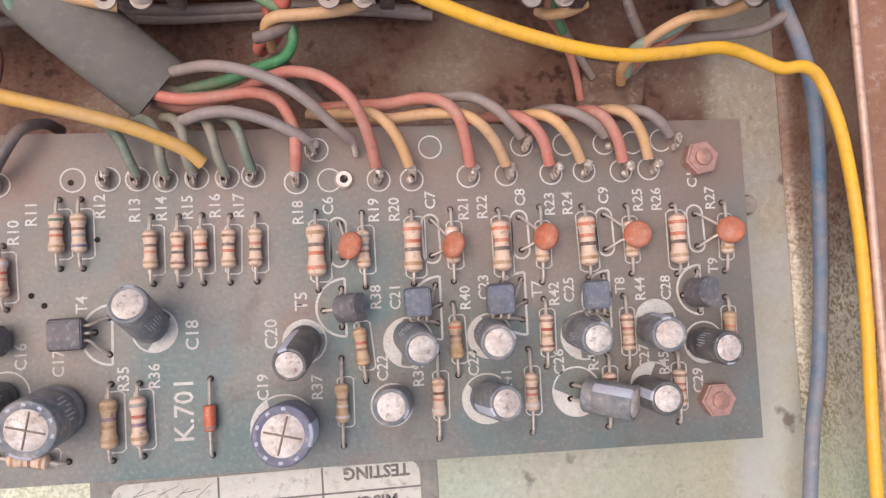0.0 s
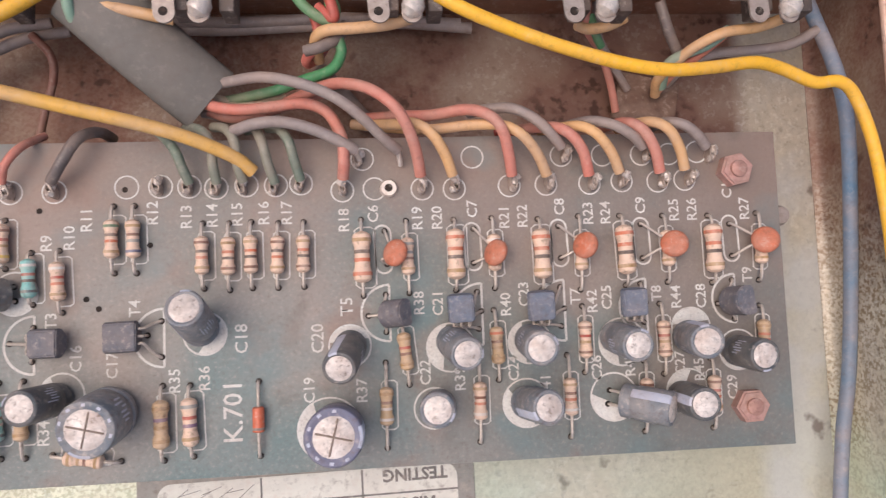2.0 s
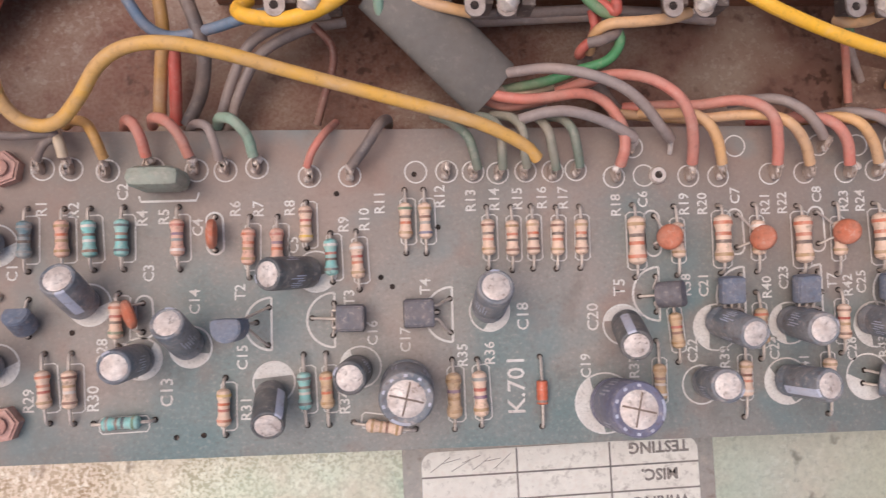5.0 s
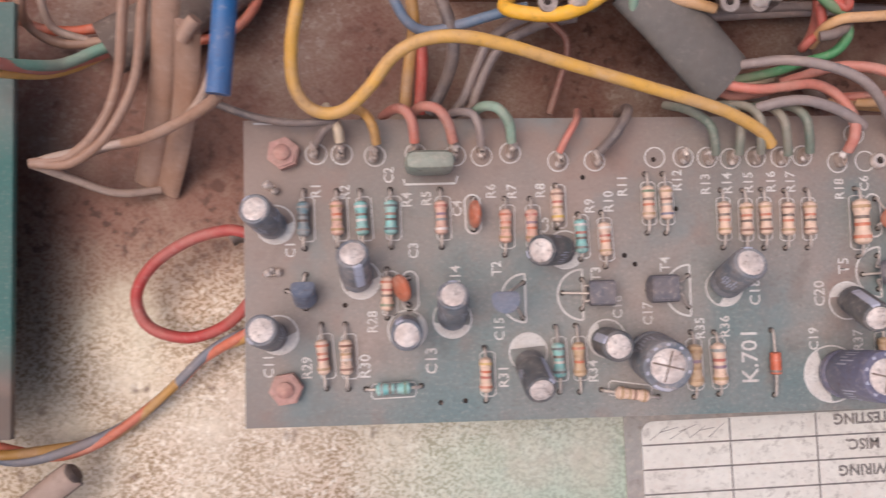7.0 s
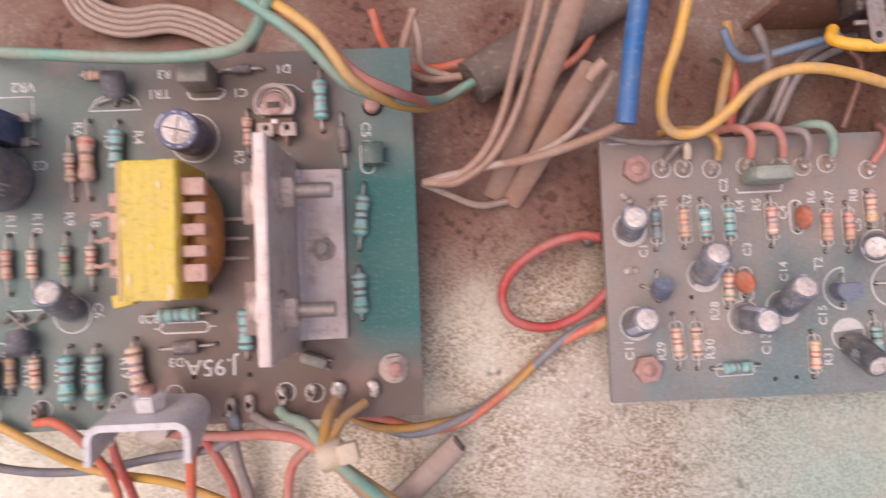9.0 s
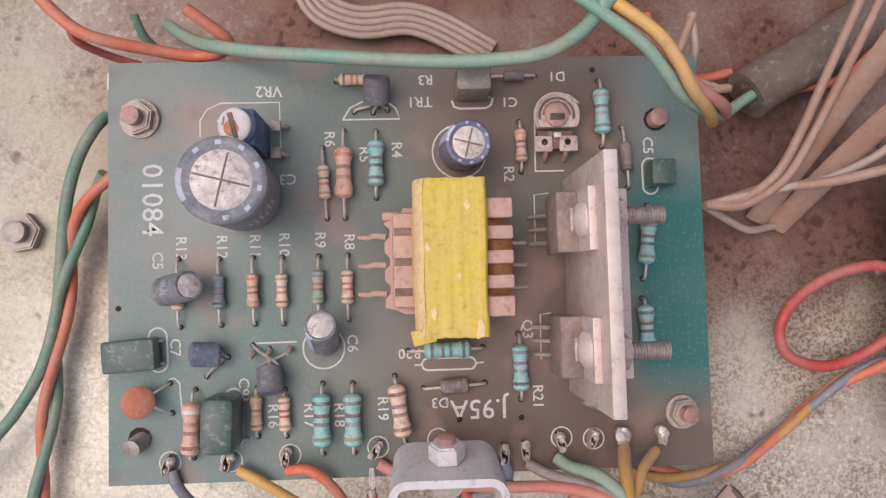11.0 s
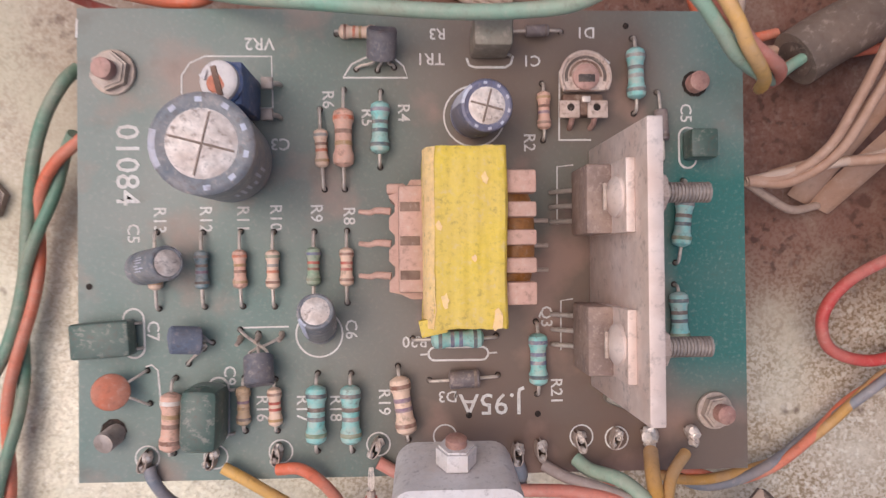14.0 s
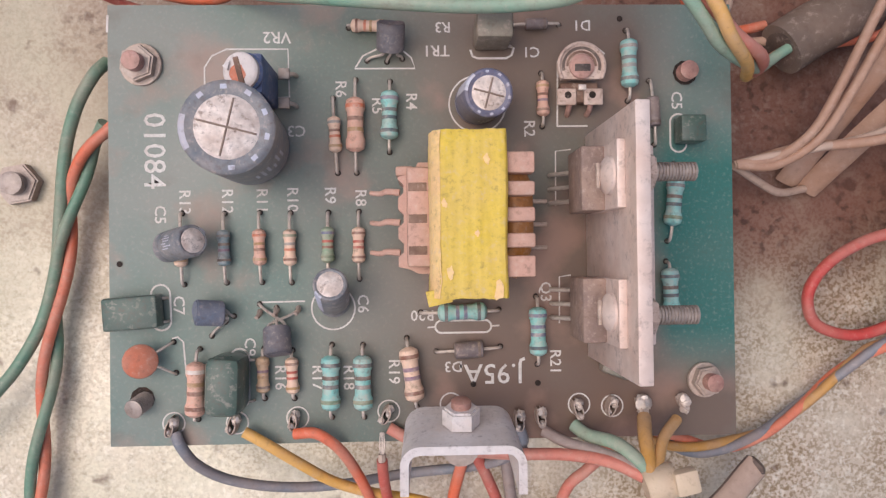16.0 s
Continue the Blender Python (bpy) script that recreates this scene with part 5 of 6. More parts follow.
CLAMP_Z0, CLAMP_Z1 = 9.0, 22.6
lo_ring, hi_ring = channel(9.4, 7.0, 3.4, 1.3), channel(9.6, 7.4, 3.0, 1.3)
n = len(lo_ring)
cv = [(x * .97, y + 4.0, CLAMP_Z0 + (0 if y > -3.6 else 3.0)) for x, y in lo_ring] + [(x, y + .8, CLAMP_Z1) for x, y in hi_ring]
half = n // 2
cf = [(i, (i + 1) % n, n + (i + 1) % n, n + i) for i in range(n)]
cf += [(n + i, n + i + 1, n + n - 2 - i, n + n - 1 - i) for i in range(half - 1)] + [(i + 1, i, n - 1 - i, n - 2 - i) for i in range(half - 1)]
part("bent_strap", (cv, cf), M_BRACKET, cl)
face = Matrix.Translation((0, 2.6, 16.0)) @ Matrix.Rotation(radians(-75), 4, "X")
part("nut", moved(hex_prism(3.0, 3.0, 0), face), M_BRACKET, cl)
part("bolt_end", moved(lathe([(0, 1.6), (.8, 1.6), (1, 1.2)], (0, 0, 2.8), (0, 0, 4.4), 14), face), M_COPPER, cl)
part("post", lathe([(0, 3.0), (1, 3.0)], (0, -1.5, 0), (0, -1.5, 15), 14), M_STEEL, cl)

# ---- square board: white print ----


def mark_b(text, x, y, size=1.8, turn=180):
    word(text, x, y, B2 + .07, size, turn, M_SILK, circuit_board_b, bold=.03)


mark_b("01084", -246.5, 43.0, 3.7, -90)
mark_b("VR2", -224.3, 63.5, 2.0)
mark_b("TR1", -195.4, 61.0, 1.9)
mark_b("R3", -194.2, 65.3, 1.8)
mark_b("C1", -178.0, 60.7, 1.8)
mark_b("D1", -168.6, 65.6, 1.8)
mark_b("C3", -220.9, 46.5, 1.9)
mark_b("J.95A.", -186.2, 2.1, 3.4)
mark_b("D3", -193.0, 3.4, 1.8)
mark_b("R20", -198.5, 12.8, 1.8)
for text, x, y in (("R13", -241.1, 33.7), ("R12", -233.5, 33.8), ("R11", -227.3, 33.8), ("R10", -221.8, 34.0), ("R9", -215.0, 34.7), ("R8", -209.5, 34.2), ("C5", -245.5, 31.5), ("C7", -242.3, 15.2),
                   ("C6", -209.3, 15.0), ("R4", -200.1, 51.7), ("R5", -206.3, 50.9), ("R6", -212.9, 54.0), ("R2", -178.6, 46.6), ("R19", -203.8, 2.6), ("R18", -212.0, 1.7), ("R17", -217.6, 1.8), ("R16", -224.3, 1.9), ("C5", -151.3, 51.6), ("R21", -174.4, 3.9), ("Q3", -176.0, 16.7), ("C9", -229.7, 7.5)):
    mark_b(text, x, y, 1.9, -90)
silk_line(circuit_board_b, [(-237.3, 54.9), (-237.3, 58.0), (-236.0, 60.1), (-233.4, 61.3), (-222.3, 61.3), (-222.1, 52.6), (-226.4, 52.4)], B2, .3)
silk_line(circuit_board_b, [(-210.3, 57.7), (-199.3, 57.7), (-200.0, 59.7), (-201.6, 61.0), (-205.9, 61.4), (-208.8, 60.0), (-210.0, 58.1)], B2, .3, True)
silk_line(circuit_board_b, [(-189.2, 61.1), (-188.8, 59.9), (-187.8, 59.5), (-182.6, 59.5), (-181.6, 60.1), (-181.2, 61.5)], B2, .4)
silk_line(circuit_board_b, [(-173.4, 46.9), (-173.2, 58.8), (-171.8, 60.9), (-169.1, 62.2), (-166.5, 61.9), (-164.4, 60.2)], B2, .3)
silk_line(circuit_board_b, [(-173.4, 47.0), (-167.8, 47.0)], B2, .3)
silk_slot(circuit_board_b, -191.1, 10.6, B2, 10.2, 2.2, 0)
silk_line(circuit_board_b, [(-197.6, 10.5), (-196.1, 10.6)], B2, .3)
silk_line(circuit_board_b, [(-186.0, 10.6), (-184.5, 10.7)], B2, .3)
silk_slot(circuit_board_b, -151.0, 45.6, B2, 3.0, 7.0, 0)
silk_slot(circuit_board_b, -245.4, 14.8, B2, 3.4, 8.2, 2)
silk_slot(circuit_board_b, -231.5, 1.9, B2, 3.4, 10.6, 0)
silk_line(circuit_board_b, [(-241.0, 2.5), (-241.5, 8.6), (-242.5, 9.5), (-243.5, 9.2)], B2, .3)
silk_line(circuit_board_b, [(-228.1, 15.5), (-219.7, 15.6)], B2, .3)
silk_ring(circuit_board_b, -214.6, 14.3, B2, 3.9, .3)
silk_ring(circuit_board_b, -188.0, 51.1, B2, 5.2, .3)
silk_line(circuit_board_b, [(-254.5, 67.5), (-254.6, 64.4)], B2, .4)
silk_line(circuit_board_b, [(-173.9, 32.4), (-173.8, 42.4), (-171.0, 42.7)], B2, .25)
silk_line(circuit_board_b, [(-173.5, 10.9), (-173.4, 19.4), (-171.3, 19.7)], B2, .25)
for rx, ry in [(-243.3, -6.0), (-232.0, -6.1), (-221.2, -5.4), (-204.8, -4.5), (-164.0, -4.3), (-170.1, -3.9), (-193.5, -3.4)]:
    silk_ring(circuit_board_b, rx, ry, B2, 1.95, .26)
for hx, hy in [(-189.4, 0.1), (-177.6, 0.1), (-161.6, 66.7), (-243.2, 8.6), (-242.8, 3.1), (-252.7, 22.7)]:
    hole(hx, hy, B2, .55)
hole(-149.6, 56.7, B2, 2.3)
hole(-248.8, -1.5, B2, 2.2)
for rx, ry in [(-243.3, -6.2), (-232.5, -6.2), (-221.7, -5.6), (-205.2, -4.9), (-164.5, -4.0)]:
    terminal(rx, ry, B2, -12, 2.6, 3.2)
for rx, ry in [(-181.3, -6.4), (-177.4, -5.9), (-170.6, -4.6)]:
    terminal(rx, ry, B2, 8, 2.8, 3.4)
for rx, ry, q in [(-158.9, -4.1, 1.5), (-151.3, -3.9, 1.25)]:
    terminal(rx, ry, B2, 25, 2.6, 2.8, q)

hole_marks(circuit_board_a, B1)
hole_marks(circuit_board_b, B2)

# ---- solder tags of the long board ----
for tx, ty in [(-16.6, 40.1), (-11.7, 40.0), (-7.0, 39.9), (-2.6, 39.8), (2.8, 39.7), (7.2, 40.1), (14.5, 39.2), (17.3, 44.1), (28.4, 39.2), (34.2, 39.4), (44.6, 39.4), (51.2, 39.3)]:
    terminal(tx, ty - .6, B1, 8, 2.4, 2.5)
for tx, ty in [(54.3, 44.3), (59.2, 39.3), (64.8, 39.5), (69.6, 44.0), (72.3, 39.3), (77.3, 39.6), (81.3, 43.8)]:
    terminal(tx, ty - .6, B1, -6, 2.4, 2.5)
for tx, ty in [(-87.0, 42.0), (-82.1, 42.0), (-75.9, 41.3), (-68.6, 41.8), (-60.8, 41.8), (-55.6, 41.5), (-50.0, 41.6), (-40.7, 39.8), (-33.7, 39.8)]:
    terminal(tx, ty - .6, B1, 8, 2.4, 2.5)

eyelet = thing("solder_eyelet", 22.6, 38.4, B1, "bright tinned eyelet standing open on the board", "eyelet")
part("ring", lathe([(0, 1.5), (.3, 1.65), (1, 1.35)], (0, 0, 0), (0, 0, 1.0), 20), M_SOLDER, eyelet)
# the bore's inner shade, drawn as a dark cap
part("bore", lathe([(0, .75), (1, .7)], (0, 0, .9), (0, 0, 1.04), 14), M_HOLE, eyelet)
for tx, ty, q in [(-94.9, 34.7, 84), (-94.6, 18.9, 96)]:
    terminal(tx, ty, B1, q, 1.0, 2.6)

# ---- wires along the back edge of the long board ----
wire([(-33.3, 40.4, 12.5), (-30.6, 43.5, 14.5), (-28.3, 47.3, 14), (-26.9, 49.5, 9), (-26.6, 49.8, 3)], "dark", 0.95)
wire([(-10.9, 39.7, 12.5), (-11.7, 42.1, 14), (-12.9, 45.2, 14.5), (-15.7, 48.3, 12), (-18.4, 50.6, 7)], "sage")
wire([(-6.4, 39.6, 12.5), (-6.7, 42.4, 14), (-7.0, 46.1, 14.5), (-8.9, 48.6, 13), (-11.9, 50.0, 9), (-13.8, 50.1, 5)], "sage")
wire([(-2.0, 39.8, 12.5), (-2.7, 42.4, 14), (-3.0, 46.0, 14.5), (-4.7, 48.7, 13), (-7.6, 50.1, 9)], "sage")
wire([(3.3, 39.4, 12.5), (2.4, 42.3, 14), (1.5, 46.0, 14.5), (-0.1, 49.0, 12), (-2.2, 49.9, 7)], "sage")
wire([(7.6, 39.8, 12.5), (6.8, 42.7, 14), (5.9, 46.1, 14.5), (4.2, 48.5, 13), (1.7, 50.0, 8)], "sage")
wire([(14.8, 39.9, 13), (15.1, 42.6, 15), (14.9, 46.1, 15), (13.7, 49.3, 14), (11.8, 51.8, 13), (8.0, 53.0, 13), (2.0, 52.3, 13), (-2.6, 52.0, 13), (-6.8, 52.9, 12), (-9.9, 54.6, 10)], "rose", 1.0)
wire([(17.1, 44.3, 14.5), (15.2, 45.3, 15.5), (10.7, 47.5, 16), (5.3, 49.0, 16), (0.7, 48.8, 16), (-3.3, 48.1, 14)], "grey", 1.0, bare=[(17.7, 42.9, 11)])
wire([(24.4, 44.5, 13), (22.1, 46.0, 15), (17.4, 50.0, 18), (13.0, 52.8, 19), (7.5, 55.2, 18), (1.7, 56.7, 16), (-3.5, 57.0, 13), (-8.0, 57.1, 10)], "grey", 0.95, bare=[(24.8, 42.3, 11)])
wire([(28.1, 40.1, 13), (27.4, 43.4, 15.5), (26.0, 47.1, 18), (23.8, 50.6, 19), (20.2, 53.7, 18), (16.4, 55.4, 16), (12.3, 56.1, 13), (4.9, 54.6, 8)], "rose", 1.0)
wire([(33.7, 40.0, 13), (32.2, 43.5, 15), (30.1, 46.6, 16), (27.4, 48.7, 15), (24.5, 49.4, 12), (20.5, 50.4, 8)], "peach", 0.95)
wire([(44.1, 39.8, 13), (43.3, 43.3, 15), (42.0, 47.3, 16.5), (39.7, 49.9, 16), (36.1, 51.3, 14), (30.4, 51.2, 11), (24.5, 51.9, 8), (18.3, 52.3, 5)], "rose", 1.0)
wire([(50.3, 39.7, 13), (48.3, 43.2, 15), (45.4, 46.4, 16), (42.2, 48.2, 15), (37.1, 48.8, 13), (30.4, 48.9, 10), (22.4, 50.1, 7), (16.3, 51.3, 5)], "peach", 0.95)
wire([(53.2, 44.6, 13), (51.0, 46.7, 14.5), (48.1, 49.3, 15), (44.4, 51.4, 14), (40.3, 52.1, 11), (37.6, 52.2, 8)], "grey", 0.95)
wire([(57.9, 39.5, 13), (56.7, 43.2, 14.5), (54.8, 46.0, 15), (52.6, 47.8, 14), (50.2, 48.7, 11), (46.8, 49.3, 7)], "rose", 1.0)
wire([(63.5, 39.9, 13), (61.7, 43.1, 14.5), (59.1, 46.1, 15.5), (56.5, 47.9, 14.5), (53.8, 48.6, 11), (51.2, 49.0, 6)], "peach", 0.95)
wire([(68.0, 44.4, 13), (65.8, 46.0, 14.5), (62.3, 47.9, 15), (58.9, 49.2, 13), (56.8, 49.7, 9), (54.6, 49.7, 5)], "grey", 0.95)
wire([(70.9, 39.8, 13), (69.6, 43.5, 14.5), (67.7, 46.7, 15), (65.6, 48.5, 14), (63.8, 49.3, 10), (62.0, 49.4, 5)], "rose", 1.0)
wire([(75.5, 40.2, 13), (74.1, 43.9, 14.5), (71.9, 46.9, 15.5), (69.5, 48.5, 14.5), (67.1, 49.0, 11), (66.0, 49.3, 6)], "peach", 0.95)
wire([(79.7, 44.2, 13), (77.5, 46.1, 14.5), (74.9, 47.8, 15), (72.6, 48.8, 13), (71.8, 49.2, 8), (71.0, 49.2, 4)], "grey", 0.95)
wire([(51.2, 49.7, 9), (48.7, 49.2, 8), (46.5, 49.3, 6), (43.1, 49.7, 4)], "crimson", 0.9)

# ---- grey sleeve with the bundle ----
bundle = solid("cable_sleeve", tube([(-27.1, 71.6, 17), (-21.4, 66.3, 16), (-15.9, 61.4, 14), (-11.0, 57.2, 12), (-7.6, 54.4, 10.5)], 6.2, 24, 5, .42), M_SHRINK, "grey heat-shrink sleeve round a bundle of wires", "cable sleeve")
wire([(-8.3, 55.4, 9), (-4.8, 54.9, 8), (-0.2, 55.0, 7), (4.5, 56.3, 6)], "cream", .8)
wire([(-6.7, 54.7, 8), (-2.9, 55.5, 8), (3.1, 56.5, 9), (8.1, 58.0, 10), (13.2, 59.2, 12), (15.1, 61.5, 14), (14.6, 64.0, 15), (13.7, 66.9, 15), (13.2, 72.3, 14)], "bright_green", 0.95)
wire([(-8.6, 53.2, 8), (-4.8, 51.9, 8), (-0.8, 52.2, 9), (3.1, 53.1, 9), (8.8, 55.4, 8), (12.5, 57.2, 6)], "rose", .9)
wire([(-9.9, 53.3, 7), (-6.0, 52.4, 7), (-1.4, 52.4, 6), (3.3, 52.5, 5)], "grey", .9)
wire([(10.7, 68.3, 13), (11.4, 64.2, 12), (9.1, 61.8, 11), (9.2, 61.4, 9), (11.4, 63.8, 8), (12.9, 67.9, 8), (13.5, 73.1, 8)], "red", .95)
wire([(9.1, 61.5, 15), (11.9, 61.9, 16), (14.6, 63.8, 15), (15.9, 66.8, 13)], "dark", 1.0)
wire([(27.0, 66.3, 17), (23.2, 64.9, 18), (17.7, 64.3, 18), (12.5, 64.2, 17), (10.7, 63.4, 14), (11.0, 61.9, 9)], "peach", 1.0, bare=[(28.9, 66.9, 17)])
wire([(11.1, 60.9, 6), (13.9, 59.2, 0), (17.4, 55.4, -2), (19.9, 52.9, -3)], "dark", 1.6, "dark grey sleeved cable on the chassis floor")
wire([(-19.9, 73.2, 0), (-7.7, 72.5, 0), (3.7, 72.9, 0), (16.4, 73.4, 0), (37.9, 72.6, -1)], "grey", 1.1, "grey sleeved cable lying along the floor")
wire([(-21.2, 71.9, -1), (-7.9, 71.4, -1), (7.8, 72.2, -1), (24.9, 72.8, -1), (40.1, 71.7, -1)], "grey", 1.1, "grey sleeved cable lying along the floor")

# ---- big yellow wire and blue wire by the side wall ----
wire([(30.4, 64.8, 30), (35.4, 62.1, 30), (43.1, 59.3, 29), (51.9, 56.7, 28), (61.0, 54.7, 27), (68.6, 54.1, 26), (77.0, 55.2, 24), (84.8, 56.6, 22), (90.8, 56.2, 20), (97.3, 54.0, 19), (101.9, 54.1, 19), (105.4, 51.6, 18), (109.2, 42.8, 16.6), (112.0, 27.0, 15), (112.1, 11.0, 15), (111.6, -2.5, 15), (111.2, -17.8, 15), (111.2, -31.0, 15)], "yellow", 1.1, "thick bright yellow insulated wire")
wire([(105.0, 76.6, 6), (106.2, 70.6, 7), (107.7, 62.0, 9), (108.0, 53.8, 11), (109.1, 45.5, 10), (111.2, 33.4, 6), (112.0, 17.5, 3), (110.9, 1.3, 2), (108.7, -10.3, 2), (106.9, -24.8, 2), (106.0, -35.0, 2)], "blue", 1.35, "dull blue insulated wire along the wall")
wire([(65.7, 67.7, 14), (62.6, 66.2, 14), (59.3, 66.0, 13), (57.8, 67.5, 11)], "peach", 1.0)
wire([(60.3, 72.4, 10), (60.6, 67.9, 8), (64.2, 65.2, 4), (67.6, 60.2, -1), (69.0, 55.1, -3)], "rose", .8)
wire([(62.5, 73.3, 8), (63.3, 67.6, 6), (66.9, 63.7, 2), (71.3, 59.4, -2)], "grey", .8)
wire([(61.0, 70.2, 9), (61.9, 66.4, 9), (63.4, 65.1, 7)], "bright_green", .8)
wire([(95.4, 67.3, 15), (90.5, 65.9, 14), (84.6, 65.3, 13), (80.1, 63.5, 11), (78.0, 62.0, 8), (75.8, 59.9, 3), (76.6, 57.9, -1)], "peach", 1.0, bare=[(96.5, 68.2, 16)])
wire([(86.7, 66.7, 11), (82.7, 64.1, 10), (78.7, 62.7, 9), (76.5, 61.6, 6), (77.1, 58.9, 1)], "mint", 1.0)
wire([(106.0, 67.7, 8), (100.7, 65.2, 7), (93.3, 64.5, 6), (85.9, 64.1, 5), (80.6, 61.8, 4), (78.6, 59.8, 0)], "grey", 1.0)
wire([(74.1, 72.4, 10), (75.8, 67.5, 9), (78.8, 63.8, 6)], "dark", 1.0)
wire([(86.5, 66.4, 9), (81.7, 62.9, 7), (78.7, 61.0, 3), (76.8, 58.7, 0)], "orange", 1.0)
clip_tab = solid("cable_tie_block", box(-6.5, -5, 0, 6.5, 5, 2.2, .6, -12), M_GRIMY, "brown rusty clip plate on the chassis floor", "clip", at=((75.6, 57.4, -5)))

# ---- connectors along the back of the long board ----
def connector(x, y, z, wide):
    t = thing("socket", x, y, z, "black panel socket with pale solder lugs", "socket", "sockets along the chassis back")
    part("housing", joined(box(-wide * .3, 4.5, -8, wide * .5, 10.2, -1, .5), box(-1.6, -.6, -6, 1.2, 4, -.4, .3), box(6.0, -.8, -6, 8.4, 4, -.4, .3)), M_BLACK, t)
    for xx, turn in ((-2.2, 4), (3.4, -6)):
        lug = [(-1.7, 6), (1.7, 6)] + arc(0, -1.6, 1.7, 0, -180, 10)
        plate_geo = moved(prism(lug, 0, .5), Matrix.Translation((xx, 0, .6)) @ Matrix.Rotation(radians(turn), 4, "Z"))
        tab = part("lug", plate_geo, M_STEEL, t)
        # lug hole drawn by a dark disc in place of shade
        part("eyelet", moved(lathe([(0, .75), (1, .75)], (0, -1.4, .45), (0, -1.4, .56), 12), Matrix.Translation((xx, 0, .6))), M_HOLE, tab)
    part("solder", lathe([(0, .8), (.3, 1.9), (.7, 1.7), (1, .6)], (2.4, -2.2, .8), (4.6, 1.0, 1.6), 12), M_SOLDER, t)
    part("crossbar", box(-6.5, 1.0, -.6, -3.4, 2.0, .4, .2), M_STEEL, t)
    return t


rail = solid("wall_back_panel", box(-60, 76.2, FLOOR + .02, 112, 77.8, 26, .3), M_WALL, "rusty sheet-metal panel that carries the sockets", "panel", kind="structure")
for sx in (-42.5, -9.8, 23.8, 56.0, 88.0):
    connector(sx, 66.5, 22, 17)
wire([(-29.8, 71.0, 20), (-36.4, 65.5, 22), (-42.5, 63.2, 22), (-48.5, 64.2, 20), (-51.5, 66.1, 18), (-50.1, 68.8, 16)], "yellow", 1.3, "thick bright yellow insulated wire")
wire([(-25.3, 69.0, 18), (-21.2, 67.8, 18), (-16.6, 66.8, 18), (-12.0, 66.2, 17)], "peach", 1.0)
wire([(-40.3, 68.7, 4), (-37.1, 65.1, 4), (-36.9, 61.2, 3), (-38.8, 55.1, 2), (-40.2, 50.4, 1)], "brown", .75)
wire([(-28.0, 71.0, 20), (-27.9, 67.6, 19), (-27.7, 65.5, 17)], "mint", .9)
wire([(-37.3, 71.3, 3), (-45.1, 69.4, 4), (-52.1, 65.2, 4), (-55.5, 59.2, 3), (-57.9, 53.4, 1), (-60.3, 51.4, -4)], "grey", 1.0)
wire([(-34.5, 70.1, 2), (-42.4, 68.1, 3), (-50.5, 63.4, 3), (-55.0, 55.3, 2), (-56.3, 51.5, 0), (-58.5, 50.1, -4.5)], "grey", 1.0)
wire([(6.5, 72.8, 16), (9.3, 68.8, 16), (13.2, 66.7, 15), (14.3, 69.2, 15), (11.5, 73.3, 15)], "bright_green", .95)
wire([(12.3, 72.4, 17), (13.6, 69.4, 17), (14.1, 66.8, 16), (11.3, 69.2, 15)], "red", .95)

# ---- wires at the far end of the long board ----
wire([(-0.2, 41.3, 13), (-3.6, 43.8, 15), (-12.5, 47.1, 18), (-27.4, 50.6, 21), (-42.6, 54.0, 24), (-52.1, 56.2, 26), (-60.5, 57.5, 27), (-67.0, 57.2, 26), (-71.9, 55.0, 24), (-76.1, 50.6, 21), (-80.5, 47.5, 18), (-84.6, 47.1, 17), (-87.7, 48.6, 18), (-89.4, 52.0, 20), (-89.2, 57.8, 23), (-87.7, 63.3, 26), (-86.3, 69.9, 28), (-84.6, 78.5, 30)], "amber", 1.15, "long amber-yellow insulated wire looping to the board")
wire([(-82.0, 42.6, 13), (-82.3, 45.0, 14), (-83.5, 47.3, 13), (-84.7, 49.8, 11)], "cream", .9)
wire([(-86.6, 42.3, 12.5), (-84.8, 44.5, 14), (-82.8, 46.0, 14), (-84.2, 46.2, 14.5), (-90.2, 46.0, 14), (-97.4, 47.4, 13), (-103.3, 49.5, 13), (-105.8, 50.8, 13)], "dark", .75)
wire([(-75.3, 42.3, 13), (-75.9, 45.2, 15), (-77.8, 48.0, 14), (-81.5, 49.5, 10), (-85.1, 49.7, 5)], "ochre", .9)
wire([(-68.2, 42.5, 13), (-68.6, 45.6, 15), (-69.9, 47.9, 15), (-71.9, 49.0, 12), (-74.3, 48.9, 6)], "rose", .95)
wire([(-61.0, 42.4, 13), (-62.1, 45.6, 15), (-64.0, 47.9, 16), (-66.7, 48.9, 14), (-68.7, 48.9, 8)], "rose", .95)
wire([(-55.9, 41.8, 13), (-56.3, 44.5, 15), (-57.5, 47.1, 15), (-60.1, 48.3, 12), (-62.4, 48.5, 7)], "grey", .8)
wire([(-50.1, 42.3, 13), (-50.8, 45.5, 15), (-53.0, 48.0, 16), (-55.5, 48.8, 14), (-57.0, 48.6, 9)], "mint", .95)
wire([(-41.0, 40.4, 12.5), (-39.8, 43.0, 14), (-37.8, 46.2, 13), (-36.2, 49.2, 8)], "rose", .7)
wire([(-68.5, 74.8, 6), (-67.8, 67.4, 5), (-68.8, 60.2, 3), (-70.0, 50.8, 0)], "ochre", 1.25)
wire([(-66.5, 65.8, 3), (-66.2, 60.2, 3), (-66.9, 50.8, 0)], "red", 1.2)
wire([(-63.0, 72.8, 8), (-61.0, 67.3, 8), (-60.1, 61.4, 6), (-61.9, 56.0, 2), (-64.9, 50.8, 0)], "dark", 1.3)
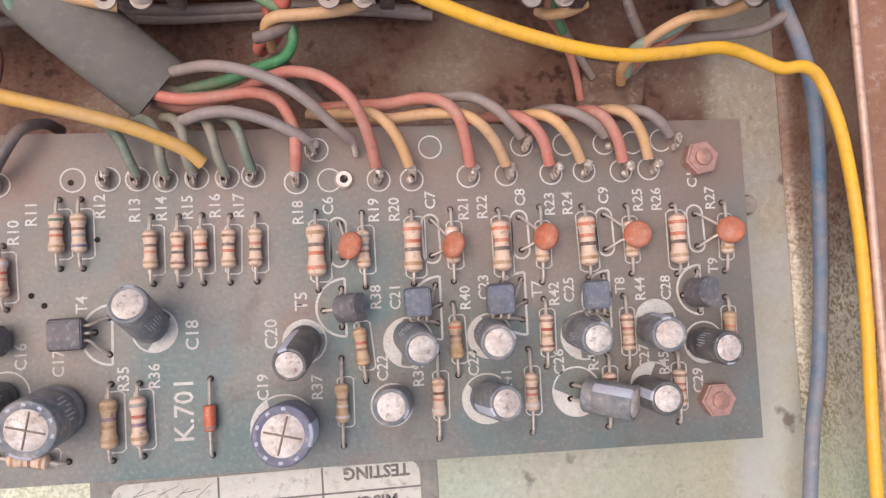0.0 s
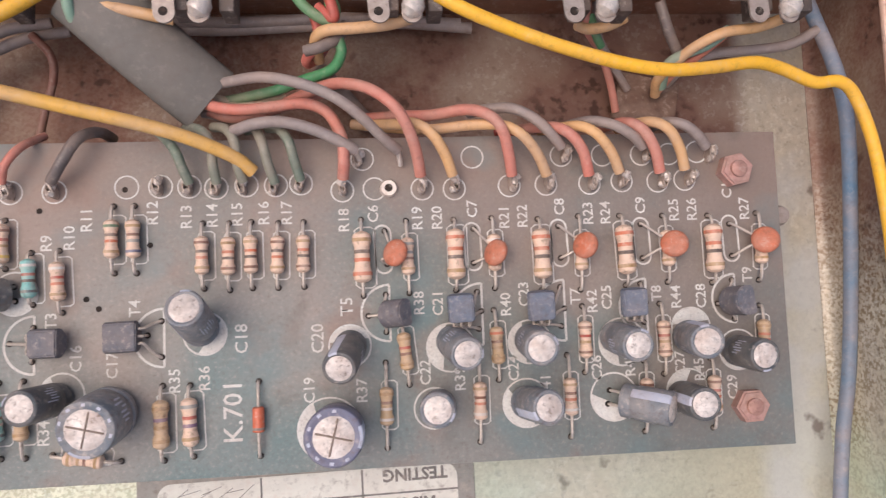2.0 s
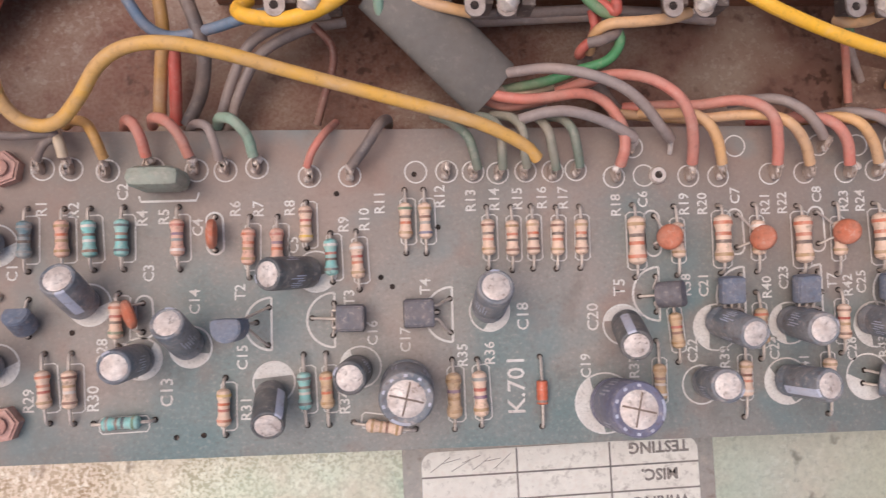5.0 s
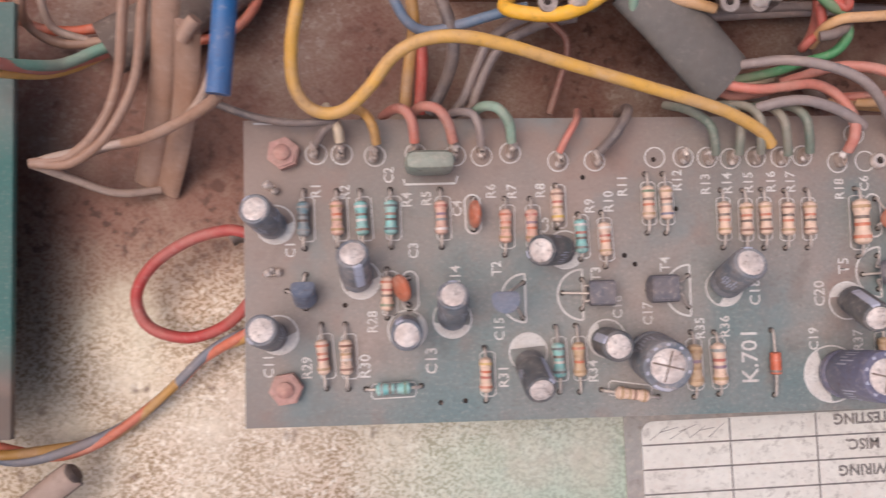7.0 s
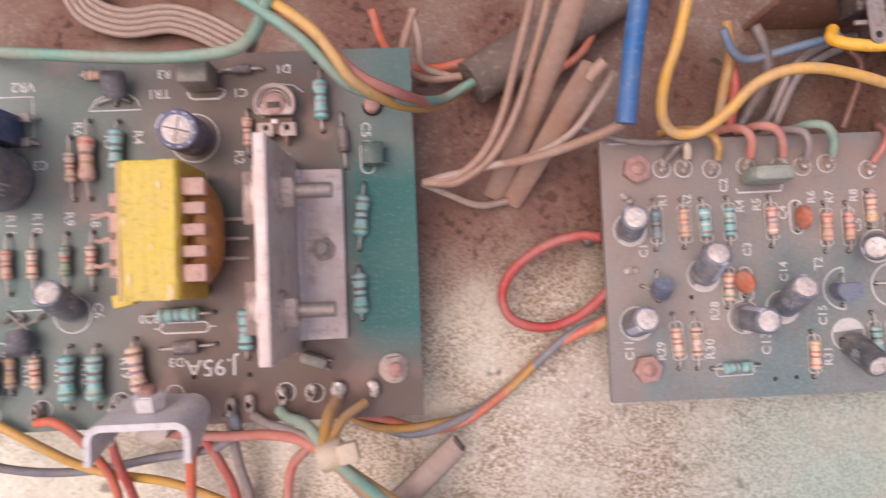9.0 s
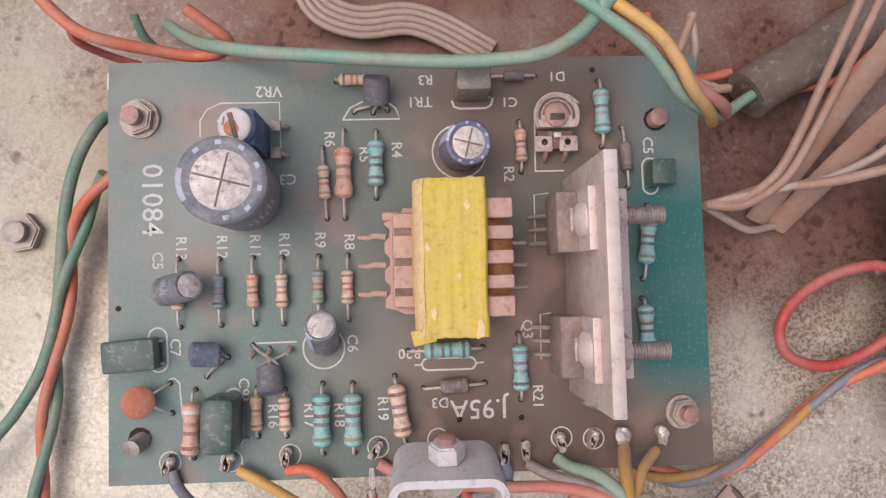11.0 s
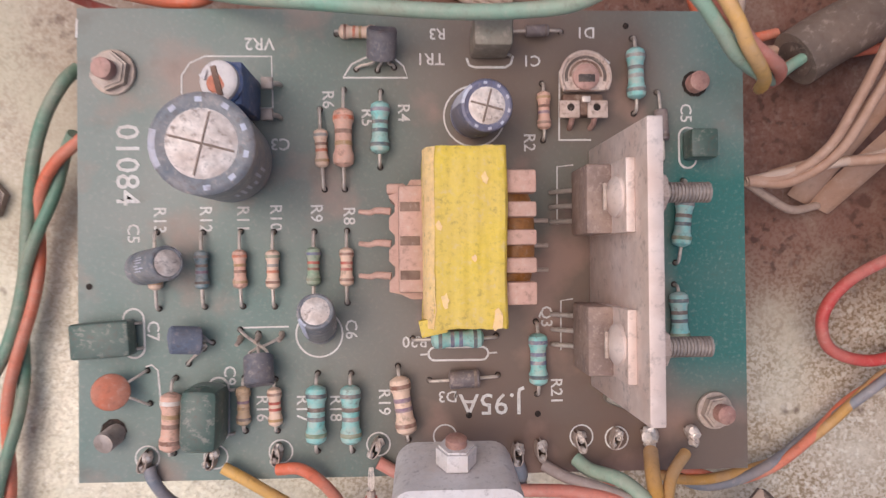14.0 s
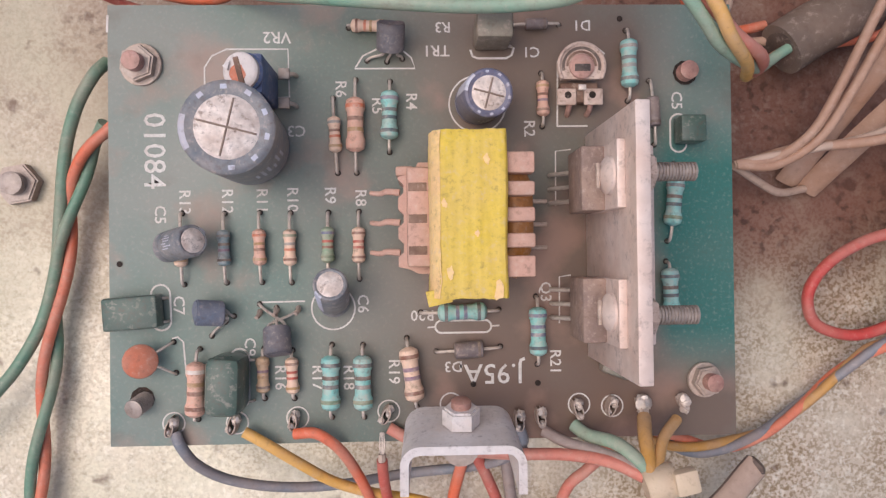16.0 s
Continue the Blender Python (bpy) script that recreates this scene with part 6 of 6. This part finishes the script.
wire([(-72.2, 71.1, 12), (-69.3, 66.6, 10), (-65.3, 65.2, 8), (-58.8, 66.5, 8), (-52.4, 67.7, 10), (-46.1, 68.5, 12)], "blue", 1.0)

# ---- blue sleeve and dusty cables between the boards ----
wire([(-95.6, 80.0, 35), (-97.2, 68.3, 33), (-98.0, 62.6, 32), (-98.8, 55.9, 31), (-99.8, 47.1, 30)], "deep_blue", 2.0, "thick bright blue sleeve with an open end", name="cable_sleeve", category="sleeve")
wire([(-100.0, 47.6, 29), (-102.3, 46.6, 26), (-109.2, 44.8, 20), (-117.5, 43.3, 14), (-126.3, 43.2, 8), (-133.4, 41.4, 6)], "dust", 1.0)
wire([(-114.9, 80.0, 29), (-116.6, 72.1, 24), (-118.5, 65.0, 20), (-121.8, 53.4, 14), (-126.1, 45.4, 12), (-132.2, 41.0, 10), (-139.2, 40.0, 9.4)], "dust", .9)
wire([(-111.2, 80.0, 29), (-113.1, 72.0, 24), (-115.2, 64.9, 20), (-118.7, 54.0, 14), (-124.3, 44.6, 12), (-131.7, 39.8, 10), (-139.0, 39.9, 9.4)], "dust", .9)
wire([(-139.3, 40.0, 9), (-133.4, 41.3, 10), (-124.1, 42.9, 11), (-114.9, 44.8, 12), (-107.2, 48.7, 16), (-102.2, 55.3, 22), (-100.5, 58.2, 26)], "pale", .8)
wire([(-139.3, 39.9, 9), (-133.9, 37.8, 5), (-126.9, 35.4, 1), (-119.6, 36.4, -3)], "pale", .8)
wire([(-106.6, 77.0, 32), (-108.4, 71.3, 28), (-110.5, 65.2, 22), (-113.5, 57.9, 14), (-117.5, 48.5, 5), (-122.8, 37.8, -4)], "dust", 2.5, "flat dust-covered beige cable running down to the floor", name="cable", category="cable", flat=.4)
wire([(-105.1, 58.9, 28), (-107.6, 54.9, 20), (-111.2, 48.4, 10), (-115.2, 41.7, 2), (-118.6, 36.2, -4.2)], "dust", 2.5, "flat dust-covered beige cable with a torn end", name="cable", category="cable", flat=.4)
wire([(-103.3, 59.4, 30), (-104.9, 57.9, 29), (-106.0, 56.6, 28)], "dust", 1.2)
wire([(-97.4, 81.3, 2), (-99.5, 72.5, 2), (-105.2, 67.3, 1), (-113.9, 65.5, 1), (-122.0, 64.4, 1)], "orange", 1.0)
wire([(-149.2, 79.5, 8), (-147.3, 73.0, 6), (-143.1, 68.5, 3), (-136.0, 67.8, 1), (-128.7, 69.3, 0)], "orange", 1.0)
wire([(-139.7, 78.9, 9), (-142.5, 71.3, 7), (-142.5, 67.9, 3), (-137.3, 65.3, 1), (-128.7, 65.8, 1)], "dust", 1.0)
wire([(-140.3, 78.9, 9), (-138.9, 72.5, 7), (-138.3, 67.8, 3), (-132.4, 65.9, 1)], "pale", .8)
BRAID = [(-187.4, 80.4, 37.0), (-181.2, 77.0, 37.0), (-173.8, 73.7, 38.0), (-158.9, 63.7, 38.2), (-151.8, 56.2, 35.5), (-145.4, 54.2, 29.5), (-140.7, 55.0, 20.8), (-135.6, 57.4, 10), (-130.5, 60.8, 6), (-125.0, 64.0, 4)]
for phase, colour in ((0.6, "mint"), (2.7, "rose"), (4.8, "amber")):
    pts = []
    for i, c in enumerate(spline(BRAID, 4)):
        w = phase + i * .20
        pts.append((c.x + 1.35 * math.cos(w), c.y + 1.35 * math.cos(w) * .6, c.z + 1.35 * math.sin(w)))
    wire(pts[::2], colour, 1.05)

# red loop and twisted orange wires from the long board
wire([(-100.3, 26.6, 6), (-104.5, 27.2, 6), (-111.6, 25.5, 5), (-118.8, 21.0, 4), (-122.3, 15.1, 3), (-120.3, 9.1, 2), (-113.1, 6.7, 2), (-105.9, 8.7, 3), (-100.2, 13.4, 6), (-96.7, 18.9, 9)], "crimson", 1.15, "red insulated wire bent into a loop on the floor")
part("bare_end", tube([(0, 0, 0), (1.5, .3, 0), (3.0, .3, -.3)], .9, 8, 3), M_BLACK, solid("dark_wire_end", tube([(-1, -.6, .4), (0, 0, .3), (1.2, .3, .2)], 1.3, 10, 3), M_BLACK, "dark sleeved end of the red wire", "wire end", at=((-102.6, 25.9, 5))))
pair = ((0, "orange"), (2.1, "ochre"), (4.2, "slate"))
TWIST = [(-97.7, 8.5, 4), (-103.5, 6.2, 2), (-109.5, 3.2, 0), (-115.6, -2.3, -2), (-121.9, -7.7, -2.5), (-129.4, -12.6, -2), (-137.8, -14.8, 0), (-145.9, -14.5, 2), (-153.7, -11.5, 4), (-159.2, -7.7, 5), (-163.8, -4.7, 5)]
for phase, colour in pair:
    pts = []
    for i, c in enumerate(spline(TWIST, 4)):
        w = phase + i * .42
        pts.append((c.x + 1.0 * math.cos(w), c.y + 1.0 * math.cos(w), c.z + 1.2 + 1.0 * math.sin(w)))
    wire(pts[::2], colour, .95)

# ---- wires round the square board ----
wire([(-248.5, 82.5, -3), (-240.2, 75.6, 6), (-231.5, 71.0, 15), (-223.8, 68.7, 19), (-215.7, 67.1, 22), (-202.4, 65.5, 24), (-191.2, 64.6, 25), (-182.0, 64.5, 26), (-174.3, 64.6, 29), (-169.2, 66.2, 34), (-166.3, 68.8, 39), (-164.0, 72.4, 42)], "mint", 1.25, "pale green insulated wire across the board edge")
wire([(-258.0, 61.3, 4), (-259.8, 58.1, 6), (-263.4, 52.4, 5), (-266.5, 44.2, 3), (-268.5, 32.4, 1), (-269.8, 22.5, 0), (-272.6, 11.6, 0), (-276.9, 3.0, 1), (-281.7, -3.3, 2), (-288.2, -11.8, 2)], "green", 1.2)
TW2 = [(-257.0, 49.4, 4), (-261.7, 44.3, 2), (-265.3, 36.9, 0), (-267.5, 28.1, -1), (-269.7, 16.9, -2), (-271.1, 5.8, -2), (-272.6, -5.3, -2), (-273.8, -16.5, -2), (-275.0, -28.6, -2)]
for phase, colour in ((0, "orange"), (3.14, "green")):
    pts = []
    for i, c in enumerate(spline(TW2, 5)):
        w = phase + i * .34
        pts.append((c.x + 1.15 * math.cos(w), c.y, c.z + 1.4 + 1.1 * math.sin(w)))
    wire(pts[::2], colour, 1.1)
wire([(-242.7, -7.3, 13), (-241.8, -9.8, 13), (-239.7, -14.2, 10), (-234.7, -18.2, 6), (-225.8, -20.6, 3), (-215.2, -21.0, 1), (-201.9, -18.8, 2), (-189.9, -16.9, 5), (-183.9, -14.4, 9), (-180.6, -10.9, 12), (-181.2, -7.5, 13)], "slate", 1.0)
wire([(-230.3, -7.3, 14), (-226.6, -9.4, 14), (-221.0, -13.6, 12), (-215.3, -17.9, 9), (-208.2, -20.8, 7), (-197.6, -23.9, 4), (-186.4, -30.0, 0), (-174.7, -38.3, -3)], "amber", 1.0)
wire([(-221.4, -7.8, 14), (-217.4, -7.6, 15), (-213.6, -10.6, 14), (-210.9, -15.6, 11), (-208.6, -21.8, 8), (-207.8, -28.3, 6)], "orange", 1.0)
wire([(-206.0, -12.8, 14), (-205.8, -16.9, 12), (-205.0, -23.5, 8), (-204.1, -29.9, 5)], "red", 1.0)
part("frayed_strands", joined(*[tube([(0, 0, 0), (.3 * i - .4, 2, .4), (.2 * i - .3, 4.5, -.6)], .1, 5, 3) for i in range(4)]), M_SOLDER, solid("frayed_end", tube([(0, -1, 0), (0, 0, 0), (0, .8, 0)], .75, 8, 2), M_TAG, "frayed bare copper strands of a cut wire", "wire end", at=((-206.0, -12.5, 14))))
wire([(-204.8, -7.3, 13), (-200.6, -9.5, 13), (-193.4, -11.6, 12), (-183.3, -12.4, 13), (-173.6, -11.9, 16), (-166.6, -12.2, 20), (-161.7, -14.0, 23)], "rose", 1.1)
wire([(-176.9, -8.3, 13), (-173.4, -9.9, 15), (-168.1, -11.0, 18), (-164.0, -12.2, 21), (-160.8, -14.5, 23), (-157.1, -18.9, 22), (-148.1, -33.7, 12), (-137.6, -49.4, 2)], "grey", 1.0)
wire([(-171.4, -7.4, 13), (-169.3, -8.8, 15), (-165.3, -9.3, 19), (-162.3, -11.5, 22), (-160.1, -14.2, 24), (-155.1, -19.4, 23), (-143.7, -31.9, 14), (-128.6, -49.6, 2)], "mint", 1.2)
wire([(-159.1, -5.8, 15), (-160.2, -8.0, 19), (-160.6, -11.0, 22), (-160.6, -14.2, 24), (-156.2, -19.2, 22), (-145.8, -31.9, 14), (-132.4, -49.0, 3)], "ochre", 1.25)
wire([(-153.2, -6.3, 15), (-156.9, -8.5, 19), (-158.9, -11.5, 22), (-160.1, -14.2, 24), (-155.2, -19.0, 22), (-142.6, -31.0, 14), (-126.3, -49.7, 2)], "ochre", 1.0)
wire([(-183.2, -8.0, 13), (-180.4, -11.6, 11), (-179.6, -13.2, 9)], "dark", .7)
wire([(-187.7, -2.1, 6), (-189.4, -9.3, 7), (-191.7, -16.7, 7), (-193.2, -24.0, 4), (-194.3, -35.4, 0), (-195.5, -45.7, -3)], "orange", 1.1)
wire([(-193.0, -2.0, 6), (-190.6, -10.1, 8), (-186.8, -18.2, 6), (-183.9, -26.8, 3), (-184.1, -38.3, -1), (-188.6, -45.9, -3)], "red", 1.1)
wire([(-184.3, -2.3, 5), (-183.5, -10.7, 6), (-182.4, -19.6, 5), (-181.1, -28.7, 1), (-181.1, -41.5, -3)], "grey", 1.1)
wire([(-160.3, -3.8, 5), (-163.4, -13.3, 6), (-167.3, -17.5, 6), (-170.8, -21.5, 4), (-172.5, -28.9, 1), (-173.1, -41.8, -3)], "rose", 1.1)
tie = thing("cable_tie", *(-158.7, -15.0, 21), "cream plastic cable tie round a bundle of wires", "cable tie")
part("strap", lathe([(0, 2.6), (.1, 3.0), (.9, 3.0), (1, 2.6)], (-3.0, -.6, 2.4), (2.0, .8, 2.6), 18), WIRE["cream"], tie)
part("buckle", box(1.0, -1.0, 3.4, 5.0, 3.0, 6.2, .5, 12), WIRE["cream"], tie)
wire([(-267.0, 82.1, 14), (-262.2, 77.3, 14), (-258.3, 74.5, 14), (-253.8, 73.2, 13), (-246.9, 72.5, 10), (-239.4, 71.8, 8), (-233.9, 72.3, 9), (-232.3, 74.0, 11), (-234.7, 75.8, 13), (-239.1, 78.7, 15)], "orange", 1.2)
wire([(-261.2, 77.1, 14), (-261.2, 74.4, 10), (-257.0, 73.4, 3), (-252.8, 72.7, 0)], "red", .8)
wire([(-252.0, 81.1, 6), (-251.1, 77.8, 3), (-249.5, 76.0, 0)], "green", .9)
RIBBON = spline([(-218.5, 95.8, 2.0), (-218.1, 89.4, 1.0), (-214.8, 84.0, 0.0), (-207.1, 81.6, -1.0), (-197.8, 82.7, -2.0), (-189.9, 80.6, -3.0), (-179.9, 74.9, -3.5)], 3)
for i in range(5):
    pts = []
    for j, c in enumerate(RIBBON):
        d = (RIBBON[min(j + 1, len(RIBBON) - 1)] - RIBBON[max(j - 1, 0)]).normalized()
        pts.append(c + Vector((-d.y, d.x, 0)) * (1.45 * (i - 2)))
    wire(pts, "pale", .74, "pale strand of a flat ribbon cable on the floor")
SLEEVE_LINE = [(-133.6, -18.2, 4.0), (-136.0, -20.0, 5.0), (-142.0, -25.0, 7.0), (-150.0, -32.0, 6.0), (-160.0, -41.0, 1.0), (-168.0, -48.0, -3.0)]
open_sleeve = wire(SLEEVE_LINE, "pale", 2.5, "flattened dusty beige cable sleeve with a dark open end", name="cable_sleeve", category="sleeve", flat=.42)
# black disc on the closed end, painted as shade inside the hollow sleeve
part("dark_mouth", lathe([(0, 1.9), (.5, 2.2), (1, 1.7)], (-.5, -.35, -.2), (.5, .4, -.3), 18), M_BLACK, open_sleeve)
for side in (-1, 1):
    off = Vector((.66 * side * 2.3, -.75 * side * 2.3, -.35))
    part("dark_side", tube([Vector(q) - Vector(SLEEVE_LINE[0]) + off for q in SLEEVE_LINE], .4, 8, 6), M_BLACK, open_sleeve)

# ---- label plate on the floor ----
plate = thing("label_plate", 6.4, -28.0, FLOOR, "grey label plate with a white ruled table on the floor", "label")
plate.rotation_euler = (0, 0, radians(1.2))
part("plate", box(-31.4, -40, .05, 31.4, 17.0, .4, .15), M_PLATE, plate)
part("table_field", prism(arc(25.6, 12.4, 2.5, 0, 90, 6) + arc(-25.2, 12.4, 2.5, 90, 180, 6) + [(-27.7, -38), (28.1, -38)], .4, .5), M_PAPER, plate)
for yy in (10.0, 4.9, -.2, -5.3, -10.4):
    part("ruled_line", ribbon([(-27.7, yy), (28.1, yy)], .56, .35), M_INK, plate)
for xx in (-8.8, 10.0):
    part("ruled_line", ribbon([(xx, 14.8), (xx, -38)], .56, .35), M_INK, plate)
for text, yy in (("TESTING", 13.0), ("MISC.", 7.6), ("WIRING", 2.2)):
    word(text, 6.4 + 20.0, -28.0 + yy + .4, FLOOR + .58, 2.1, 180, M_INK, plate, bold=.1)
scratches = [ribbon([(-26 + 2.1 * q, 11 + (q % 2) * 1.5), (-22 + 2.0 * q, 13.8 - (q % 3) * .4)], .55, .12) for q in range(7)]
part("scratches", joined(*scratches), M_INK, plate)

# ---- stud beside the long board ----
stud = thing("stud", 97.2, 32.3, FLOOR, "dark grey threaded stud beside the board", "stud")
part("shank", lathe([(0, 2.0), (.9, 2.0), (1, 1.6)], (0, 0, 0), (0, 0, 11.0), 18), M_STEEL, stud)
# black ring added for the shaded gap round the stud's foot
part("collar", lathe([(0, 2.9), (.7, 2.9), (1, 2.4)], (0, 0, 0), (0, 0, 2.0), 18), M_BLACK, stud)

# ---- wide brown sleeve that takes in the wires between the boards ----
wide_sleeve = solid("wide_cable_sleeve", tube([(0, 0, 0), (6.5, 4.0, -1.0), (14.0, 8.0, -1.5), (24.0, 14.0, -1.5), (38.0, 22.0, -1.5)], 5.4, 24, 5, .8), M_DUCT, "wide dusty brown cable sleeve with wires running into its mouth", "cable sleeve", at=((-127.4, 63.2, 4)))
# shade inside the wide sleeve, put in as a black disc at its end
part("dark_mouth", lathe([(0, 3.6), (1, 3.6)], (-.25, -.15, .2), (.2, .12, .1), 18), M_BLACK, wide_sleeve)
